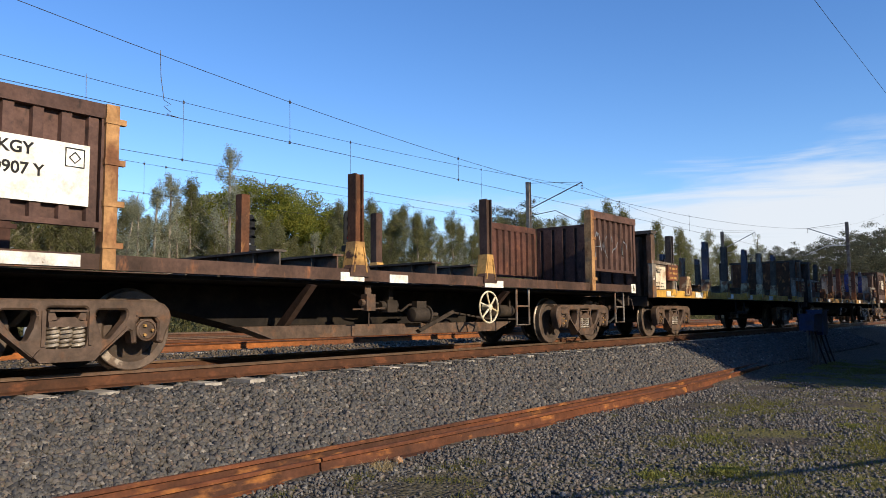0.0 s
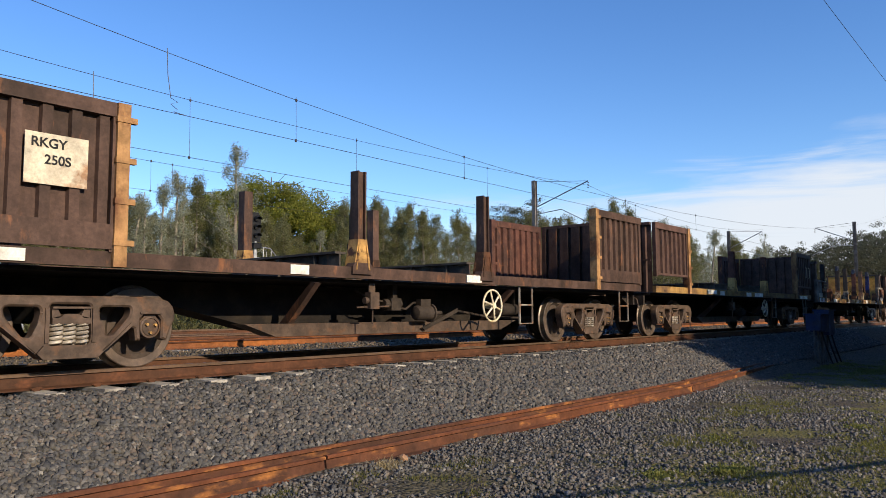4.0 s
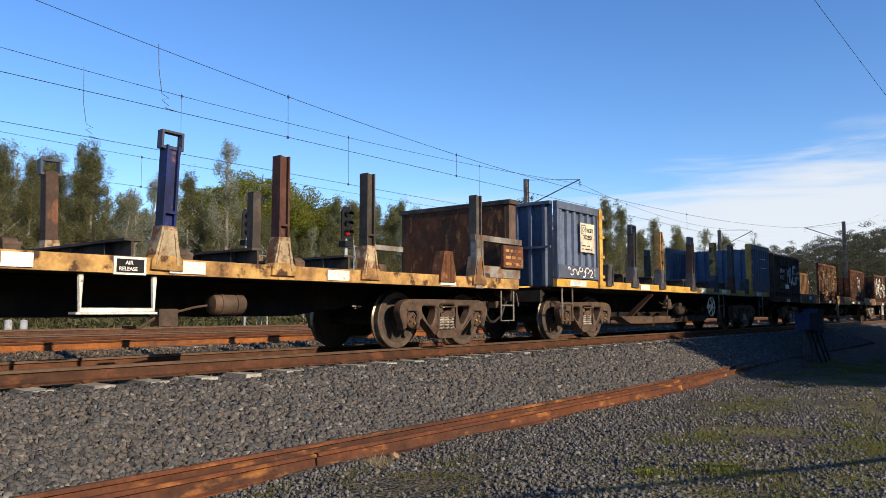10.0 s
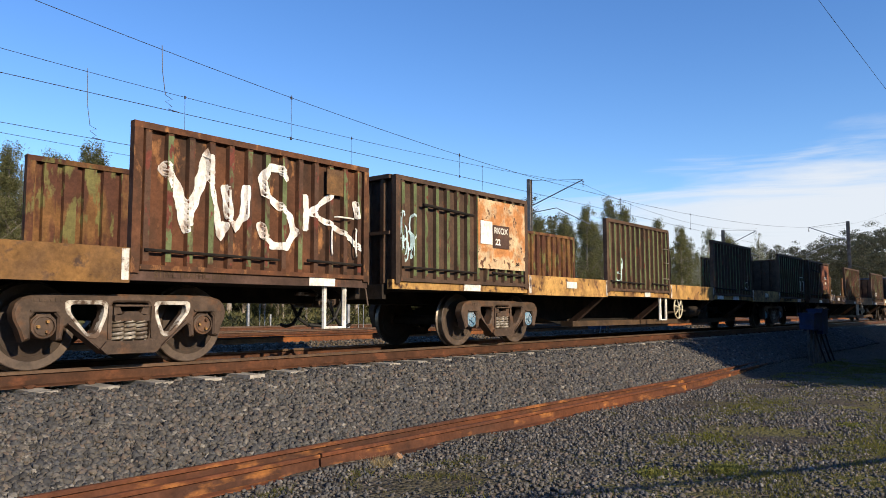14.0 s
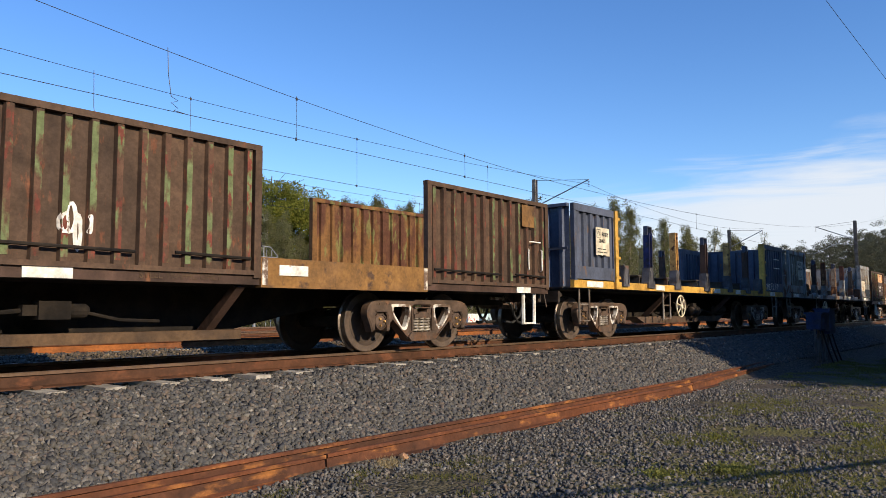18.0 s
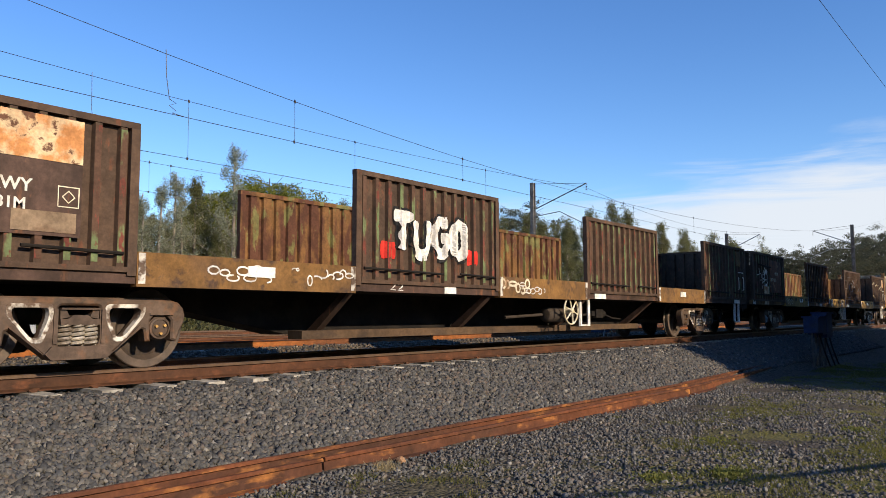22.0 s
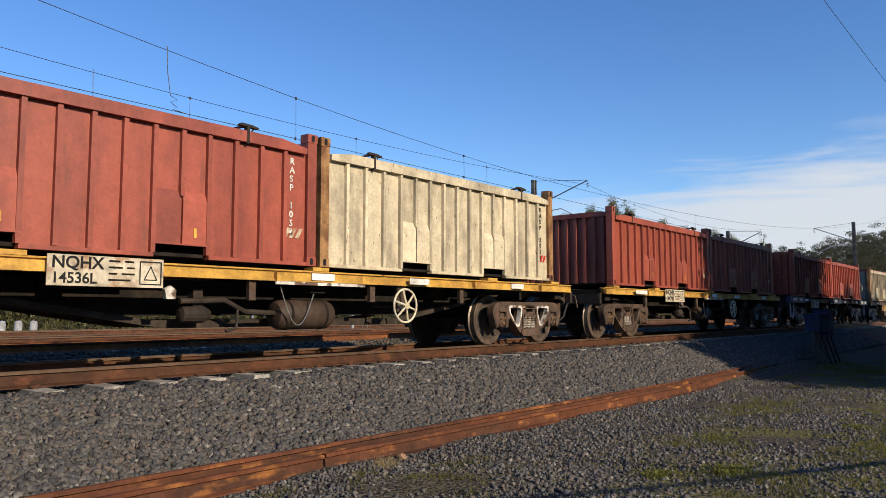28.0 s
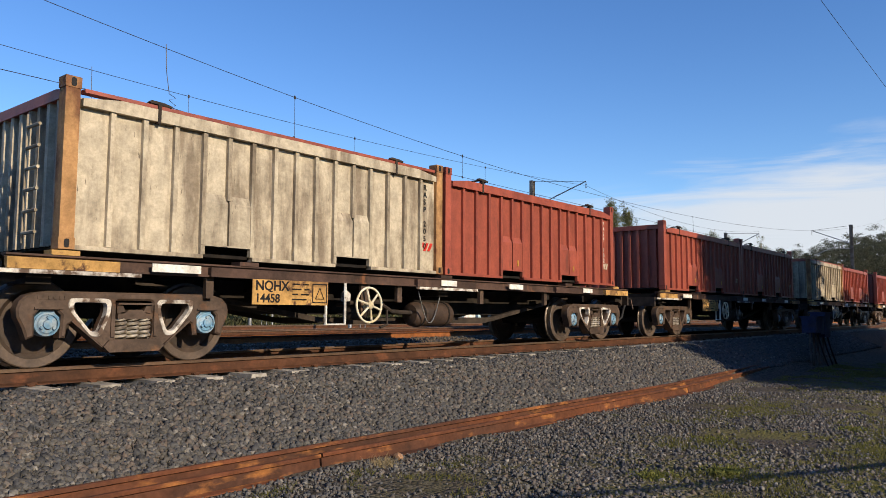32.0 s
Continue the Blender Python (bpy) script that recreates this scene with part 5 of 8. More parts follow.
    part("brake_valve", bm, M["bogie"], w, at=(0.35, -0.85, 0.52), bevel=0.012)
    for x in steps:
        st = step(w, x, 0.8, 0.6, 0.97, step_colour, 0, 0.032)
        bm = bmesh.new()
        box(bm, x - 0.46, x + 0.42, -1.36, -1.2, 0.56, 0.585)
        part("foot_plate", bm, M[step_colour], w)
    step(w, 6.85, 0.4, 0.42, 0.97, "grey", 1, 0.018)
    for e in (-1, 1):
        if stubs:
            continue
        bm = bmesh.new()
        box(bm, -0.32, 0.32, -0.03, 0.03, -0.2, 0.2)
        bd = part("load_board", bm, M["signred"], w, "rusty notice board", at=((-6.06, -1.41, 1.62) if e < 0 else (6.86, -1.41, 1.57)), bevel=0.006)
        bars(bd, -0.26, 0.13, 0.5, 3, 0.12, 0.05, "oldyellow", -0.032)
    return w


# -- container flats --
def flat_wagon(place, label, sill, stub, cap, wheel_x=1.7, plates=(), board=None, rims=True, tank=-0.07, board_at=(-3.0, 1.01), step_x=None):
    w = wagon_root("container_flat_wagon", label, place)
    half, end = 5.28, 6.65
    for b in (-half, half):
        add_bogie(w, place, b, cap, rims, 0.9 if cap == "capblue" else 0.87)
    ends(w, end + 0.15)
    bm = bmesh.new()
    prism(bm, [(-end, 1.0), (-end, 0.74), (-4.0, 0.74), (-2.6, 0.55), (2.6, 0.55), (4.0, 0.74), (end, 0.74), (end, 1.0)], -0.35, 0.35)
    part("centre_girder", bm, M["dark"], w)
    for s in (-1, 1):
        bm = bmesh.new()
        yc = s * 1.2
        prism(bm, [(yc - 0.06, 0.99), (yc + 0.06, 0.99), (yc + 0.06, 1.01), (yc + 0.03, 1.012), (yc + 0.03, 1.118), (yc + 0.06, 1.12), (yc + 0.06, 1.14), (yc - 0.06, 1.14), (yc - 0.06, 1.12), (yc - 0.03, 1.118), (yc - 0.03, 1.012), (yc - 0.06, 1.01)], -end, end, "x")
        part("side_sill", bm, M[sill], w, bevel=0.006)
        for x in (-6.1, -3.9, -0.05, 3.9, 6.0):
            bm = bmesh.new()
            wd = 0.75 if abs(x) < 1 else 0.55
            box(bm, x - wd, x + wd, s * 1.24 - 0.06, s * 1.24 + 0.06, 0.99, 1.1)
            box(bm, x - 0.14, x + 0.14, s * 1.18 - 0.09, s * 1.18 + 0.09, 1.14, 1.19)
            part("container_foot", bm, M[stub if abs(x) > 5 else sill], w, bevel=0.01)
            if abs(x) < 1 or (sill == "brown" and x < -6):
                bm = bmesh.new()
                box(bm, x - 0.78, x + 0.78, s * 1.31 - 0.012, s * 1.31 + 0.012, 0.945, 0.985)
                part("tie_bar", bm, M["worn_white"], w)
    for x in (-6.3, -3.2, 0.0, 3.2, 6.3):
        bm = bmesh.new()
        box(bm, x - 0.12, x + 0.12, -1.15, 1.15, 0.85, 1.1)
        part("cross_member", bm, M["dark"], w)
    for x, z, c, wd in plates:
        plate(w, x, z, wd, 0.09, c, -1.31)
    for s in (-1, 1):
        bm = bmesh.new()
        prism(bm, [(-5.0, 0.9), (-2.2, 0.44), (-1.9, 0.4), (1.9, 0.4), (2.2, 0.44), (5.0, 0.9), (5.0, 0.95), (2.1, 0.5), (-2.1, 0.5), (-5.0, 0.95)], s * 0.55 - 0.05, s * 0.55 + 0.05)
        part("truss_rail", bm, M["undergear"], w)
    bm = bmesh.new()
    lathe(bm, [(0.02, tank - 0.5), (0.16, tank - 0.47), (0.2, tank - 0.4), (0.2, tank + 0.4), (0.16, tank + 0.47), (0.02, tank + 0.5)], 20, "x")
    ar = part("air_reservoir", bm, M["reservoir"], w, at=(0, -0.9, 0.56), smooth=True)
    for dx in (-0.3, 0.3):
        bm = bmesh.new()
        lathe(bm, [(0.205, tank + dx - 0.02), (0.21, tank + dx), (0.205, tank + dx + 0.02)], 20, "x")
        part("tank_strap", bm, M["dark"], ar)
    bm = bmesh.new()
    tube(bm, [(tank - 0.5, -0.95, 0.58), (tank - 1.0, -1.0, 0.6), (tank - 1.3, -1.0, 0.74), (tank - 1.9, -1.0, 0.72)], 0.035, 8)
    tube(bm, [(tank - 1.1, -1.0, 0.66), (tank - 1.15, -1.05, 0.4), (tank - 1.3, -1.05, 0.36)], 0.02, 6)
    part("brake_pipe", bm, M["undergear"], w, smooth=True)
    bm = bmesh.new()
    lathe(bm, [(0.04, -0.2), (0.1, -0.18), (0.11, 0.1), (0.06, 0.2)], 14, "x")
    box(bm, -0.05, 0.08, -0.06, 0.06, 0.0, 0.3)
    part("brake_cylinder", bm, M["undergear"], w, at=(tank - 1.65, -0.9, 0.57))
    bm = bmesh.new()
    tube(bm, [(tank - 0.6 + 0.06 * i, -1.2 + 0.008 * i, 0.92 - 0.5 * math.sin(math.pi * min(1, i / 11))) for i in range(12)], 0.008, 5)
    part("hanging_chain", bm, M["galv"], w)
    bm = bmesh.new()
    prism(bm, [(-0.05, 0.0), (0.06, 0.0), (0.07, 0.1), (0.0, 0.15), (-0.07, 0.11)], -0.03, 0.03)
    part("brake_tag", bm, M["worn_white"], w, "pale flaking brake lever plate", at=(tank - 2.15, -1.2, 0.74))
    for k, x in enumerate((-4.4, -1.1, 1.0, 3.1)):
        bm = bmesh.new()
        box(bm, x - 0.05, x + 0.05, -1.2, -1.14, 0.74, 1.0)
        part("hanger_bracket", bm, M["bogie"], w)
    if wheel_x is not None:
        brake_wheel(w, wheel_x, 0.69, "wheelwhite", -1.28, 0.25)
        bm = bmesh.new()
        tube(bm, [(wheel_x, -1.2, 0.69), (wheel_x, -0.6, 0.69)], 0.025, 8)
        box(bm, wheel_x - 0.09, wheel_x + 0.09, -1.2, -1.16, 0.6, 1.0)
        part("brake_wheel_bracket", bm, M["bogie"], w)
    else:
        b = brake_wheel(w, 6.97, 1.82, "wheelwhite", -0.9, 0.25)
        b.rotation_euler.z = radians(90)
        bm = bmesh.new()
        tube(bm, [(6.85, -0.9, 1.0), (6.85, -0.9, 1.85)], 0.03, 8)
        tube(bm, [(6.85, -0.9, 1.82), (6.97, -0.9, 1.82)], 0.02, 8)
        part("brake_wheel_post", bm, M["dark"], w)
        for a, b2 in ((-0.51, 1.08), (5.0, 6.88), (-7.3, -5.26)):
            bm = bmesh.new()
            box(bm, a, b2, -1.36, -1.2, 0.95, 1.16)
            f = part("sill_box", bm, M["navy"], w, "navy-painted sill box", bevel=0.01)
            for c, wd in ((0.3, 0.55), (0.72, 0.42)):
                bm = bmesh.new()
                m = a + (b2 - a) * c
                box(bm, m - wd * 0.4, m + wd * 0.4, -1.372, -1.362, 1.02, 1.11)
                part("reflector_plate", bm, M["white"], f)
    for x, wd in ((step_x, 0.35), (6.43, 0.37), (-6.8, 0.41)):
        if x is not None and (x == step_x or wheel_x is None):
            step(w, x, wd, 0.42, 0.99, "white", 0, 0.02, -1.27)
    if board:
        colour, words, number = board
        b = plate(w, board_at[0], board_at[1], 1.22, 0.31, colour, -1.345, "number_board", "painted wagon number board")
        writing(b, words, -0.57, 0.075, 0.17, "black", -0.007)
        writing(b, number, -0.57, -0.08, 0.15, "black", -0.007)
        bars(b, 0.0, 0.12, 0.28, 4, 0.065, 0.018, "dark", -0.006)
        fr = 0.14
        strokes(b, [[(0, 0), (1, 0), (1, 1), (0, 1), (0, 0)], [(0.2, 0.2), (0.8, 0.2), (0.5, 0.8), (0.2, 0.2)]], 0.34, -0.12, 0.24, 0.24, 0.018, "black", -0.006, "board_mark")
    return w


def container(place, at, label, paint, post, lid, words, ladder=True, stripes="redpaint"):
    """A ribbed open-topped ore container with high corner posts and a sagging lid."""
    L, Wd, z0, zt = 6.058, 1.219, 1.208, 2.995
    c = tagged(new("ore_container"), label, "container", "containers of the freight train")
    RIDES.append((c, place + at, YC, z0))
    h = zt - z0
    zr = h - 0.19
    for s in (-1, 1):
        bm = bmesh.new()
        y = s * (Wd - 0.07)
        notched = [(q, z) for a, b in ((-L / 2 + 0.1, -1.387), (-0.693, 0.693), (1.387, L / 2 - 0.1)) for q, z in ((a, 0.15), (a, 0.03), (b, 0.03), (b, 0.15))]
        prism(bm, [(-L / 2 + 0.1, zr)] + notched[1:-1] + [(L / 2 - 0.1, zr)], y - 0.006, y + 0.006)
        side = part("side_panel", bm, M[paint], c)
        for x in (-2.51, -2.14, -1.76, -1.387, -1.04, -0.693, -0.347, 0.0, 0.347, 0.693, 1.04, 1.387, 1.76, 2.14, 2.51):
            def make_rib():
                b2 = bmesh.new()
                prism(b2, [(-0.027, -0.058), (0.027, -0.058), (0.031, 0.0), (-0.031, 0.0)], 0.05, zr - 0.02, "z")
                return mesh_of("rib", b2, M[paint])

            def make_short():
                b2 = bmesh.new()
                prism(b2, [(-0.027, -0.058), (0.027, -0.058), (0.031, 0.0), (-0.031, 0.0)], zr * 0.45, zr - 0.02, "z")
                return mesh_of("rib", b2, M[paint])
            short = abs(x) == 1.04
            put("rib", once(("rib", paint, short), make_short if short else make_rib), side, at=(x, y - s * 0.0, 0), rz=0 if s < 0 else math.pi)
        bm = bmesh.new()
        for a, b in ((-L / 2 + 0.1, -1.387), (-0.693, 0.693), (1.387, L / 2 - 0.1)):
            box(bm, a, b, s * (Wd - 0.05) - 0.05, s * (Wd - 0.05) + 0.05, 0.0, 0.045)
        for x in (-1.04, 1.04):
            box(bm, x - 0.37, x + 0.37, s * (Wd - 0.05) - 0.04, s * (Wd - 0.05) + 0.04, 0.15, 0.165)
        part("bottom_rail", bm, M[paint], c)
        for x in (-1.04, 1.04):
            bm = bmesh.new()
            box(bm, x - 0.35, x + 0.35, s * (Wd - 0.3) - 0.01, s * (Wd - 0.3) + 0.01, 0.0, 0.15)
            box(bm, x - 0.36, x - 0.35, min(s * (Wd - 0.3), s * (Wd - 0.08)), max(s * (Wd - 0.3), s * (Wd - 0.08)), 0.0, 0.15)
            box(bm, x + 0.35, x + 0.36, min(s * (Wd - 0.3), s * (Wd - 0.08)), max(s * (Wd - 0.3), s * (Wd - 0.08)), 0.0, 0.15)
            box(bm, x - 0.36, x + 0.36, min(s * (Wd - 0.3), s * (Wd - 0.08)), max(s * (Wd - 0.3), s * (Wd - 0.08)), 0.15, 0.158)
            # Near-black lining puts the shade of the recess into the colour.
            part("fork_pocket", bm, M["dark"], c)
            for k in (-1, 1):
                bm = bmesh.new()
                prism(bm, [(s * (Wd - 0.07), 0.166), (s * (Wd - 0.022), 0.166), (s * (Wd - 0.022), zr * 0.42), (s * (Wd - 0.07), zr * 0.5)], min(x + k * 0.014, x + k * 0.325), max(x + k * 0.014, x + k * 0.325), "x")
                part("pocket_gusset", bm, M[paint], c)
        bm = bmesh.new()
        prism(bm, [(-L / 2 + 0.18, zr - 0.1), (-L / 2 + 0.18, zr - 0.02), (-L / 2 + 0.6, zr + 0.04), (L / 2 - 0.6, zr + 0.04), (L / 2 - 0.18, zr - 0.02), (L / 2 - 0.18, zr - 0.1)], s * (Wd - 0.05) - 0.06, s * (Wd - 0.05) + 0.06)
        part("top_rail", bm, M[paint], c, bevel=0.01)
        for x in (-2.0, 1.9):
            bm = bmesh.new()
            yy = s * (Wd - 0.02)
            box(bm, x - 0.02, x + 0.02, yy - 0.035, yy + 0.035, zr - 0.12, zr + 0.1)
            prism(bm, [(x - 0.13, zr + 0.1), (x + 0.15, zr + 0.085), (x + 0.16, zr + 0.105), (x + 0.06, zr + 0.125), (x - 0.1, zr + 0.13)], yy - 0.03, yy + 0.03)
            tube(bm, [(x, yy, zr + 0.11), (x - 0.05, yy - s * 0.2, zr + 0.1)], 0.016, 6)
            tube(bm, [(x + 0.01, yy, zr - 0.1), (x + 0.05, yy, zr + 0.02), (x + 0.1, yy, zr + 0.09)], 0.01, 6)
            part("lid_latch", bm, M["undergear"], c)
    for e in (-1, 1):
        bm = bmesh.new()
        ribbed(bm, -Wd + 0.15, Wd - 0.15, 0.05, zr + 0.06, e * (L / 2 - 0.12), e, 0.23, 0.07, 0.065, axis="x")
        ew = part("end_wall", bm, M[paint], c)
        bm = bmesh.new()
        prism(bm, [(-Wd + 0.1, zr - 0.02), (-Wd + 0.1, zr + 0.06), (-Wd + 0.3, zr + 0.095), (Wd - 0.3, zr + 0.095), (Wd - 0.1, zr + 0.06), (Wd - 0.1, zr - 0.02)], e * (L / 2 - 0.08) - 0.05, e * (L / 2 - 0.08) + 0.05, "x")
        part("cap_rail", bm, M[lid], ew, bevel=0.01)
        if ladder and e < 0:
            bm = bmesh.new()
            tube(bm, [(-L / 2 - 0.03, -0.4, 0.1), (-L / 2 - 0.03, -0.4, 1.5)], 0.012, 6)
            ld = part("ladder_stile", bm, M[paint], c)

            def make_rung():
                b2 = bmesh.new()
                tube(b2, [(0, -0.72, 0), (0, -0.4, 0)], 0.02, 6)
                return mesh_of("rung", b2, M[paint])
            for k in range(6):
                put("rung", once(("rung", paint), make_rung), ld, at=(-L / 2 - 0.03, 0, 0.2 + k * 0.23))
        for s in (-1, 1):
            bm = bmesh.new()
            x, y = e * (L / 2 - 0.08), s * (Wd - 0.08)
            box(bm, x - 0.075, x + 0.075, y - 0.075, y + 0.075, 0.1, h - 0.1)
            pst = part("corner_post", bm, M[post], c, bevel=0.012)
            for za, zb in ((0.0, 0.118), (h - 0.118, h)):
                bm = bmesh.new()
                box(bm, x - 0.082, x + 0.082, y - 0.082, y + 0.082, za, zb)
                cst = part("corner_casting", bm, M[post], pst, bevel=0.012)
            for za in (0.06, h - 0.06):
                # Solid black patch stands in for the shaded hollow of the hole.
                bm = bmesh.new()
                prism(bm, rounded([(x - 0.026, za - 0.045), (x + 0.026, za - 0.045), (x + 0.026, za + 0.045), (x - 0.026, za + 0.045)], 0.025), s * Wd - 0.006, s * Wd + 0.006)
                part("casting_hole", bm, M["black"], pst)
    bm = bmesh.new()
    prism(bm, [(-Wd + 0.16, zr - 0.05), (-0.6, zr + 0.0), (0.6, zr + 0.0), (Wd - 0.16, zr - 0.05), (Wd - 0.16, zr - 0.09), (-Wd + 0.16, zr - 0.09)], -L / 2 + 0.16, L / 2 - 0.16, "x")
    part("lid", bm, M[lid], c)
    if lid != paint:
        bm = bmesh.new()
        box(bm, -L / 2 + 0.2, L / 2 - 0.2, -Wd + 0.0, -Wd + 0.12, zr + 0.045, zr + 0.085)
        part("lid_edge", bm, M[lid], c, bevel=0.01)
    bm = bmesh.new()
    box(bm, -L / 2 + 0.1, L / 2 - 0.1, -Wd + 0.08, Wd - 0.08, 0.02, 0.06)
    part("floor", bm, M["dark"], c)
    if paint in ("red", "sooty"):
        for x in (-1.04, 1.04):
            plate(c, x + 0.17, 0.3 if paint == "red" else 0.9, 0.035, 0.11, "yellow", -Wd + (0.022 if paint == "red" else 0.064), "tally_mark", "small yellow tally mark")
    # upright lettering on the last bay, with a hatched patch
    yl = -Wd + 0.058
    for i, ch in enumerate(words):
        if ch != " ":
            writing(c, ch, L / 2 - 0.42, zr - 0.22 - i * 0.118, 0.12, "spray" if paint in ("red", "sooty") else "black", yl, "letter")
    bm = bmesh.new()
    for k in range(3):
        a = L / 2 - 0.52 + k * 0.1
        prism(bm, [(a, 0), (a + 0.06, 0), (a + 0.13, 0.13), (a + 0.07, 0.13)], yl - 0.004, yl - 0.001)
    part("hatched_mark", bm, M["stained" if paint in ("red", "sooty") else stripes], c, at=(0, 0, 0.36))
    return c

# ---- the wagons, from the head of the train ----


def train():
    W = "white"
    w0 = bin_wagon(8.9, "rusty brown steel wagon with ribbed end bins and uprights", "plum", "post", "brown", ((-1.57, "rusty", "oldyellow", False), (1.57, "brown", "oldyellow", False)), True, 1.62, ((-5.9, 1.16, W, 0.9), (-1.7, 1.13, W, 0.45), (-0.75, 1.13, W, 0.4), (1.7, 1.12, W, 0.55), (7.3, 1.12, W, 0.2)), (2.75, 6.75), far="maroon", bins=((-7.15, -5.18), (5.28, 7.45)))
    e_up = ((-6.0, "bulkhead", "grey", False), (-5.03, "short", "creamfoot", False), (-3.5, "navy", "creamfoot", True), (-1.83, "bulkhead", "creamfoot", False), (0.0, "navy", "creamfoot", True), (1.65, "grey", "creamfoot", False), (3.22, "bulkhead", "creamfoot", True), (4.97, "short", "rusty", False), (5.85, "bulkhead", "grey", False))
    pl = ((-6.2, 1.08, W, 0.5), (-4.2, 1.08, W, 0.55), (-1.6, 1.08, W, 0.5), (0.3, 1.08, W, 0.45), (2.6, 1.08, W, 0.4), (5.0, 1.08, W, 0.4))
    w1 = bulkhead_wagon(24.57, "yellow-silled steel wagon with grey bulkheads and uprights", "yellow", e_up, "grey", "bulkhead", pl, far_head="rusty", step_colour="dark")
    e_up2 = ((-6.0, "bulkhead", "grey", False), (-5.03, "short", "rusty", False), (-3.4, "brown", "rusty", True), (-1.75, "maroon", "rusty", False), (0.0, "royal", "rusty", True), (1.65, "maroon", "rusty", False), (3.28, "royal", "rusty", True), (5.03, "short", "rusty", False), (6.03, "brown", "rusty", False))
    w2 = bulkhead_wagon(40.05, "yellow-silled steel wagon with rusty bulkheads and uprights", "oldyellow", e_up2, "grey", "bulkhead", pl, (), rims=True, far_head="grey", step_colour="dark")
    e_up5 = ((-6.0, "bulkhead", "grey", False), (-5.03, "short", "rusty", False), (-3.4, "bulkhead", "creamfoot", True), (-1.75, "bulkhead", "creamfoot", False), (0.0, "maroon", "rusty", True), (1.65, "endsteel", "creamfoot", False), (3.28, "royal", "rusty", True), (5.03, "short", "rusty", False), (6.03, "bulkhead", "rusty", False))
    e_up7 = ((-6.0, "bulkhead", "grey", False), (-5.03, "short", "creamfoot", False), (-3.5, "brown", "creamfoot", True), (-1.83, "maroon", "creamfoot", False), (0.0, "royal", "creamfoot", True), (1.65, "maroon", "creamfoot", False), (3.22, "bulkhead", "creamfoot", False), (4.97, "short", "rusty", False), (5.85, "bulkhead", "grey", False))
    w3 = bin_wagon(55.25, "dark brown steel wagon with ribbed end bins", "brown", "post", "brown", ((-1.6, "brown", "oldyellow", False), (1.35, "brown", "rusty", False)), False, 1.6, ((-6.3, 1.16, W, 0.6), (-2.7, 1.16, W, 0.3), (1.0, 1.16, W, 0.4)), (-6.6, 2.7, 6.7), far="maroon")
    sleeve(w2, -3.4, -1, "brown", 1.45, 1.75)
    plate(w2, -0.4, 1.075, 0.34, 0.16, "postgrey", -1.396, "notice_plate", "dull grey lettered plate")
    writing(w2, "RELEASE", -0.53, 1.085, 0.055, "white", -1.409)
    plate(w2, -0.82, 0.72, 0.17, 0.1, "white", -1.2, "valve_cover", "white painted valve cover")
    w4 = bin_wagon(70.7, "brown steel wagon with ribbed end bins over a yellow sill", "plum", "post", "ochresill", ((-1.5, "maroon", "oldyellow", False, 2.42), (1.63, "maroon", "oldyellow", False, 2.42)), True, 1.62, ((-3.4, 1.16, W, 0.7), (-2.6, 1.14, W, 0.35), (-0.2, 1.14, W, 0.45), (0.8, 1.14, W, 0.8), (6.0, 1.14, W, 0.5), (6.6, 1.14, W, 0.4)), (2.75, 6.75), far="maroon")
    w5 = bulkhead_wagon(86.42, "yellow-silled steel wagon with brown bulkheads and uprights", "oldyellow", e_up5, "grey", "bulkhead", pl, far_head="mustard", step_colour="dark")
    w6 = bulkhead_wagon(102.3, "grey-brown steel wagon with low stakes and brown bulkheads", "browngrey", ((-2.62, "greytan", "grey", False), (-1.3, "rusty", "grey", False), (0.03, "rusty", "grey", False), (1.37, "grey", "grey", False), (2.7, "brown", "grey", False)), "tangrey", "brown", ((-6.0, 1.08, W, 0.5), (-2.2, 1.08, W, 0.4), (-0.7, 1.08, "signred", 0.5), (0.6, 1.08, W, 0.4), (3.0, 1.08, "signred", 0.4), (4.6, 1.08, W, 0.45), (6.2, 1.08, W, 0.45)), (0.55,), "capwhite", False, True, far_head="rusty")
    w7 = bulkhead_wagon(118.07, "yellow-silled steel wagon with bulkheads and blue uprights", "oldyellow", e_up7, "grey", "bulkhead", pl, far_head="rusty")
    g_up = ((-4.9, "short", "postgrey", False), (-3.6, "bulkhead", "postgrey", True), (-1.95, "oldyellow", "postgrey", False), (0.12, "brown", "postgrey", True), (2.0, "oldyellow", "postgrey", False), (3.5, "bulkhead", "rusty", True), (4.85, "short", "postgrey", False))
    gp = ((-6.3, 1.16, W, 0.7), (-3.0, 1.16, W, 0.5), (0.9, 1.16, W, 0.5), (2.7, 1.16, W, 0.4), (6.2, 1.16, W, 0.55))
    w8 = bin_wagon(133.7, "faded blue steel wagon with yellow sills and corner posts", "skyblue", "yellow", "yellow", g_up, False, 1.72, gp, (-6.6, 2.7, 6.7), rims=False, bins=((-7.15, -5.35), (5.28, 7.45)))
    lp = ((-9.9, 1.0, W, 0.45), (-6.6, 1.12, W, 0.4), (-2.9, 1.0, W, 0.3), (2.2, 1.0, W, 0.5), (3.6, 1.0, W, 0.5), (6.7, 1.12, W, 0.35), (11.0, 1.0, W, 0.45))
    lp11 = ((-9.9, 1.0, W, 0.45), (-6.6, 1.12, W, 0.4), (-2.9, 1.0, W, 0.3), (2.73, 1.0, W, 0.47), (5.7, 1.12, W, 0.46), (11.0, 1.0, W, 0.45))
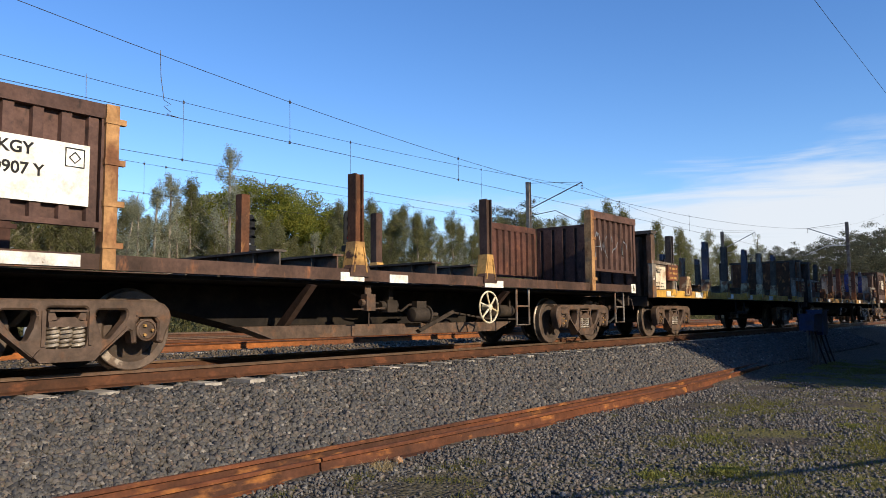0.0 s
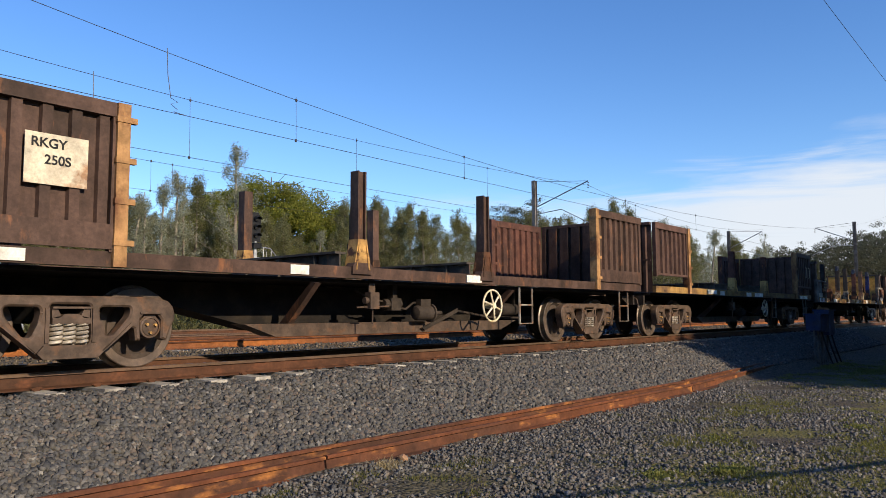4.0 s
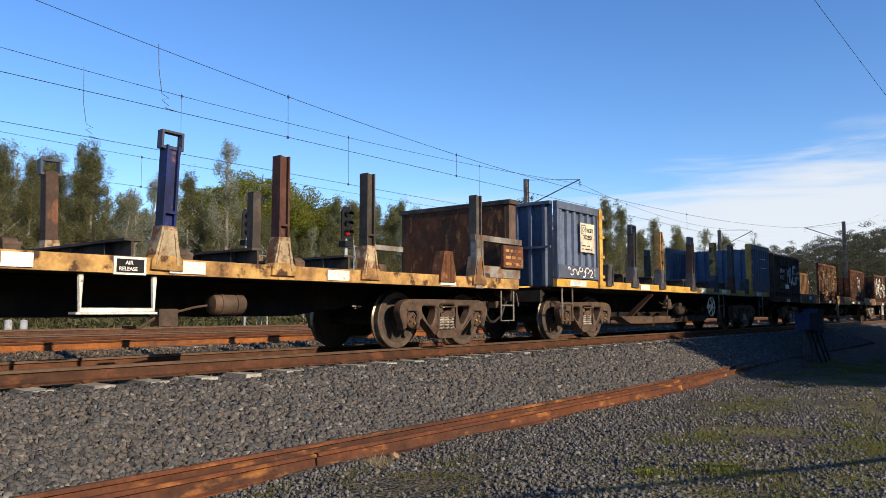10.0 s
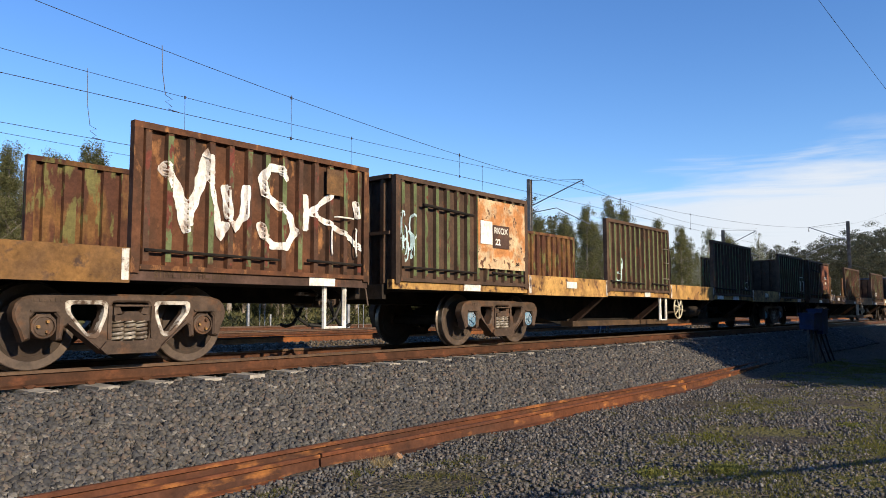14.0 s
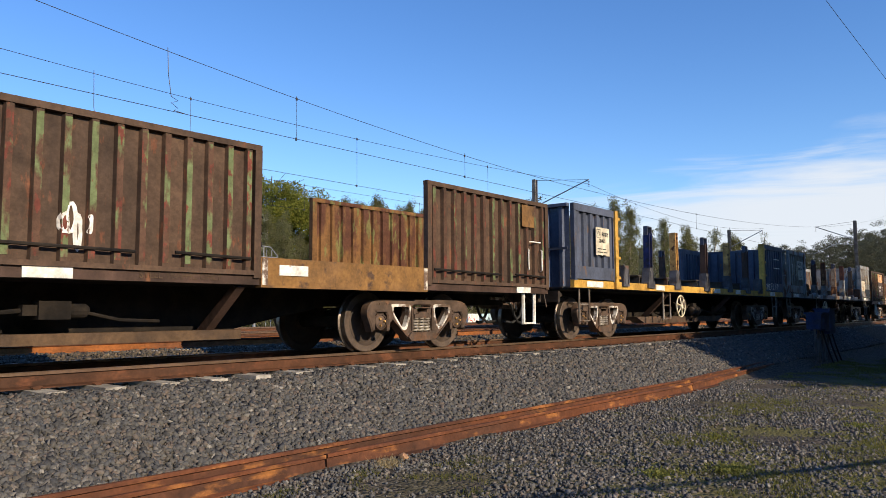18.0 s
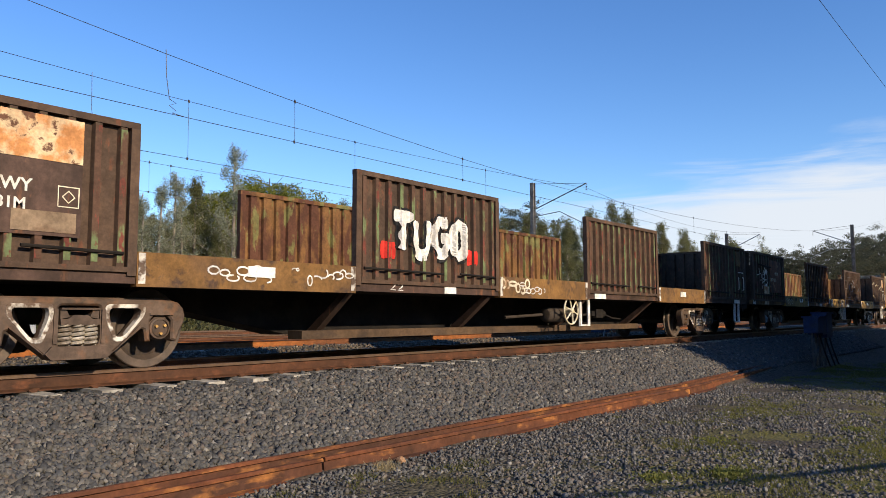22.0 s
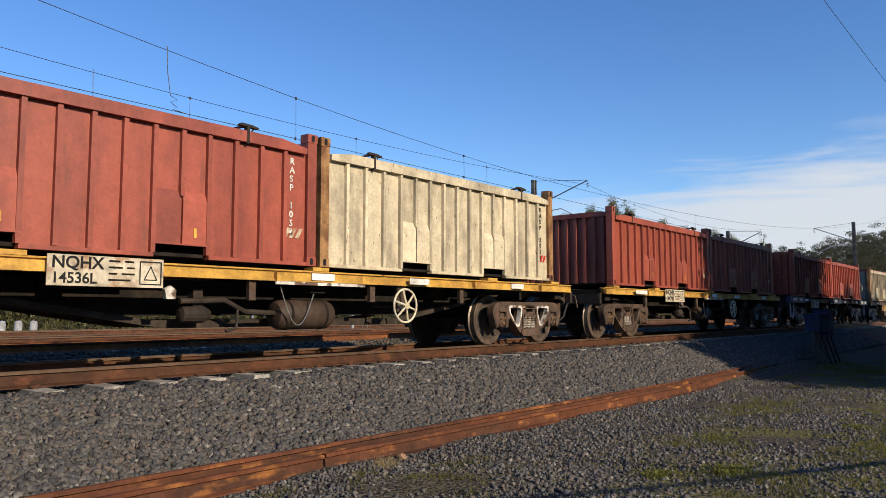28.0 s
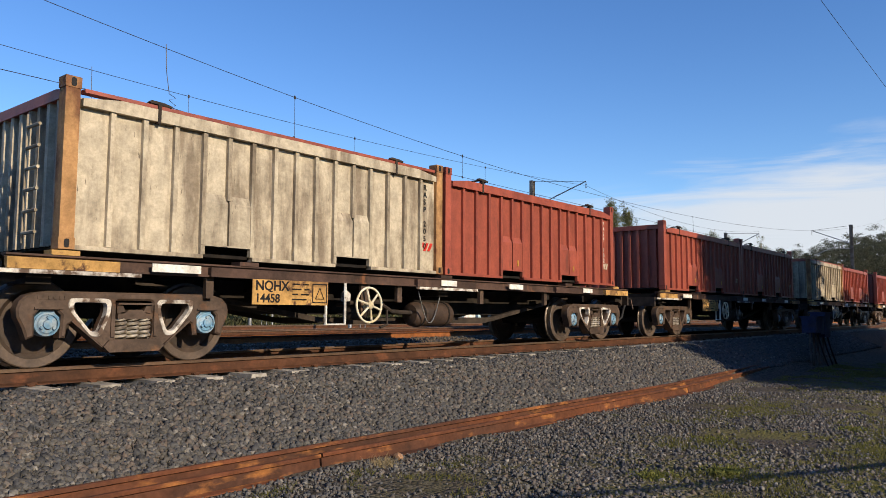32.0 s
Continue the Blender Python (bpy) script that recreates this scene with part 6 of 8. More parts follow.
    lp15 = ((-11.72, 1.0, W, 0.22), (-10.37, 1.0, "stained", 0.45), (-6.1, 1.12, W, 0.4), (-3.6, 1.0, "orangeplate", 0.4), (-2.95, 1.0, W, 0.4), (2.2, 1.0, W, 0.5), (6.7, 1.12, W, 0.35), (11.0, 1.0, W, 0.45))
    lp14 = tuple(p for p in lp if p[0] != 3.6)
    g4, n4 = ("green",) * 4, (None,) * 4
    w9 = long_wagon(153.5, "long rusty brown open wagon with ribbed side panels", ("oldbrown", "rusty", "rusty", "rusty"), (None, None, None, "green"), "brown", ("ochre", "oldyellow", "ochre"), lp, "bogie", True, -1.21, (11.3,))
    w10 = long_wagon(177.72, "long brown open wagon with a yellow side sill", ("oldbrown", "oldbrown", "oldbrown", "oldbrown"), ("fresh_green",) * 4, "oldyellow", "oldyellow", lp, "capblue", False, -0.9, (-1.8,))
    step(w10, 11.2, 0.42, 0.38, 0.98, "bogie", 0, 0.022)
    w11 = long_wagon(202.1, "long brown open wagon with flaking green ribs", ("oldbrown", "oldbrown", "oldbrown", "oldbrown"), g4, "brown", "ochre", lp11, "bogie", True, -0.9, (-1.8, 11.3))
    w12 = bin_wagon(222.1, "slate-blue steel wagon with bright yellow sills", "blue", "yellow", "yellow", ((-4.9, "short", "postgrey", False), (-3.57, "royal", "postgrey", True), (-1.92, "oldyellow", "postgrey", False), (0.08, "brown", "postgrey", True), (2.0, "oldyellow", "postgrey", False), (3.6, "brown", "postgrey", True), (4.85, "short", "postgrey", False)), False, -1.6, gp, (-6.6, -2.4, 6.7), bins=((-7.15, -5.35), (5.28, 7.45)), rims=True)
    w13 = bin_wagon(237.57, "pale grey steel wagon with rust streaks and end bins", "greyblue", "greyblue", "greyblue", ((-4.8, "short", "rusty", False), (-3.4, "brown", "grey", True), (-1.75, "rusty", "grey", False), (0.0, "tanpost", "rusty", True), (1.65, "maroon", "grey", False), (3.3, "bulkhead", "rusty", True), (4.8, "short", "rusty", False)), False, -1.7, gp, (-7.0, -2.77, 6.7), far="rustgrey", valve_x=1.0)
    for sd in (-1, 1):
        sleeve(w13, 1.65, sd, "greyblue", 1.5, 1.95)
    w14 = long_wagon(257.5, "long brown open wagon with white sprayed lettering", ("oldbrown", "oldbrown", "oldbrown", "oldbrown"), g4, "brown", "ochre", lp14, "bogie", True, 1.04, (-10.4, 1.65, 11.2))
    w15 = long_wagon(281.9, "long rusty open wagon with a yellow-brown low side", ("oldbrown", "rusty", "oldbrown", "oldbrown"), ("green", None, None, None), "ochre", "ochreyellow", lp15, "capblue", True, 1.05, (1.77, 11.2))
    # lettering, graffiti and fittings
    yb, yk, yc = -1.4, -1.425, -1.345
    sign(w0, -6.17, 2.02, 1.55, 0.62, "white", yb, (("RKGY", 0.59), ("20907 Y", 0.57)), mark=1.31, small=0)
    for k, ln in enumerate(([(0.0, 0.05), (0.3, 1.0), (0.55, 0.1)], [(0.08, 0.45), (0.6, 0.5)], arc(1.0, 0.5, 0.25, 0.4, 60, 300), [(1.3, 0.9), (1.4, 0.2), (1.8, 0.75), (1.9, 0.1)], arc(2.3, 0.5, 0.2, 0.35, 0, 300))):
        strokes(w0, [ln], 5.45, 1.75, 0.62, 0.62, 0.022, "haze", -1.33, "spray_scrawl", (5.32, 7.41, 0.27, 0.1))
    for w, xs in ((w0, (6.75, 7.15)), (w4, (6.75, 7.15)), (w3, (-6.75, -6.3)), (w13, (-6.75, -6.3)), (w13, (6.6, 7.1))):
        for x in xs:
            grab(w, x, 2.1, 0.4, True, -1.44, "brown" if w is w0 else "stained")
    for w, x in ((w8, 6.75), (w12, 6.75)):
        for z in (2.05, 2.35):
            for dx in (-0.14, 0.14):
                grab(w, x + dx, z, 0.22, False, -1.44)
    sign(w3, -5.75, 2.1, 0.6, 0.5, "stained", yb, (("RKGY", 0.05), ("250S", 0.18)), size=0.13, small=0)
    sign(w8, -5.89, 2.13, 0.62, 0.62, "signcream", yb, (("RKBY", 0.26), ("20325X", 0.12)), mark=0.03, size=0.12)
    tag(w8, "21", -5.85, 1.3, 0.17, 0.16, 0.03, "spray", yk)
    scribble(w8, -6.8, 1.3, 0.9, 0.2, 2, "spray", yk, None, 0.028, 7)
    sign(w12, -5.94, 2.08, 0.6, 0.6, "signcream", yb, (("RKBY", 0.26), ("20465", 0.12)), mark=0.03, size=0.115)
    tag(w12, "HEFLIT", 5.55, 1.3, 0.19, 0.215, 0.04, "spray", yk, drift=0.006)
    strokes(w12, [[(0, 0.6), (0.3, 0.8), (0.6, 0.55), (1.0, 0.75)]], 5.42, 1.32, 0.3, 0.2, 0.025, "spray", yk, "spray_stroke")
    strokes(w12, [[(0, 0.2), (0.5, 1.0), (1.0, 0.4)]], 6.6, 1.36, 0.26, 0.14, 0.025, "spray", yk, "spray_stroke")
    sign(w13, -5.65, 2.1, 0.75, 0.7, "stained", yb, (("RKAY", 0.1), ("20451A", 0.08)), size=0.15, small=1)
    # No hole is cut: a black plate paints the shade inside the opening.
    plate(w13, 6.82, 1.47, 1.0, 0.36, "black", -1.425, "end_opening", "black plate painted as a shaded opening in the bin side")
    writing(w13, "END ONLY", 5.85, 1.82, 0.1, "white", -1.424)
    writing(w13, "A", 7.36, 1.5, 0.14, "white", -1.43)
    plate(w13, 5.95, 1.8, 0.85, 0.5, "stained", -1.405, "worn_panel", "flaking painted panel")
    # sprayed rings and curves on the inner faces of two bulkheads
    for w, lines, ink, wd in ((w2, [arc(0.5, 0.5, 0.45, 0.48, 0, 360, 24), arc(0.5, 0.45, 0.3, 0.2, 0, 200, 12), [(0.2, 0.6), (0.7, 0.35)], [(0.1, 0.3), (0.8, 0.7)]], "dark", 0.03), (w5, [arc(0.3, 0.5, 0.2, 0.4, 60, 330, 16), arc(0.65, 0.5, 0.2, 0.4, 150, 420, 16), [(0.2, 0.2), (0.6, 0.9), (0.9, 0.3)]], "black", 0.04)):
        for k, ln in enumerate(lines):
            g = strokes(w, [ln], 6.873 - 0.0012 * k, 1.3, 1.2, 1.1, wd, ink, 0.5, "spray_scrawl")
            g.rotation_euler.z = radians(-90)
    # bulkhead wagons: codes on the cheeks
    sign(w1, -6.74, 1.47, 0.66, 0.56, "stained", yc - 0.02, (("RKLY", 0.05),), size=0.15, small=3)
    sign(w2, -6.74, 1.48, 0.66, 0.58, "signred", yc - 0.02, (("RKEY 4H", 0.03),), size=0.14, small=0)
    plate(w5, -6.7, 1.28, 0.7, 0.16, "stained", yc - 0.02, "painted_strip", "flaking cream painted strip")
    writing(w5, "RKEY", -6.75, 1.08, 0.17, "black", -1.402)
    plate(w5, -6.5, 1.08, 0.8, 0.17, "white", -1.392, "painted_strip", "white painted strip")
    scribble(w5, 6.1, 1.19, 0.9, 0.2, 5, "spray", -1.372, None, 0.02, 6)
    for x, z, ln, up in ((6.48, 1.62, 0.3, True), (6.7, 1.76, 0.32, False)):
        grab(w6, x, z, ln, up, -1.45, "stained")
    for k, (x, z, wd, ht) in enumerate(((6.3, 1.52, 0.12, 0.13), (6.85, 1.6, 0.1, 0.16), (6.1, 1.62, 0.06, 0.1), (6.35, 1.74, 0.16, 0.06))):
        plate(w6, x, z, wd, ht, "bulkhead", -1.362, "rust_patch", "dark rust patch")
    for x0, x1, z0, z1 in ((5.77, 5.98, 1.2, 1.86), (5.98, 7.15, 1.79, 1.88), (7.06, 7.17, 1.2, 1.79)):
        bm = bmesh.new()
        box(bm, x0, x1, -1.41, -1.385, z0, z1)
        part("cheek_frame", bm, M["endsteel"], w6, bevel=0.008)
    plate(w6, -6.82, 1.6, 0.54, 0.4, "black", yc - 0.02, "black_panel", "black painted panel")
    writing(w6, "RKEX", -7.06, 1.69, 0.16, "white", -1.38)
    writing(w6, "31 A", -7.0, 1.51, 0.16, "white", -1.38)
    plate(w6, -6.36, 1.6, 0.36, 0.4, "orangeplate", yc - 0.02, "rust_patch", "rusty patch")
    sg = plate(w6, -5.83, 1.62, 0.3, 0.36, "stained", yc - 0.02, "target_mark", "square mark with a ring")
    strokes(sg, [arc(0.5, 0.5, 0.3, 0.3, 0, 360, 16)], -0.15, -0.15, 0.3, 0.3, 0.035, "black", -0.006, "ring")
    sign(w7, -6.74, 1.48, 0.66, 0.58, "stained", yc - 0.02, (("RKEY", 0.05), ("23Y", 0.2)), size=0.16, small=1)
    for w in (w1, w2, w7, w6):
        writing(w, "A", -7.26, 1.45, 0.13, "white", -1.41)
    bp = plate(w0, 7.3, 1.17, 0.22, 0.2, "white", -1.39, "end_letter_plate", "white plate with the end letter")
    writing(bp, "B", -0.05, 0.0, 0.17, "black", -0.007)
    for w in (w7,):
        ap = plate(w, -0.38, 1.07, 0.36, 0.19, "white", -1.392, "valve_label", "black label with a white border")
        bq = plate(ap, 0, 0, 0.3, 0.14, "black", -0.004, "label_face")
        writing(ap, "AIR", -0.06, 0.03, 0.055, "white", -0.018)
        writing(ap, "RELEASE", -0.13, -0.035, 0.055, "white", -0.018)
    # long wagons
    for w, x in ((w11, 3.66), (w9, 8.6), (w14, 3.66), (w10, 9.0)):
        writing(w, "STEEL TRAFFIC ONLY", x, 1.0, 0.105, "chord", -1.383)
    P1, P2, P3, P4 = [(a + 0.04, b - 0.04) for a, b in PANELS]
    ys = -1.33
    for w in (w9, w10, w11, w14, w15):
        for x in (11.15, 11.6):
            grab(w, x, 1.55, 0.4, True, -1.43)
        grab(w, 11.38, 1.88, 0.34, False, -1.44)
    for w in (w10, w11, w15):
        for z in (1.4, 1.8, 2.15):
            grab(w, -1.75 if w is not w15 else 1.95, z, 0.3, False, -1.42, "grey")
    for w in (w9, w10, w11, w15):
        bm = bmesh.new()
        tube(bm, [(-11.2, -1.43, 2.25), (-9.9, -1.43, 2.2)], 0.022, 6)
        part("lashing_bar", bm, M["dark"], w)
    writing(w9, "RKWY", -10.95, 2.06, 0.24, "white", -1.402)
    writing(w9, "4016T", -10.95, 1.82, 0.22, "white", -1.402)
    bars(w9, -10.95, 1.63, 0.8, 3, 0.08, 0.03, "oldyellow", -1.402)
    plate(w9, -10.05, 1.5, 0.5, 0.15, "white", -1.396, "white_label", "small white label")
    tag(w9, "MUSK", -10.0, 1.55, 0.75, 0.48, 0.06, "fadedspray", ys, P1)
    tag(w9, "USN", 2.93, 1.4, 0.85, 0.46, 0.06, "fadedspray", ys, P3)
    strokes(w9, [[(0.088, 0.688), (0.114, 0.631), (0.15, 0.493), (0.171, 0.364)], [(0.174, 0.249), (0.209, 0.455), (0.246, 0.684), (0.258, 0.824), (0.266, 0.638)]], P4[0], 1.2, P4[1] - P4[0], 1.5, 0.15, "fadedspray", ys, "spray_letter", P4, 0.0)
    strokes(w9, [[(0.15, 0.493), (0.169, 0.281), (0.183, 0.19)], [(0.261, 0.705), (0.287, 0.437), (0.315, 0.181), (0.329, 0.305)], [(0.325, 0.601), (0.343, 0.342), (0.372, 0.262), (0.405, 0.37), (0.411, 0.622)], [(0.598, 0.707), (0.563, 0.807), (0.512, 0.807), (0.479, 0.694), (0.493, 0.58), (0.552, 0.496), (0.614, 0.405), (0.631, 0.273), (0.598, 0.147), (0.532, 0.149), (0.489, 0.226), (0.471, 0.334)], [(0.683, 0.623), (0.692, 0.469), (0.687, 0.3)]], P4[0], 1.2, P4[1] - P4[0], 1.5, 0.1, "fadedspray", ys, "spray_letter", P4, 0.003)
    strokes(w9, [[(0.853, 0.72), (0.773, 0.58), (0.705, 0.471)], [(0.705, 0.471), (0.815, 0.378), (0.924, 0.269), (0.972, 0.168)], [(0.941, 0.628), (0.956, 0.462)]], P4[0], 1.2, P4[1] - P4[0], 1.5, 0.075, "fadedspray", ys, "spray_letter", P4, 0.006)
    blotches(w9, -4.85, 1.25, 3.2, 1.35, 4, ("camo", "stain", "tanpost", "oldbrown"), ys, P2, 46)
    plate(w9, 11.2, 2.35, 0.3, 0.35, "ochre", -1.4, "placard_holder", "ochre placard holder")
    sign(w10, -9.02, 1.93, 1.45, 1.2, "orangeplate", -1.396, (("", 0.0),), small=0)
    plate(w10, -9.52, 1.95, 0.34, 0.4, "white", -1.412, "white_label", "white stencilled label")
    plate(w10, -9.08, 1.9, 0.5, 0.4, "brown", -1.412, "dark_patch", "dark painted patch")
    writing(w10, "RKOX", -9.3, 2.0, 0.15, "white", -1.424)
    writing(w10, "22", -9.26, 1.8, 0.15, "white", -1.424)
    writing(w10, "PF", -8.62, 1.42, 0.12, "black", -1.412)
    scribble(w10, -9.4, 1.45, 1.2, 0.35, 3, "cream", -1.396, None, 0.03, 6)
    scribble(w10, -11.75, 1.25, 0.45, 0.95, 6, "paleblue", ys, P1, 0.03, 5)
    scribble(w10, -11.72, 1.3, 0.35, 0.6, 16, "paleblue", ys, P1, 0.03, 4)
    scribble(w10, -4.4, 1.15, 0.3, 0.75, 7, "paleblue", ys, P2, 0.04, 3)
    scribble(w10, 4.6, 1.2, 0.3, 0.6, 8, "spray", ys, P3, 0.03, 3)
    sign(w11, -9.05, 1.93, 1.42, 1.2, "signred", -1.396, (("", 0.0),), small=0)
    writing(w11, "RKXY", -9.15, 1.98, 0.16, "white", -1.41)
    writing(w11, "20S", -9.1, 1.76, 0.16, "white", -1.41)
    plate(w11, -9.0, 1.4, 0.9, 0.16, "oldyellow", -1.41, "worn_panel", "flaking yellow patch")
    tag(w11, "MAUS", -8.05, 1.0, 0.23, 0.2, 0.028, "spray", -1.412, drift=0.012)
    tag(w11, "MAUS", -5.9, 1.02, 0.14, 0.15, 0.02, "spray", -1.412)
    scribble(w11, 2.85, 1.1, 0.3, 0.65, 12, "spray", ys, P3, 0.04, 4)
    plate(w11, 11.15, 2.35, 0.4, 0.4, "ochre", -1.4, "placard_holder", "ochre placard holder")
    sign(w14, -9.4, 2.32, 1.2, 0.44, "orangeplate", -1.396, (("", 0.0),), small=0)
    plate(w14, -9.4, 1.73, 1.2, 0.73, "brown", -1.396, "worn_panel", "dark brown worn panel")
    plate(w14, -9.15, 1.5, 0.6, 0.2, "stain", -1.403, "worn_patch", "flaking pale patch")
    writing(w14, "RKWY", -9.77, 1.83, 0.17, "white", -1.411)
    writing(w14, "50T 31M", -9.87, 1.65, 0.15, "white", -1.411)
    strokes(w14, [[(0, 0), (1, 0), (1, 1), (0, 1), (0, 0)], [(0.5, 0.2), (0.8, 0.5), (0.5, 0.8), (0.2, 0.5), (0.5, 0.2)]], -9.03, 1.66, 0.2, 0.2, 0.014, "stained", -1.408, "diamond_mark")
    tag(w14, "TUGO", -4.2, 1.54, 0.6, 0.45, 0.26, "black", ys, P2)
    tag(w14, "TUGO", -4.2, 1.54, 0.6, 0.45, 0.17, "spray", ys, P2, 0.022)
    for x in (-4.46, -2.42):
        strokes(w14, [[(0, 0.5), (1, 0.5)]], x, 1.4, 0.32, 0.3, 0.24, "redpaint", ys, "spray_patch", P2)
    tag(w14, "22", -4.3, 0.96, 0.1, 0.16, 0.02, "spray", -1.386)
    for x, sd in ((-7.3, 21), (-5.9, 22), (-0.9, 23)):
        scribble(w14, x, 0.98, 0.85, 0.22, sd, "spray", -1.412, None, 0.02, 7)
    scribble(w14, -1.5, 0.95, 0.9, 0.28, 24, "stained", -1.412, None, 0.04, 6)
    plate(w14, 11.15, 2.3, 0.4, 0.45, "ochre", -1.4, "placard_holder", "ochre placard holder")
    scribble(w14, -7.0 + 0.9, 1.1, 0.1, 0.1, 25, "spray", -1.412, None, 0.015, 2)
    sign(w15, -9.28, 1.9, 1.3, 1.1, "signred", -1.396, (("", 0.0),), small=0)
    writing(w15, "RKOX", -9.4, 2.0, 0.14, "stained", -1.41)
    writing(w15, "50T 4655", -9.85, 1.78, 0.15, "stained", -1.41)
    scribble(w15, -11.25, 1.72, 1.2, 0.45, 31, "spray", ys, P1, 0.022, 14)
    scribble(w15, -11.0, 1.42, 0.9, 0.45, 32, "spray", ys, P1, 0.02, 9)
    plate(w15, -10.35, 1.42, 0.5, 0.24, "orangeplate", -1.396, "worn_patch", "flaking orange patch")
    strokes(w15, [arc(0.3, 0.5, 0.28, 0.5, 60, 300, 18), arc(0.85, 0.5, 0.3, 0.5, 0, 360, 22), [(1.3, 0.0), (1.35, 1.0), (1.6, 0.3), (1.85, 0.95), (1.95, 0.1)], [(2.2, 0.8), (2.5, 0.3), (2.8, 0.7)]], 2.3, 1.4, 0.95, 0.95, 0.018, "haze", ys, "spray_scrawl", P3)
    strokes(w15, [arc(0.12, 0.5, 0.12, 0.5, 300, 40, 14), arc(0.42, 0.4, 0.12, 0.5, 160, 20, 14), arc(0.68, 0.35, 0.1, 0.5, 160, 10, 14), arc(0.9, 0.3, 0.08, 0.5, 170, 0, 12)], 8.6, 1.5, 2.6, 0.8, 0.045, "cream", ys, "spray_scrawl", P4)
    scribble(w15, -8.05, 0.98, 0.8, 0.25, 33, "stained", -1.412, None, 0.03, 6)
    plate(w15, 11.25, 2.3, 0.35, 0.4, "orangeplate", -1.4, "placard_holder", "rusty placard holder")
    for x in [-7.6 + 0.72 * i for i in range(4)] + [-1.3 + 0.72 * i for i in range(4)] + [5.5 + 0.72 * i for i in range(4)]:
        plate(w15, x, 1.16, 0.12, 0.1, "brown", -1.425, "stake_pocket")
    for x in (-1.06, 0.9):
        plate(w15, x, 1.09, 0.45, 0.3, "worn_white", -1.41, "worn_patch", "flaking white patch")
    fp = ((-4.9, 1.06, W, 0.6), (-0.05, 1.06, W, 0.4), (1.9, 1.06, W, 0.45), (4.6, 1.06, W, 0.4))
    for k, (s, colour, stub, cap, board, boxes) in enumerate((
        (301.3, "yellow", "yellow", "bogie", ("stained", "NQHX", "14503"), ("dirtycream", "dirtycream")),
        (316.13, "yellow", "yellow", "bogie", ("stained", "NQHX", "14536L"), ("red", "cream")),
        (330.88, "yellow", "yellow", ("bogie", "capblue"), ("stained", "NQHX", "14479R"), ("red", "red")),
        (345.8, "brown", "navy", "capwhite", ("stained", "RRLX", "317C"), ("sooty", "red")),
        (360.73, "brown", "oldyellow", "capblue", ("oldyellow", "NQHX", "14458"), ("dirtycream", "red")),
        (375.75, "brown", "oldyellow", "capblue", ("oldyellow", "NQHX", "14460"), ("red", "red")),
        (390.6, "brown", "oldyellow", "bogie", None, ("dirtycream", "red")),
        (405.4, "brown", "oldyellow", "bogie", None, ("red", "red")),
    )):
        wx = None if stub == "navy" else 1.62 if colour == "yellow" else -1.83
        flat_wagon(s, "container flat wagon with %s side sills" % {"yellow": "yellow", "brown": "rusty brown"}[colour], colour, stub, cap, wx, fp, board, stub == "navy" or s in (316.13, 360.73), 1.1 if wx is None else -0.07, (-3.7, 0.91) if wx is None else (-3.0, 1.01) if wx > 0 else (-3.3, 0.83), -2.47 if wx == -1.83 else None)
        for c, at in zip(boxes, (-3.13, 3.0)):
            lid = "red" if s > 350 and c == "dirtycream" else c
            container(s, at, {"red": "faded red ribbed steel ore container", "cream": "pale cream ribbed steel ore container", "dirtycream": "grimy cream ribbed steel ore container", "sooty": "red ribbed ore container with sooty streaks"}[c], c, "post" if "cream" in c else c, lid, words="RASP " + str({0: (2050, 2044), 1: (1054, 2021), 2: (1040, 1013), 3: (1011, 1007), 4: (2050, 1026)}.get(k, (1031, 1038))[0 if at < 0 else 1]), ladder=c != "red")


train()

# ---- overhead line ----


def mast(x, y, top, arm_y, arm_z, label, mat_name="mast"):
    m = tagged(new("overhead_line_mast"), label, "mast", "overhead line masts")
    m.location = (x, y, 0)
    z0 = ground_z(y) - 0.2
    bm = bmesh.new()
    for a, b, c, d in ((-0.12, -0.1, -0.12, 0.12), (0.1, 0.12, -0.12, 0.12), (-0.1, 0.1, -0.015, 0.015)):
        box(bm, a, b, c, d, z0, top)
    part("pole", bm, M[mat_name], m)
    dy = arm_y - y
    bm = bmesh.new()
    tube(bm, [(0.1, 0, top - 1.6), (0.1, dy, arm_z)], 0.035, 8)
    part("cantilever", bm, M["galv"], m)
    bm = bmesh.new()
    tube(bm, [(0.1, 0, top - 0.05), (0.1, dy, arm_z)], 0.012, 6)
    part("stay", bm, M["wire"], m)
    bm = bmesh.new()
    for k in range(4):
        lathe_at(bm, (0.1, dy, arm_z - 0.1 - 0.09 * k), 0.06, 0.03)
    part("insulator", bm, M["bogie"], m)
    bm = bmesh.new()
    tube(bm, [(0.1, 0, top - 2.0), (0.1, dy * 0.5, top - 1.85), (0.1, dy * 1.1, 5.45)], 0.025, 6)
    part("steady_arm", bm, M["galv"], m)


def lathe_at(bm, at, r, h):
    bmesh.ops.create_cone(bm, cap_ends=True, segments=10, radius1=r, radius2=r * 0.5, depth=h, matrix=Matrix.Translation(at))


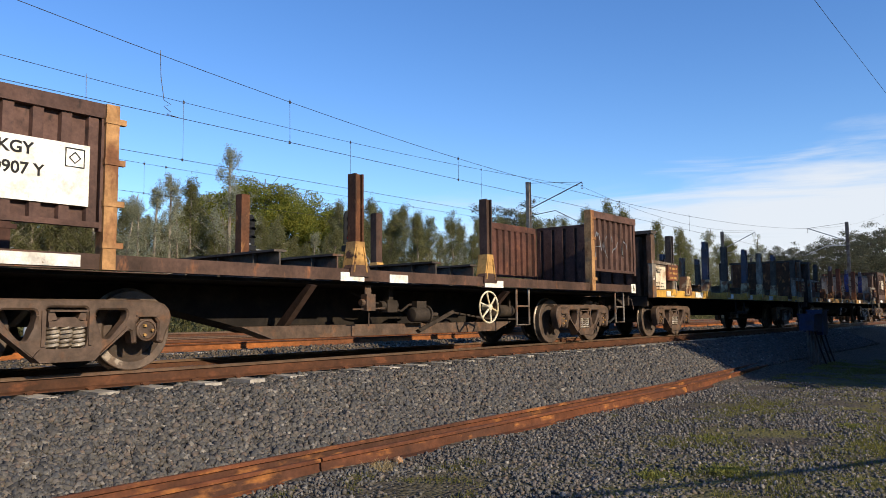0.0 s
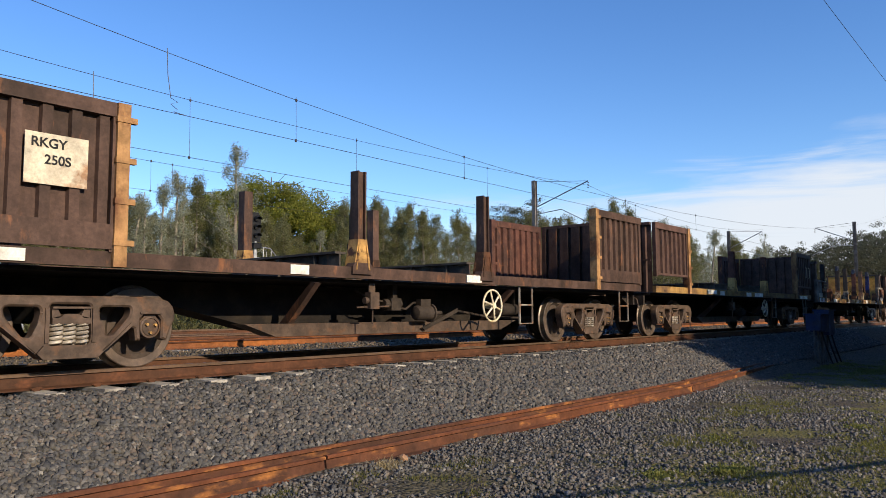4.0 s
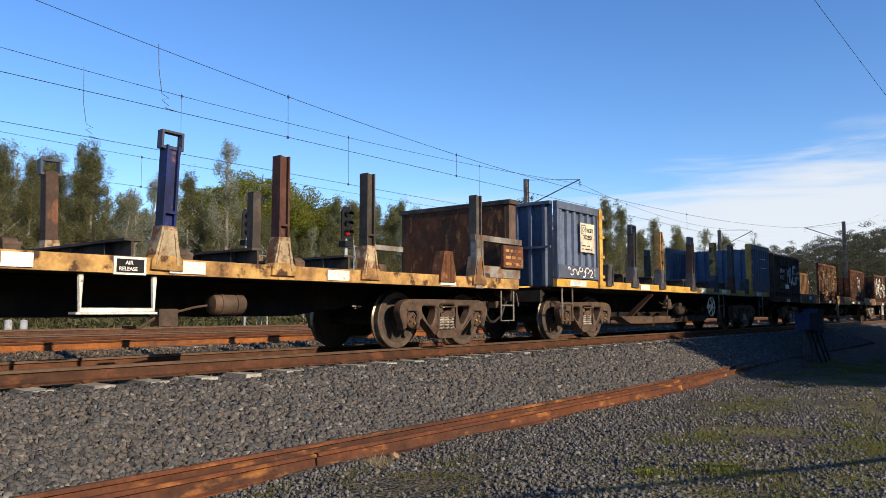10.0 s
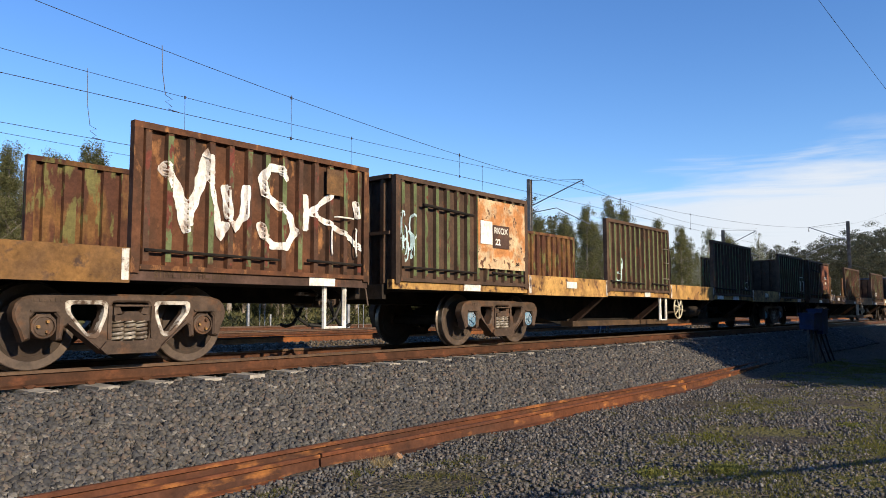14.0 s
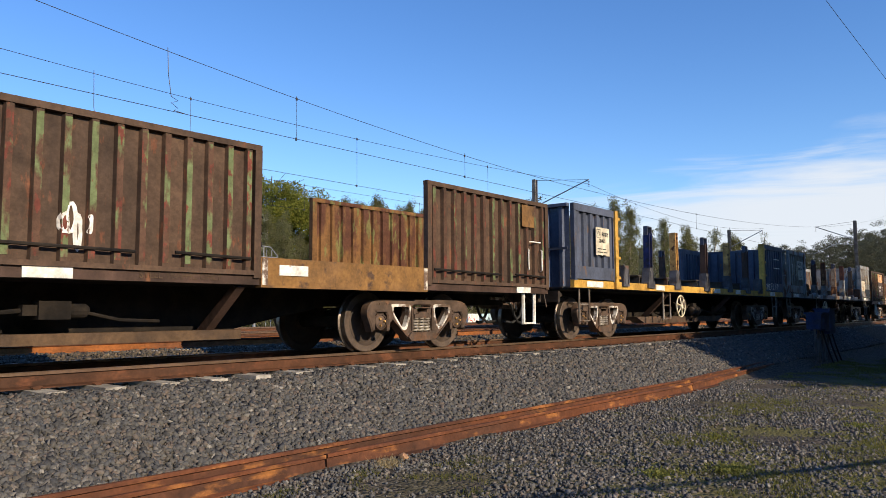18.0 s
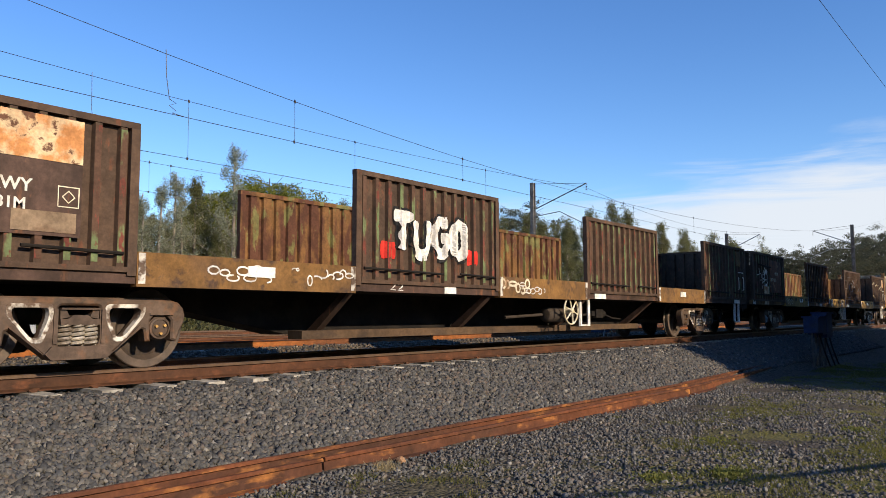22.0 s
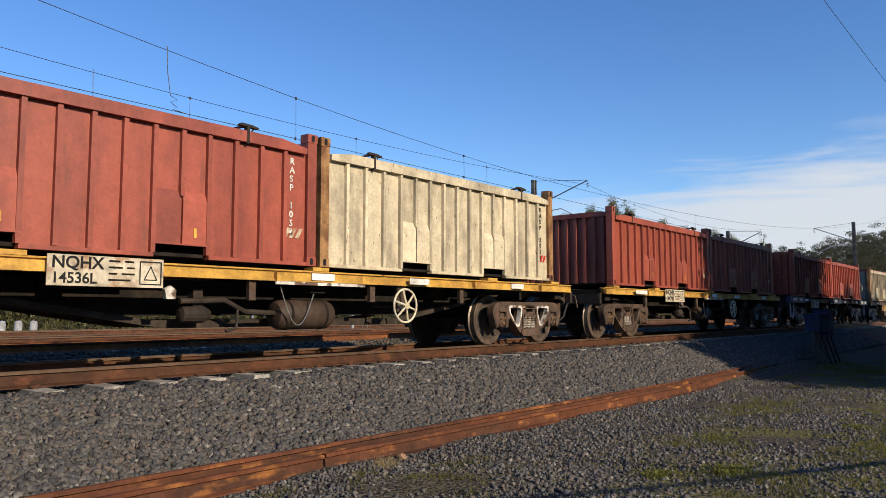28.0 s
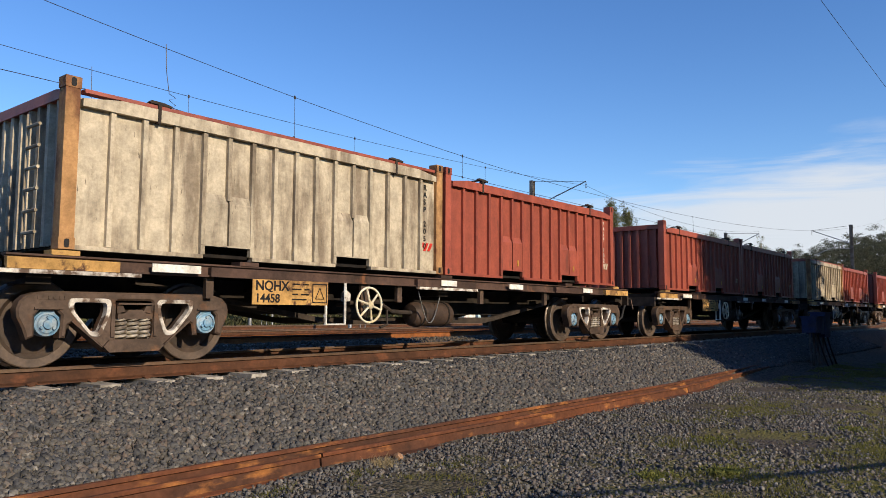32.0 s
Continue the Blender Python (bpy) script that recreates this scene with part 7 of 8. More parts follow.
def line_pair(y, contact, low, low_x, left, right, x0, x1, droppers, loops=()):
    """A carrying wire that hangs lowest at low_x, the contact wire below it and the droppers."""
    w = tagged(new("overhead_wires"), "thin dark overhead wires with droppers", "wires", "overhead wires")
    w.location = (0, y, 0)

    def zc(x):
        return low + (left if x < low_x else right) * (x - low_x) ** 2
    xs = [x0 + (x1 - x0) * i / 160 for i in range(161)]
    bm = bmesh.new()
    tube(bm, [(x, 0, zc(x)) for x in xs], 0.0075, 6)
    part("carrying_wire", bm, M["wire"], w)
    bm = bmesh.new()
    tube(bm, [(x, 0, contact) for x in xs[::8]], 0.0075, 6)
    part("contact_wire", bm, M["wire"], w)
    for x in droppers:
        bm = bmesh.new()
        tube(bm, [(x, 0, zc(x) + 0.08), (x + 0.02, 0, contact)], 0.006, 5)
        d = part("dropper", bm, M["wire"], w)
        for z in (zc(x), contact):
            bm = bmesh.new()
            box(bm, x - 0.02, x + 0.03, -0.014, 0.014, z - 0.045, z + 0.035)
            part("dropper_clamp", bm, M["wire"], d)
    for x in loops:
        bm = bmesh.new()
        tube(bm, [(x, 0, zc(x) + 0.1), (x + 0.03, 0, contact + 0.9), (x + 0.12, 0, contact + 0.35), (x + 0.3, 0, contact + 0.28), (x + 0.12, 0, contact + 0.2), (x + 0.3, 0, contact + 0.1), (x + 0.2, 0, contact + 0.03), (x + 0.55, 0, contact)], 0.009, 5)
        part("dropper", bm, M["wire"], w)


mast(36.9, 23.5, 8.4, 20.0, 8.0, "pale weathered steel overhead line mast with a cantilever arm", "palemast")
mast(68.6, 22.9, 8.0, 20.0, 7.75, "dark steel overhead line mast with a cantilever arm")
mast(69.3, 12.8, 8.08, 15.85, 7.8, "dark steel mast with an arm over the tracks")
mast(-8.0, 12.6, 9.2, 15.85, 8.9, "steel mast with an arm over the tracks")
mast(-6.0, 23.5, 8.4, 20.0, 7.9, "weathered steel mast with a cantilever arm")
line_pair(15.85, 5.34, 5.96, 28.0, 0.0022, 0.00107, -8.0, 110, (12.85, 20.35, 33.0, 42.0), (9.0,))
line_pair(20.0, 5.33, 7.08, 15.5, 0.0017, 0.00145, -6.0, 36.9, (12.15, 19.1, 27.4), (9.2,))
line_pair(20.0, 5.33, 7.0, 52.0, 0.0033, 0.0033, 36.9, 69.0, (43.0, 60.0), ())
mast(-20.0, 28.4, 8.1, 26.5, 7.7, "weathered steel mast with a cantilever arm")
mast(96.0, 28.6, 7.4, 26.5, 7.0, "dark steel mast with a cantilever arm")
line_pair(26.5, 5.33, 6.46, 18.0, 0.0009, 0.0001, -20, 96, (14.5, 15.4, 22.0, 30.0), ())


def power_line():
    w = tagged(new("power_line"), "single dark overhead power cable", "cable")
    bm = bmesh.new()
    tube(bm, [(-40 + i * 5, 2.85, 6.0 + 0.0016 * (i * 5 - 55) ** 2 * 0.3) for i in range(25)], 0.0045, 6)
    part("cable", bm, M["wire"], w)
    for x, top in ((-40, 7.4), (80, 8.0)):
        p = tagged(new("power_pole"), "tall weathered timber power pole", "pole", "power poles")
        p.location = (x, 2.85, -1.15)
        bm = bmesh.new()
        tube(bm, [(0, 0, 0), (0, 0, 4.5), (0.02, 0, top + 1.4)], 0.15, 12, 0.1)
        part("pole", bm, M["darkbark"], p, smooth=True)


power_line()

# ---- trees ----


def leaf_material(name, a, b):
    m = bpy.data.materials.new(name)
    m.use_nodes = True
    n, l = m.node_tree.nodes, m.node_tree.links
    bs = n["Principled BSDF"]
    bs.inputs["Roughness"].default_value = 0.75
    geo = n.new("ShaderNodeNewGeometry")
    mx = n.new("ShaderNodeMix")
    mx.data_type = "RGBA"
    l.new(geo.outputs["Random Per Island"], mx.inputs[0])
    mx.inputs[6].default_value, mx.inputs[7].default_value = (*a, 1), (*b, 1)
    l.new(mx.outputs[2], bs.inputs["Base Color"])
    tr = n.new("ShaderNodeBsdfTranslucent")
    l.new(mx.outputs[2], tr.inputs[0])
    ms = n.new("ShaderNodeMixShader")
    ms.inputs[0].default_value = 0.55
    bs.inputs["Specular IOR Level"].default_value = 0.2
    l.new(bs.outputs[0], ms.inputs[1])
    l.new(tr.outputs[0], ms.inputs[2])
    l.new(ms.outputs[0], n["Material Output"].inputs[0])
    return m


LEAF = {
    "feather": leaf_material("grey_green_needles", (0.135, 0.14, 0.058), (0.215, 0.205, 0.095)),
    "pale": leaf_material("pale_needles", (0.19, 0.205, 0.13), (0.4, 0.4, 0.28)),
    "broad": leaf_material("yellow_green_leaves", (0.11, 0.13, 0.02), (0.29, 0.285, 0.05)),
    "gum": leaf_material("gum_leaves", (0.045, 0.05, 0.032), (0.13, 0.13, 0.085)),
    "scrub": leaf_material("dull_scrub_leaves", (0.04, 0.042, 0.02), (0.12, 0.11, 0.055)),
    "rank": leaf_material("rank_grass_blades", (0.07, 0.075, 0.022), (0.17, 0.15, 0.06)),
    "grass": leaf_material("grass_blades", (0.095, 0.106, 0.028), (0.24, 0.225, 0.07)),
}


def quads(rng, centres, sizes, droop=0.0, aspect=2.5):
    """Small leaves at the given places, turned at random, some hanging."""
    n = len(centres)
    d = rng.normal(size=(n, 3))
    d[:, 2] = d[:, 2] * (1 - droop) - droop * 1.2
    d /= np.linalg.norm(d, axis=1)[:, None]
    e = np.cross(d, rng.normal(size=(n, 3)))
    e /= np.linalg.norm(e, axis=1)[:, None] + 1e-9
    a, b = d * sizes[:, None], e * (sizes / aspect)[:, None]
    v = np.stack([centres - a * 0.5 - b * 0.3, centres - a * 0.1 + b * 0.5, centres + a * 0.6, centres + a * 0.0 - b * 0.55], 1).reshape(-1, 3)
    return v, np.arange(n * 4).reshape(-1, 4)


def tree_meshes(kind, seed, height):
    """Trunk with limbs, and a crown of leaf clumps along the limbs."""
    rng = np.random.default_rng(seed)
    bm = bmesh.new()
    lean = rng.normal(size=2) * 0.03 * height
    trunk = [(lean[0] * u ** 2, lean[1] * u ** 2, height * u * 0.97) for u in np.linspace(0, 1, 7)]
    tube(bm, trunk, 0.018 * height, 8, 0.003 * height)
    centres, sizes = [], []
    limbs = {"feather": 78, "pale": 44, "broad": 60, "gum": 70, "dense": 60}[kind]
    for i in range(limbs):
        u = rng.uniform(0.14, 0.98) if kind == "feather" else rng.uniform(0.3, 0.98) if kind == "pale" else rng.uniform(0.25, 0.95)
        base = Vector((lean[0] * u * u, lean[1] * u * u, height * u * 0.97))
        az = rng.uniform(0, 2 * math.pi)
        if kind in ("feather", "pale"):
            reach = height * (0.018 + 0.265 * (1 - u) ** 1.1 * min(1.0, u / 0.22)) * rng.uniform(0.2, 1.4)
            rise = reach * rng.uniform(0.6, 1.4) if u < 0.6 else height * rng.uniform(0.03, 0.09)
        elif kind in ("broad", "dense"):
            reach = height * 0.4 * math.sqrt(max(0.06, 1 - ((u - 0.5) / 0.56) ** 2)) * rng.uniform(0.7, 1.05)
            rise = reach * rng.uniform(0.0, 0.4)
        else:
            reach = height * 0.34 * rng.uniform(0.3, 1.1) * (1.0 if u > 0.5 else 0.6)
            rise = reach * rng.uniform(0.0, 0.45)
        tip = base + Vector((math.cos(az) * reach, math.sin(az) * reach, rise))
        mid = (base + tip) / 2 + Vector((0, 0, reach * 0.08))
        tube(bm, [base, mid, tip], (0.002 if kind in ("feather", "pale") else 0.006) * height * (1.1 - u * 0.8), 5, 0.001 * height)
        k = {"feather": 270, "pale": 190, "broad": 560, "gum": 330, "dense": 300}[kind]
        w = rng.uniform(0.25, 1.08, k) ** 0.8
        line = np.array(base)[None] * (1 - w)[:, None] + np.array(tip)[None] * w[:, None]
        spread = {"feather": 0.022, "pale": 0.018, "broad": 0.048, "gum": 0.05, "dense": 0.075}[kind] * height
        # leaves gather in sprays along the limb
        tufts = rng.normal(size=(6, 3)) * spread * (1.3 if kind == "gum" else 0.9)
        pt = line + tufts[np.clip((w * 6).astype(int), 0, 5)] + rng.normal(size=(k, 3)) * spread * 0.55 * np.array([1, 1, 0.5 if kind == "gum" else 1.35 if kind in ("feather", "pale") else 0.8])
        centres.append(pt)
        sizes.append(rng.uniform(0.5, 1.2, k) * {"feather": 0.165, "pale": 0.15, "broad": 0.15, "gum": 0.2, "dense": 0.36}[kind] * height / 10)
    if kind == "broad":
        # a close, domed canopy of leafy clumps
        centres, sizes = [], []
        for i in range(150):
            d = rng.normal(size=3)
            d /= np.linalg.norm(d)
            d[2] = abs(d[2]) * (1 if i % 5 else -0.4)
            c = np.array([0, 0, 0.52 * height]) + d * np.array([0.46, 0.46, 0.42]) * height * rng.uniform(0.72, 1.0)
            q = rng.normal(size=(420, 3))
            q /= np.linalg.norm(q, axis=1)[:, None]
            centres.append(c + q * np.array([1, 1, 0.75]) * height * rng.uniform(0.06, 0.1) * rng.uniform(0.55, 1.05, 420)[:, None])
            sizes.append(rng.uniform(0.6, 1.2, 420) * 0.013 * height)
    v, f = quads(rng, np.concatenate(centres), np.concatenate(sizes), {"feather": 0.25, "pale": 0.3, "broad": 0.1, "gum": 0.45, "dense": 0.1}[kind], {"feather": 5.0, "pale": 5.0, "broad": 1.6, "gum": 2.4, "dense": 1.5}[kind])
    crown = cloud_mesh("crown", v, f, [LEAF["broad" if kind == "dense" else kind]])
    return mesh_of("trunk", bm, M["bark" if kind in ("pale", "feather") else "darkbark"], True), crown


def plant(kind, seed, x, y, height, turn=0.0, label="", group=""):
    key = (kind, seed)
    trunk, crown = once(("tree",) + key, lambda: tree_meshes(kind, seed, 10.0))
    t = tagged(new("tree"), label or {"feather": "tall feathery grey-green casuarina tree", "pale": "thin pale half-bare casuarina tree", "broad": "rounded leafy tree with sunlit yellow-green leaves", "dense": "dense leafy tree", "gum": "spreading gum tree with dull green leaves"}[kind], "tree", group or "trees beyond the tracks")
    t.location, t.rotation_euler, t.scale = (x, y, ground_z(y) - 0.1), (0, 0, turn), (height / 10,) * 3
    put("trunk", trunk, t)
    put("crown", crown, t)
    return t


def woods():
    """Casuarinas in an uneven line beyond the tracks; each row: bearing x/y, rise of the top per metre of distance."""
    rnd = random.Random(5)
    tall = [(0.33, 0.2), (0.368, 0.212), (0.397, 0.194), (0.421, 0.209), (0.445, 0.2), (0.468, 0.23), (0.475, 0.216)]
    tall += [(0.494, 0.158), (0.517, 0.188), (0.54, 0.168), (0.564, 0.196), (0.589, 0.212), (0.605, 0.182), (0.622, 0.206), (0.645, 0.15), (0.67, 0.135), (0.693, 0.272), (0.72, 0.14), (0.76, 0.125), (0.8, 0.14), (0.85, 0.13), (0.9, 0.165), (0.97, 0.2), (1.05, 0.2), (1.15, 0.21), (1.27, 0.22)]
    tall += [(1.443, 0.229), (1.62, 0.235), (1.735, 0.262), (1.862, 0.29), (2.002, 0.333), (2.094, 0.312), (2.35, 0.3), (2.55, 0.3), (2.776, 0.33), (3.454, 0.345)]
    for a, b in tall:
        y = rnd.uniform(36.5, 41)
        thin = 0.48 < a < 0.61 or a in (0.693, 2.776, 3.454)
        plant("pale" if thin else "feather", rnd.randrange(4), a * y, y, b * y + 1.0, rnd.uniform(0, 6))
    a = 0.28
    while a < 3.5:
        y = rnd.uniform(41, 52)
        low = 0.18 if a < 0.47 else 0.145 if a < 0.6 else 0.15 if a < 0.92 else 0.175 + 0.03 * a
        plant("feather" if rnd.random() < 0.8 else "pale", rnd.randrange(4), a * y, y, low * rnd.uniform(0.8, 1.12) * y + 1.0, rnd.uniform(0, 6))
        a += (0.011 if a < 0.6 else 0.014) * (1 + a * a) ** 0.75 * rnd.uniform(0.7, 1.3)
    for a, b, y in ((0.755, 0.238, 55), (0.85, 0.205, 53), (0.675, 0.2, 57), (0.94, 0.185, 53)):
        plant("broad", int(a * 10) % 3, a * y, y, b * y + 1.0, a * 7)
    plant("gum", 0, 1.529 * 58, 58, 0.254 * 58 + 1, 1.5)
    for a, y, h in ((3.62, 40, 12.5), (3.95, 36, 10.9), (4.3, 34, 12.5), (4.7, 36, 14.5), (5.13, 34, 15.5), (5.66, 33, 17), (6.2, 33, 20), (6.75, 33, 22.5), (5.4, 42, 17), (4.1, 44, 14)):
        plant("gum", int(a * 10) % 2, a * y, y, h, a * 3, group="gum trees in the distance")


woods()


def shade_trees():
    """Trees beside the track, past the edge of view, that shade it; added sky-blockers."""
    rnd = random.Random(11)
    slant = math.cos(radians(SUN_AZ)) / math.sin(radians(SUN_AZ))
    for kind, x, y, h in (("dense", 28.2, -3.6, 12), ("dense", 26.0, -2.0, 10), ("dense", 30.2, -2.2, 10.5), ("dense", 28.2, -8.5, 15), ("feather", 21.9, -3, 10), ("feather", 23.6, -4.5, 11), ("feather", 22.7, -2.2, 8.5), ("feather", 33.2, -3.5, 10), ("feather", 24.5, -3.4, 10)):
        plant(kind, rnd.randrange(2), x - slant * (7.6 - y), y, h, rnd.uniform(0, 6), "leafy tree beside the line", "trees beside the line")
    for i in range(13):
        plant("dense", i % 2, 19.6 - slant * 8.0 + i * 1.9, -0.9 + 0.3 * (i % 2), 4.4 + 0.4 * (i % 3), i * 1.3, "dense shrub out of view that shades the line", "shrubs beside the line")
    # Unseen nearer row, added to block sky light from the ballast slope.
    for i in range(12):
        plant("dense", i % 2, 25.0 - slant * 6.0 + i * 1.9, 0.9 + 0.1 * i, 4.3 + 0.3 * (i % 3), i * 1.7, "dense shrub out of view that shades the line", "shrubs beside the line")
    # Belt added out of sight behind the view to cut sky light in shade.
    for i in range(34):
        plant("dense", i % 2, -72 + i * 4.4 + rnd.uniform(-1, 1), -40 - rnd.uniform(0, 7), rnd.uniform(8.0, 10.0), i * 0.9, "unseen dense tree added behind the view to block sky light", "tree belt across the field")
    for i in range(12):
        plant("dense", i % 2, -46 - rnd.uniform(0, 6), -36 + i * 4.4, rnd.uniform(8.0, 10.0), i * 0.7, "unseen dense tree added behind the view to block sky light", "tree belt across the field")
    # Unseen stand-in for whatever casts the slanting shadow on the gravel.
    t = tagged(new("leaning_shadow_tree"), "thin bare leaning tree out of view, added to cast a slanting shadow", "tree")
    bm = bmesh.new()
    tube(bm, [(12.80, -0.65, -1.1), (8.72, -3.2, 1.2), (4.61, -5.9, 3.4)], 0.06, 8, 0.025)
    part("trunk", bm, M["darkbark"], t, smooth=True)
    for p0, p1 in (((7.2, -4.2, 2.0), (6.08, -4.1, 3.3)), ((5.7, -5.2, 2.8), (3.6, -5.6, 3.6))):
        bm = bmesh.new()
        tube(bm, [p0, p1], 0.04, 6, 0.015)
        part("branch", bm, M["darkbark"], t)


shade_trees()


def undergrowth():
    """Rank grass and scrub under the trees and along the fence."""
    rng = np.random.default_rng(8)
    n = 95000
    y = 29.5 + rng.random(n) ** 1.6 * 14
    x = (0.28 + rng.random(n) ** 1.4 * 3.6) * y
    h = np.clip(np.array([0.55 + 0.9 * noise.noise((a * 0.12, b * 0.2, 2)) for a, b in zip(x, y)]), 0.12, 1.4) * np.clip((y - 29) / 4, 0.25, 2.2)
    z = np.array([ground_z(b) for b in y]) + rng.random(n) * h
    v, f = quads(rng, np.stack([x, y, z], 1), rng.uniform(0.25, 0.6, n), -0.35, 4.0)
    m = 52000
    y2 = rng.uniform(42, 52, m)
    x2 = (0.2 + rng.random(m) ** 1.3 * 3.9) * y2
    top = np.clip(np.array([(2.6 if a < 0.6 * b else 4.4) + 2.0 * noise.noise((a * 0.15, b * 0.2, 7)) for a, b in zip(x2, y2)]), 0.8, 6.5)
    z2 = np.array([ground_z(b) for b in y2]) + rng.random(m) * top
    v2, f2 = quads(rng, np.stack([x2, y2, z2], 1), rng.uniform(0.4, 0.8, m), -0.2, 2.6)
    f = np.concatenate([f, f2 + len(v)])
    v = np.concatenate([v, v2])
    n += m
    tagged(put("undergrowth", cloud_mesh("undergrowth", v, f, [LEAF["scrub"], LEAF["feather"], LEAF["rank"]], rng.integers(0, 3, n))), "rank green grass and scrub under the trees", "scrub", kind="stuff")


undergrowth()


# ---- ballast stones and grass ----
def stone_material(name="ballast_stone", gain=0.93, tint=(1.0, 1.0, 1.0)):
    m = bpy.data.materials.new(name)
    m.use_nodes = True
    n, l = m.node_tree.nodes, m.node_tree.links
    b = n["Principled BSDF"]
    b.inputs["Roughness"].default_value = 0.8
    b.inputs["Specular IOR Level"].default_value = 0.25
    geo = n.new("ShaderNodeNewGeometry")
    r = n.new("ShaderNodeValToRGB")
    r.color_ramp.interpolation = "LINEAR"
    e = r.color_ramp.elements
    e[0].position, e[0].color = 0.0, (0.035, 0.034, 0.033, 1)
    e[1].position, e[1].color = 1.0, (0.27, 0.25, 0.22, 1)
    for p, c in ((0.2, (0.08, 0.081, 0.083, 1)), (0.38, (0.092, 0.082, 0.068, 1)), (0.55, (0.07, 0.069, 0.068, 1)), (0.72, (0.11, 0.105, 0.097, 1)), (0.86, (0.12, 0.092, 0.074, 1)), (0.95, (0.15, 0.14, 0.122, 1)), (0.992, (0.2, 0.185, 0.165, 1))):
        k = e.new(p)
        k.color = c
    l.new(geo.outputs["Random Per Island"], r.inputs[0])
    t = n.new("ShaderNodeTexNoise")
    t.inputs["Scale"].default_value, t.inputs["Detail"].default_value = 60.0, 4.0
    l.new(geo.outputs["Position"], t.inputs["Vector"])
    mr = n.new("ShaderNodeMapRange")
    mr.inputs[3].default_value, mr.inputs[4].default_value = 0.6 * gain, 1.4 * gain
    l.new(t.outputs["Fac"], mr.inputs[0])
    mx = n.new("ShaderNodeMix")
    mx.data_type, mx.blend_type = "RGBA", "MULTIPLY"
    mx.inputs[0].default_value = 1.0
    l.new(r.outputs[0], mx.inputs[6])
    l.new(mr.outputs[0], mx.inputs[7])
    tn = n.new("ShaderNodeMix")
    tn.data_type, tn.blend_type = "RGBA", "MULTIPLY"
    tn.inputs[0].default_value = 1.0
    l.new(mx.outputs[2], tn.inputs[6])
    tn.inputs[7].default_value = (*tint, 1)
    l.new(tn.outputs[2], b.inputs["Base Color"])
    return m


def stones(name, label, rng, x, y, size, material):
    """Angular stones: broken, squashed and turned blocks."""
    bm = bmesh.new()
    bmesh.ops.create_cube(bm, size=1.5)
    bmesh.ops.triangulate(bm, faces=bm.faces[:])
    base = np.array([v.co[:] for v in bm.verts])
    tri = np.array([[v.index for v in f.verts] for f in bm.faces])
    bm.free()
    n = len(x)
    z = np.array([ground_z(b) for b in y]) + 0.035 * np.array([noise.noise((a * 0.8, b * 0.8, 0)) for a, b in zip(x, y)])
    v = base[None] * rng.uniform(0.45, 1.25, (n, 8, 3))
    q = rng.normal(size=(n, 4))
    q /= np.linalg.norm(q, axis=1)[:, None]
    w, i, j, k = q.T
    rot = np.stack([1 - 2 * (j * j + k * k), 2 * (i * j - k * w), 2 * (i * k + j * w), 2 * (i * j + k * w), 1 - 2 * (i * i + k * k), 2 * (j * k - i * w), 2 * (i * k - j * w), 2 * (j * k + i * w), 1 - 2 * (i * i + j * j)], 1).reshape(n, 3, 3)
    v = v * (size[:, None] * rng.uniform(0.4, 1.2, (n, 3)))[:, None, :]
    v = np.einsum("nab,nvb->nva", rot, v)
    v += np.stack([x, y, z + size * 0.25], 1)[:, None, :]
    f = (tri[None] + (np.arange(n) * 8)[:, None, None]).reshape(-1, 3)
    tagged(put(name, cloud_mesh(name, v.reshape(-1, 3), f, [material])), label, "ballast", kind="stuff")


def ballast():
    rng = np.random.default_rng(3)
    st = stone_material()
    n = 76000
    x = 1.2 + rng.random(n) ** 1.5 * 36
    y = rng.uniform(5.9, 8.03, n)
    keep = (y < 7.78) | (np.abs((x - 3.24) / SLEEPER - np.round((x - 3.24) / SLEEPER)) > 0.26)
    x, y = x[keep], y[keep]
    n = len(x)
    stones("ballast_shoulder", "angular grey ballast stones sloping from the track", rng, x, y, rng.uniform(0.017, 0.045, n) * (1 + x * 0.012), st)
    n = 9000
    x = 2.0 + rng.random(n) ** 1.4 * 30
    y = rng.uniform(8.24, 10.6, n)
    keep = (np.abs(y - YC + 0.7535) > 0.11) & (np.abs(y - YC - 0.7535) > 0.11)
    keep &= np.abs((x - 3.24) / SLEEPER - np.round((x - 3.24) / SLEEPER)) > 0.26
    stones("ballast_bed", "angular grey ballast stones between the rails", rng, x[keep], y[keep], rng.uniform(0.02, 0.043, keep.sum()), st)
    n = 17000
    x = 3.0 + rng.random(n) ** 1.3 * 40
    y = rng.uniform(10.4, 15.0, n)
    # Brownish stone; the tint also offsets blue sky light in the colour.
    stones("ballast_between", "brown-tinted ballast stones between the tracks", rng, x, y, rng.uniform(0.022, 0.05, n) * (1 + x * 0.01), stone_material("brown_tinted_ballast_stone", 0.95, (1.0, 0.86, 0.68)))
    n = 42000
    x = 1.0 + rng.random(n) ** 1.3 * 17
    y = 5.75 - rng.random(n) ** 1.15 * 5.2
    bare = np.array([noise.noise((a * 0.55, b * 0.55, 9)) for a, b in zip(x, y)])
    keep = (bare + rng.normal(size=n) * 0.12 < 0.28) | (y > 5.0)
    keep &= np.abs(y - 5.62) > 0.1
    stones("gravel", "fine dark gravel on the ground", rng, x[keep], y[keep], rng.uniform(0.009, 0.031, keep.sum()), stone_material("gravel_stone", 1.1, (0.98, 0.99, 1.0)))


ballast()


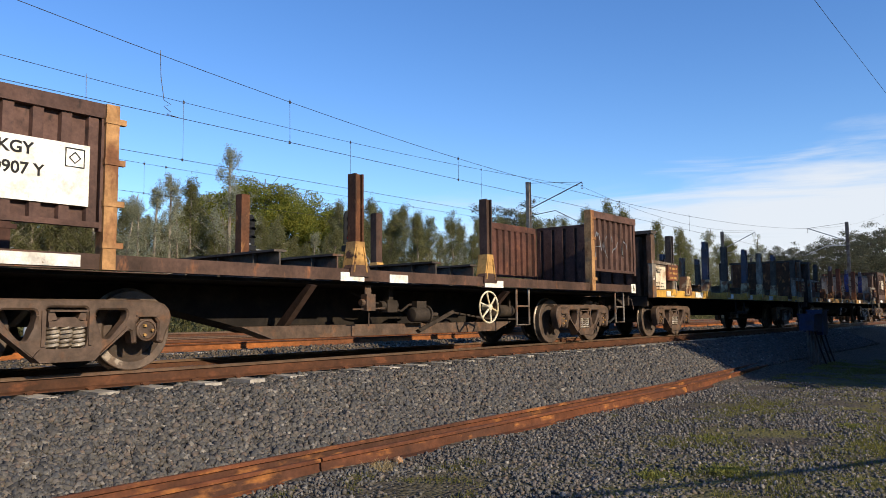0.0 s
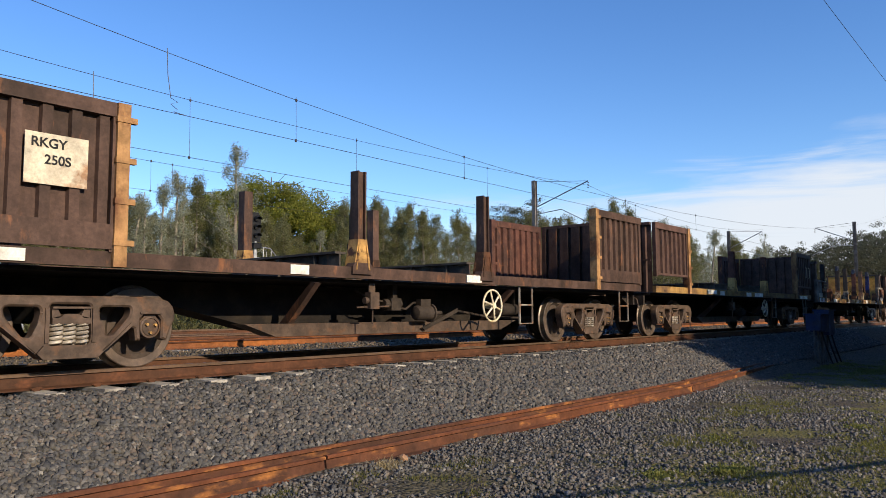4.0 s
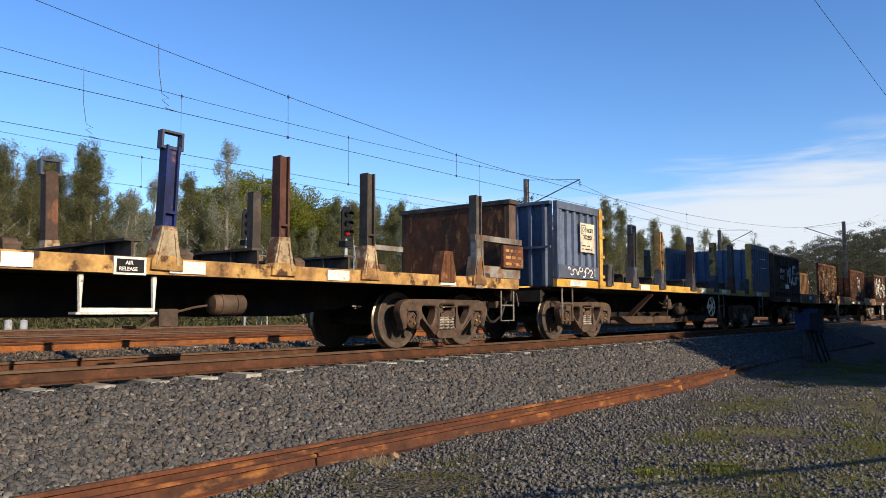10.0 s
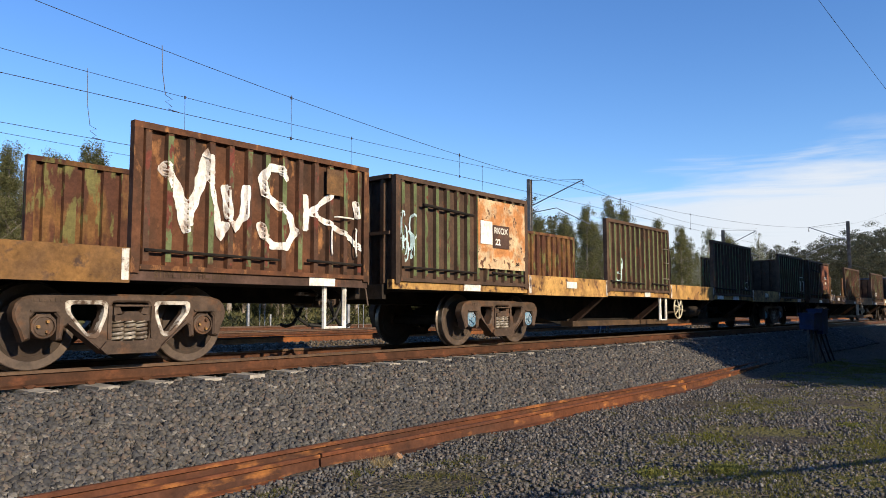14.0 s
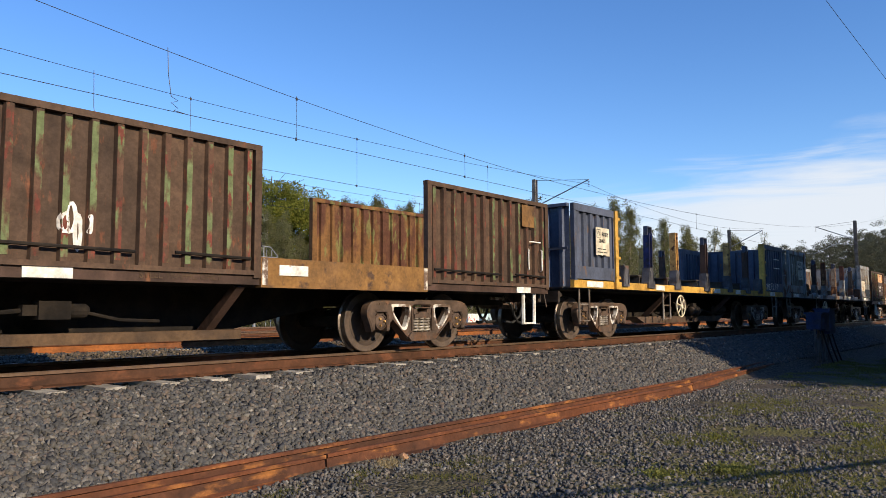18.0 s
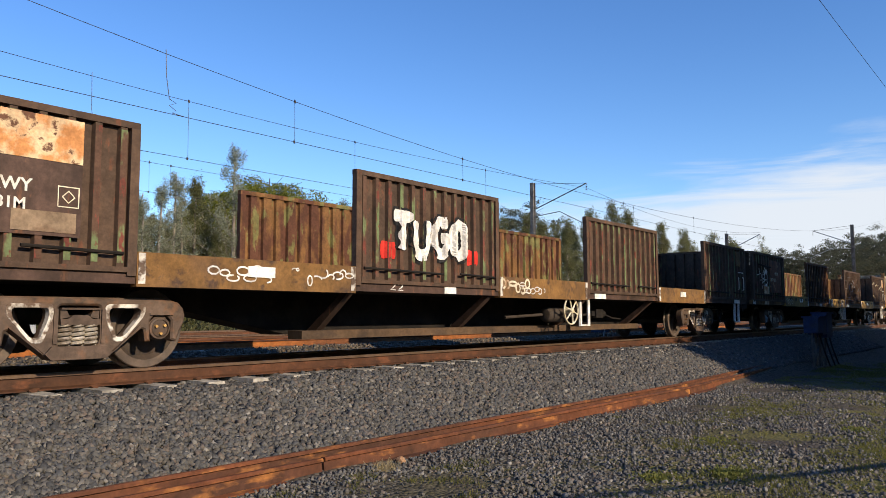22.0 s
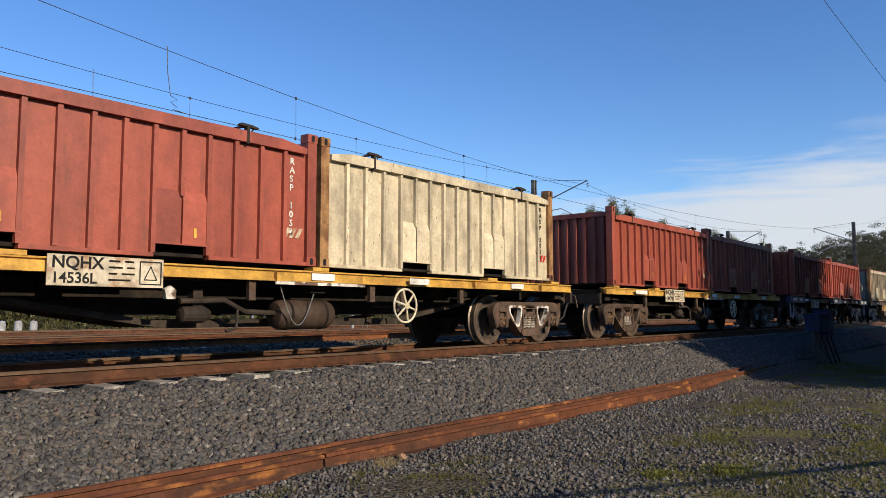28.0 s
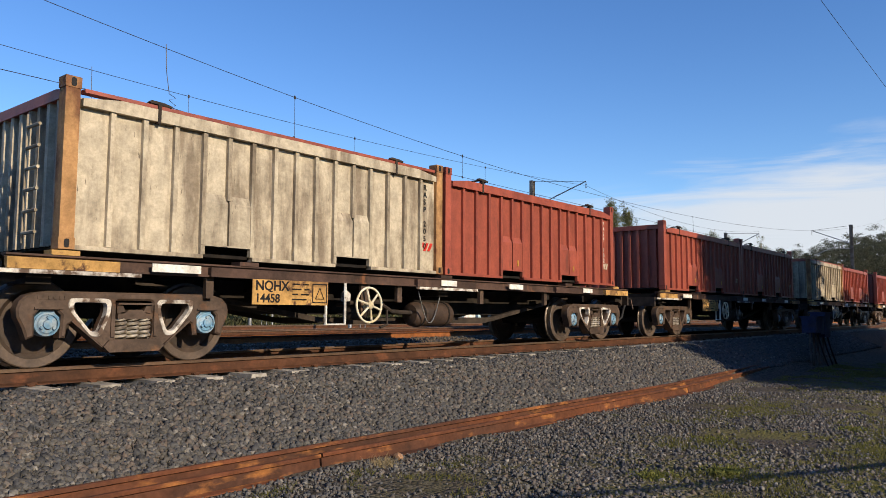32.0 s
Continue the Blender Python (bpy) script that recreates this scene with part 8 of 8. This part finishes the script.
def grass():
    rng = np.random.default_rng(6)
    n = 260000
    x = 2.0 + rng.random(n) ** 1.2 * 26
    y = 5.3 - rng.random(n) ** 1.1 * 5.0
    d = np.array([0.8 * noise.noise((a * 0.6, b * 0.9, 5)) + 0.7 * noise.noise((a * 2.6, b * 2.6, 1)) for a, b in zip(x, y)])
    keep = d + (3.6 - y) * 0.09 + np.clip(x - 9, -3, 12) * 0.022 + rng.normal(size=n) * 0.12 > 0.28
    x, y, d = x[keep], y[keep], d[keep]
    n = len(x)
    z = np.array([ground_z(b) for b in y]) + 0.035 * np.array([noise.noise((a * 0.8, b * 0.8, 0)) for a, b in zip(x, y)])
    h = rng.uniform(0.012, 0.04, n) * (1 + np.clip(d, 0, 1))
    az = rng.uniform(0, 6.28, n)
    lean = rng.normal(size=(n, 2)) * 0.6 * h[:, None]
    wd = rng.uniform(0.003, 0.007, n)
    c, s = np.cos(az) * wd, np.sin(az) * wd
    v = np.stack([np.stack([x - c, y - s, z - 0.01], 1), np.stack([x + c, y + s, z - 0.01], 1), np.stack([x + lean[:, 0], y + lean[:, 1], z + h], 1)], 1).reshape(-1, 3)
    tagged(put("grass", cloud_mesh("grass", v, np.arange(n * 3).reshape(-1, 3), [LEAF["grass"]])), "short patchy green and yellowing grass in gravel", "grass", kind="stuff")


grass()


# ---- cloud bank low in the sky ----
def clouds():
    m = bpy.data.materials.new("cloud_bank")
    m.use_nodes = True
    n, l = m.node_tree.nodes, m.node_tree.links
    n.remove(n["Principled BSDF"])
    em, tr, ms = n.new("ShaderNodeEmission"), n.new("ShaderNodeBsdfTransparent"), n.new("ShaderNodeMixShader")
    em.inputs[0].default_value, em.inputs[1].default_value = (0.88, 0.93, 1.0, 1), 0.65
    uv = n.new("ShaderNodeUVMap")
    mp = n.new("ShaderNodeMapping")
    mp.inputs["Scale"].default_value = (4.0, 12.0, 1.0)
    mp.inputs["Rotation"].default_value = (0, 0, radians(-6))
    l.new(uv.outputs[0], mp.inputs[0])
    t = n.new("ShaderNodeTexNoise")
    t.inputs["Scale"].default_value, t.inputs["Detail"].default_value, t.inputs["Roughness"].default_value, t.inputs["Distortion"].default_value = 1.0, 7.0, 0.55, 0.6
    l.new(mp.outputs[0], t.inputs["Vector"])
    sp = n.new("ShaderNodeSeparateXYZ")
    l.new(uv.outputs[0], sp.inputs[0])

    def op(kind, a, b):
        x = n.new("ShaderNodeMath")
        x.operation, x.use_clamp = kind, False
        for i, v in enumerate((a, b)):
            if hasattr(v, "links"):
                l.new(v, x.inputs[i])
            else:
                x.inputs[i].default_value = v
        return x.outputs[0]
    # below a faint slanting edge, thinner towards the left
    top = op("ADD", op("MULTIPLY", sp.outputs[0], 0.26), 0.47)
    dens = op("ADD", op("MULTIPLY", op("SUBTRACT", top, sp.outputs[1]), 6.0), op("MULTIPLY", op("SUBTRACT", t.outputs["Fac"], 0.47), 3.2))
    r = n.new("ShaderNodeMapRange")
    r.interpolation_type = "SMOOTHSTEP"
    r.inputs[1].default_value, r.inputs[2].default_value, r.inputs[3].default_value, r.inputs[4].default_value = -0.2, 1.15, 0.0, 1.0
    fade = n.new("ShaderNodeMapRange")
    fade.inputs[1].default_value, fade.inputs[2].default_value, fade.inputs[3].default_value, fade.inputs[4].default_value = 0.0, 0.4, 0.3, 0.95
    l.new(sp.outputs[0], fade.inputs[0])
    l.new(dens, r.inputs[0])
    l.new(op("MULTIPLY", r.outputs[0], fade.outputs[0]), ms.inputs[0])
    l.new(tr.outputs[0], ms.inputs[1])
    l.new(em.outputs[0], ms.inputs[2])
    l.new(ms.outputs[0], n["Material Output"].inputs[0])
    bm = bmesh.new()
    lay = bm.loops.layers.uv.new("UVMap")
    nu, nv, R = 40, 10, 2600.0
    grid = [[bm.verts.new((R * math.sin(radians(48 + 62 * i / nu)), R * math.cos(radians(48 + 62 * i / nu)), R * math.tan(radians(-1 + 20 * j / nv)))) for j in range(nv + 1)] for i in range(nu + 1)]
    for i in range(nu):
        for j in range(nv):
            f = bm.faces.new((grid[i][j], grid[i + 1][j], grid[i + 1][j + 1], grid[i][j + 1]))
            for lp, (a, b) in zip(f.loops, ((i, j), (i + 1, j), (i + 1, j + 1), (i, j + 1))):
                lp[lay].uv = (a / nu, b / nv)
    tagged(part("backdrop_cloud", bm, m), "soft white cloud bank low in the sky", "sky", kind="structure")


clouds()

# ---- signals, cabinets and small things ----
def signal(x, y, z, label):
    s = tagged(new("railway_signal"), label, "signal", "signals beside the tracks")
    s.location = (x, y, 0)
    z0 = ground_z(y)
    bm = bmesh.new()
    tube(bm, [(0, 0, z0 - 0.2), (0, 0, z - 0.7)], 0.08, 10)
    part("post", bm, M["galv"], s, smooth=True)
    bm = bmesh.new()
    prism(bm, [(-0.28, z - 0.75), (0.28, z - 0.75), (0.28, z + 0.45), (0.16, z + 0.68), (-0.16, z + 0.68), (-0.28, z + 0.45)], -0.06, 0.0)
    part("backing_board", bm, M["black"], s)
    for i in range(3):
        bm = bmesh.new()
        zz = z + 0.36 - 0.4 * i
        lathe(bm, [(0.12, 0.0), (0.12, -0.08), (0.05, -0.09)], 14)
        for v in bm.verts:
            v.co.z += zz
            v.co.y -= 0.06
        h = part("lamp", bm, M["redlamp"] if i == 2 and y < 25 else M["black"], s)
        bm = bmesh.new()
        n = 8
        a = [bm.verts.new((0.15 * math.cos(math.pi * k / n), -0.06, zz + 0.15 * math.sin(math.pi * k / n))) for k in range(n + 1)]
        b = [bm.verts.new((0.15 * math.cos(math.pi * k / n), -0.36, zz - 0.03 + 0.13 * math.sin(math.pi * k / n))) for k in range(n + 1)]
        for k in range(n):
            bm.faces.new((a[k], a[k + 1], b[k + 1], b[k]))
        part("hood", bm, M["black"], h)
    bm = bmesh.new()
    box(bm, -0.2, 0.25, -0.2, 0.2, z - 1.05, z - 0.8)
    part("lower_box", bm, M["black"], s)
    bm = bmesh.new()
    zb = z - 1.5
    for pts in ([(0.1, 0, zb - 0.5), (0.1, 0, zb + 0.55), (0.9, 0, zb + 0.5), (1.3, 0, zb + 0.1), (1.3, 0, zb - 0.5)], [(0.5, 0, zb + 0.53), (0.5, 0, zb - 0.5)], [(0.1, 0, zb), (1.3, 0, zb)], [(0.1, 0, zb - 0.5), (1.3, 0, zb - 0.5)]):
        tube(bm, pts, 0.03, 6)
    part("platform_rail", bm, M["galv"], s)
    for dx in (0.9, 1.2):
        bm = bmesh.new()
        tube(bm, [(dx, 0.3, z0 - 0.1), (dx, 0.3, zb + 0.4)], 0.02, 6)
        part("ladder_stile", bm, M["galv"], s)


M["redlamp"] = mat("red_signal_lens", (0.25, 0.012, 0.01), 0.3)
M["redlamp"].node_tree.nodes["Principled BSDF"].inputs["Emission Color"].default_value = (1, 0.03, 0.02, 1)
M["redlamp"].node_tree.nodes["Principled BSDF"].inputs["Emission Strength"].default_value = 0.1
signal(0.95 * 23.2, 23.2, 0.165 * 23.2 + 0.58, "three-lamp railway signal with hoods showing red")
signal(0.73 * 29.6, 29.6, 0.143 * 29.6 + 0.58, "three-lamp railway signal with a white guard rail")


def location_cabinets():
    c = tagged(new("trackside_cabinet"), "weathered blue trackside equipment cabinets on legs", "cabinet")
    c.location = (24.6, 5.55, 0)
    for dx, w, z0, z1 in ((-0.75, 0.28, 0.05, 0.5), (-0.3, 0.26, 0.0, 0.5), (0.35, 0.36, -0.1, 0.62)):
        bm = bmesh.new()
        box(bm, dx - w, dx + w, -0.2, 0.2, z0, z1)
        k = part("case", bm, M["bluebox"], c, bevel=0.015)
        bm = bmesh.new()
        box(bm, dx - w - 0.03, dx + w + 0.03, -0.24, 0.24, z1, z1 + 0.04)
        part("case_roof", bm, M["bluebox"], k, bevel=0.01)
        for sx in (-0.7, 0.7):
            bm = bmesh.new()
            tube(bm, [(dx + w * sx, 0, z0 + 0.02), (dx + w * sx, 0, -1.1)], 0.03, 6)
            part("leg", bm, M["mast"], c)
    for dx in (-0.5, 0.1, 0.6):
        bm = bmesh.new()
        tube(bm, [(dx, -0.1, 0.0), (dx + 0.1, -0.2, -0.5), (dx + 0.35, -0.3, -1.0)], 0.025, 6)
        part("cable", bm, M["hose"], c)


location_cabinets()


def boxes_between_tracks():
    c = tagged(new("trackside_cabinet"), "grey-blue equipment boxes on splayed legs between the tracks", "cabinet")
    c.location = (27.0, 13.9, -0.2)
    for dx, w, z0, z1 in ((-0.38, 0.34, 0.12, 0.78), (0.4, 0.3, 0.2, 0.7)):
        bm = bmesh.new()
        box(bm, dx - w, dx + w, -0.22, 0.22, z0, z1)
        k = part("case", bm, M["postgrey" if dx > 0 else "bluebox"], c, bevel=0.015)
        bm = bmesh.new()
        box(bm, dx - w - 0.03, dx + w + 0.03, -0.25, 0.25, z1, z1 + 0.035)
        part("case_roof", bm, M["galv"], k, bevel=0.008)
        for sx in (-0.8, 0.8):
            bm = bmesh.new()
            tube(bm, [(dx + w * sx * 0.6, 0, z0), (dx + w * sx * 1.2, -0.05, -0.1)], 0.022, 6)
            part("leg", bm, M["galv"], c)
    bm = bmesh.new()
    tube(bm, [(-0.75, -0.3, -0.05), (-0.6, -0.3, 0.3), (-0.4, -0.28, 0.36), (-0.1, -0.3, 0.2), (0.05, -0.3, -0.05)], 0.02, 6)
    part("cable", bm, M["galv"], c)


boxes_between_tracks()


def trackside():
    for a in (0.361, 0.38, 0.398):
        y = 31.0
        bm = bmesh.new()
        lathe(bm, [(0.14, -0.8), (0.14, 0.2), (0.12, 0.28), (0.02, 0.3)], 12, "z")
        p = part("marker_post", bm, M["grey_post"], None, smooth=True)
        p.location = (a * y, y, 0.0)
        tagged(p, "short pale grey marker post in the grass", "post", "marker posts")
    for x, y in ((24.0, 31), (27.5, 31), (46, 31)):
        bm = bmesh.new()
        tube(bm, [(0, 0, -0.8), (0, 0, 0.5)], 0.05, 8)
        p = part("fence_post", bm, M["galv"], None)
        p.location = (x, y, 0)
        tagged(p, "thin pale metal post in the grass", "post", "metal posts")
    c = tagged(new("relay_cabinet"), "pale trackside cabinet sprayed with graffiti", "cabinet")
    c.location = (1.3 * 30.5, 30.5, -0.5)
    for dx, col in ((0, "white"), (1.5, "paleblue")):
        bm = bmesh.new()
        box(bm, dx - 0.6, dx + 0.6, -0.3, 0.3, 0.0, 1.0)
        k = part("case", bm, M[col], c, bevel=0.02)
        scribble(k, dx - 0.55, 0.15, 1.1, 0.7, 40 + int(dx), "redpaint" if dx == 0 else "black", -0.302, None, 0.06, 5)
    for k, (x, y) in enumerate(((7.3, 15.55), (7.62, 15.6), (8.0, 15.7))):
        bm = bmesh.new()
        bmesh.ops.create_icosphere(bm, subdivisions=2, radius=0.07)
        for v in bm.verts:
            v.co *= 0.7 + 0.9 * noise.noise(v.co * 14 + Vector((k, 0, 0)))
            v.co.z *= 0.6
        r = part("litter", bm, M["white"])
        r.location = (x, y, ground_z(y) + 0.03)
        tagged(r, "crumpled white scrap lying between the rails", "litter", "scraps between the rails")
    bm = bmesh.new()
    bmesh.ops.create_icosphere(bm, subdivisions=2, radius=0.062)
    for v in bm.verts:
        v.co *= 0.85 + 0.3 * noise.noise(v.co * 18)
        v.co.z *= 0.85
    r = part("rock", bm, M["sandstone"], None, smooth=True)
    r.location = (5.88, 5.42, -0.93)
    tagged(r, "pale orange stone lying beside the rail", "rock")
    rng = np.random.default_rng(21)
    v, f = [], []
    n = 260
    c0 = np.stack([5.55 + rng.normal(size=n) * 0.09, 5.33 + rng.normal(size=n) * 0.06, np.full(n, -0.96)], 1)
    tip = c0 + np.stack([rng.normal(size=n) * 0.07, rng.normal(size=n) * 0.05, rng.uniform(0.02, 0.11, n)], 1)
    sd = np.stack([rng.normal(size=n), rng.normal(size=n), np.zeros(n)], 1) * 0.004
    vv = np.stack([c0 - sd, c0 + sd, tip], 1).reshape(-1, 3)
    tagged(put("dry_grass", cloud_mesh("dry_grass", vv, np.arange(n * 3).reshape(-1, 3), [LEAF["straw"]])), "dry straw-coloured tuft beside the rail", "grass", kind="stuff")
    for x, y, k in ((7.6, 2.6, 700), (7.0, 3.1, 300), (11.5, 2.2, 300), (9.4, 3.4, 250)):
        n = k
        c0 = np.stack([x + rng.normal(size=n) * 0.12, y + rng.normal(size=n) * 0.1, np.full(n, -1.0)], 1) + np.stack([np.zeros(n), np.zeros(n), rng.uniform(0.01, 0.05, n)], 1)
        q, fc = quads(rng, c0, rng.uniform(0.02, 0.042, n), -0.1, 1.8)
        tagged(put("weed", cloud_mesh("weed", q, fc, [LEAF["weed"]])), "low leafy green weed in the gravel", "weed", kind="stuff")


M["grey_post"] = mat("pale_grey_post_paint", (0.42, 0.44, 0.46), 0.6, 0, (0.3, 0.3, 0.3), 5, 0.7)
M["sandstone"] = mat("pale_orange_stone", (0.42, 0.25, 0.14), 0.9, 0, (0.3, 0.17, 0.1), 20, 0.8)
LEAF["straw"] = leaf_material("dry_straw", (0.3, 0.24, 0.13), (0.5, 0.42, 0.26))
LEAF["weed"] = leaf_material("weed_leaves", (0.11, 0.125, 0.03), (0.26, 0.26, 0.075))
trackside()


def far_houses():
    for x, y, w in ((200, 31, 9),):
        h = tagged(new("house"), "white-walled house among distant trees", "house", "distant houses")
        h.location = (x, y, 0)
        bm = bmesh.new()
        box(bm, -w / 2, w / 2, -3, 3, 0, 6.5)
        part("wall", bm, M["white"], h)
        bm = bmesh.new()
        prism(bm, [(-w / 2 - 0.4, 6.5), (w / 2 + 0.4, 6.5), (0, 8.6)], -3.4, 3.4)
        part("roof", bm, M["grey"], h)
        for k in (-0.25, 0.25):
            for z in (4.5,):
                bm = bmesh.new()
                box(bm, w * k - 0.7, w * k + 0.7, -3.05, -2.98, z, z + 1.3)
                part("window", bm, M["black"], h)


far_houses()


# ---- motion of the train ----
def motions():
    times = [i * 0.5 for i in range(65)]
    for ob, s, y, z in RIDES:
        walk(ob, [(t, pose(s - gone(t), y, z)) for t in times])
    for ax, s, at in WHEELS:
        def turn(t):
            return pose(at, 0, R_WHEEL, 0, -math.degrees(gone(t) / R_WHEEL), 0)
        seen = [k for k in range(961) if -6 < s + at - gone(k / 30) < 52]
        if not seen:
            continue
        rows = [(k / 30, turn(k / 30)) for k in range(seen[0], seen[-1] + 1)]
        if seen[0] > 0:
            rows.insert(0, (0.0, rows[0][1]))
        if seen[-1] < 960:
            rows.append((32.0, rows[-1][1]))
        walk(ax, rows)


motions()
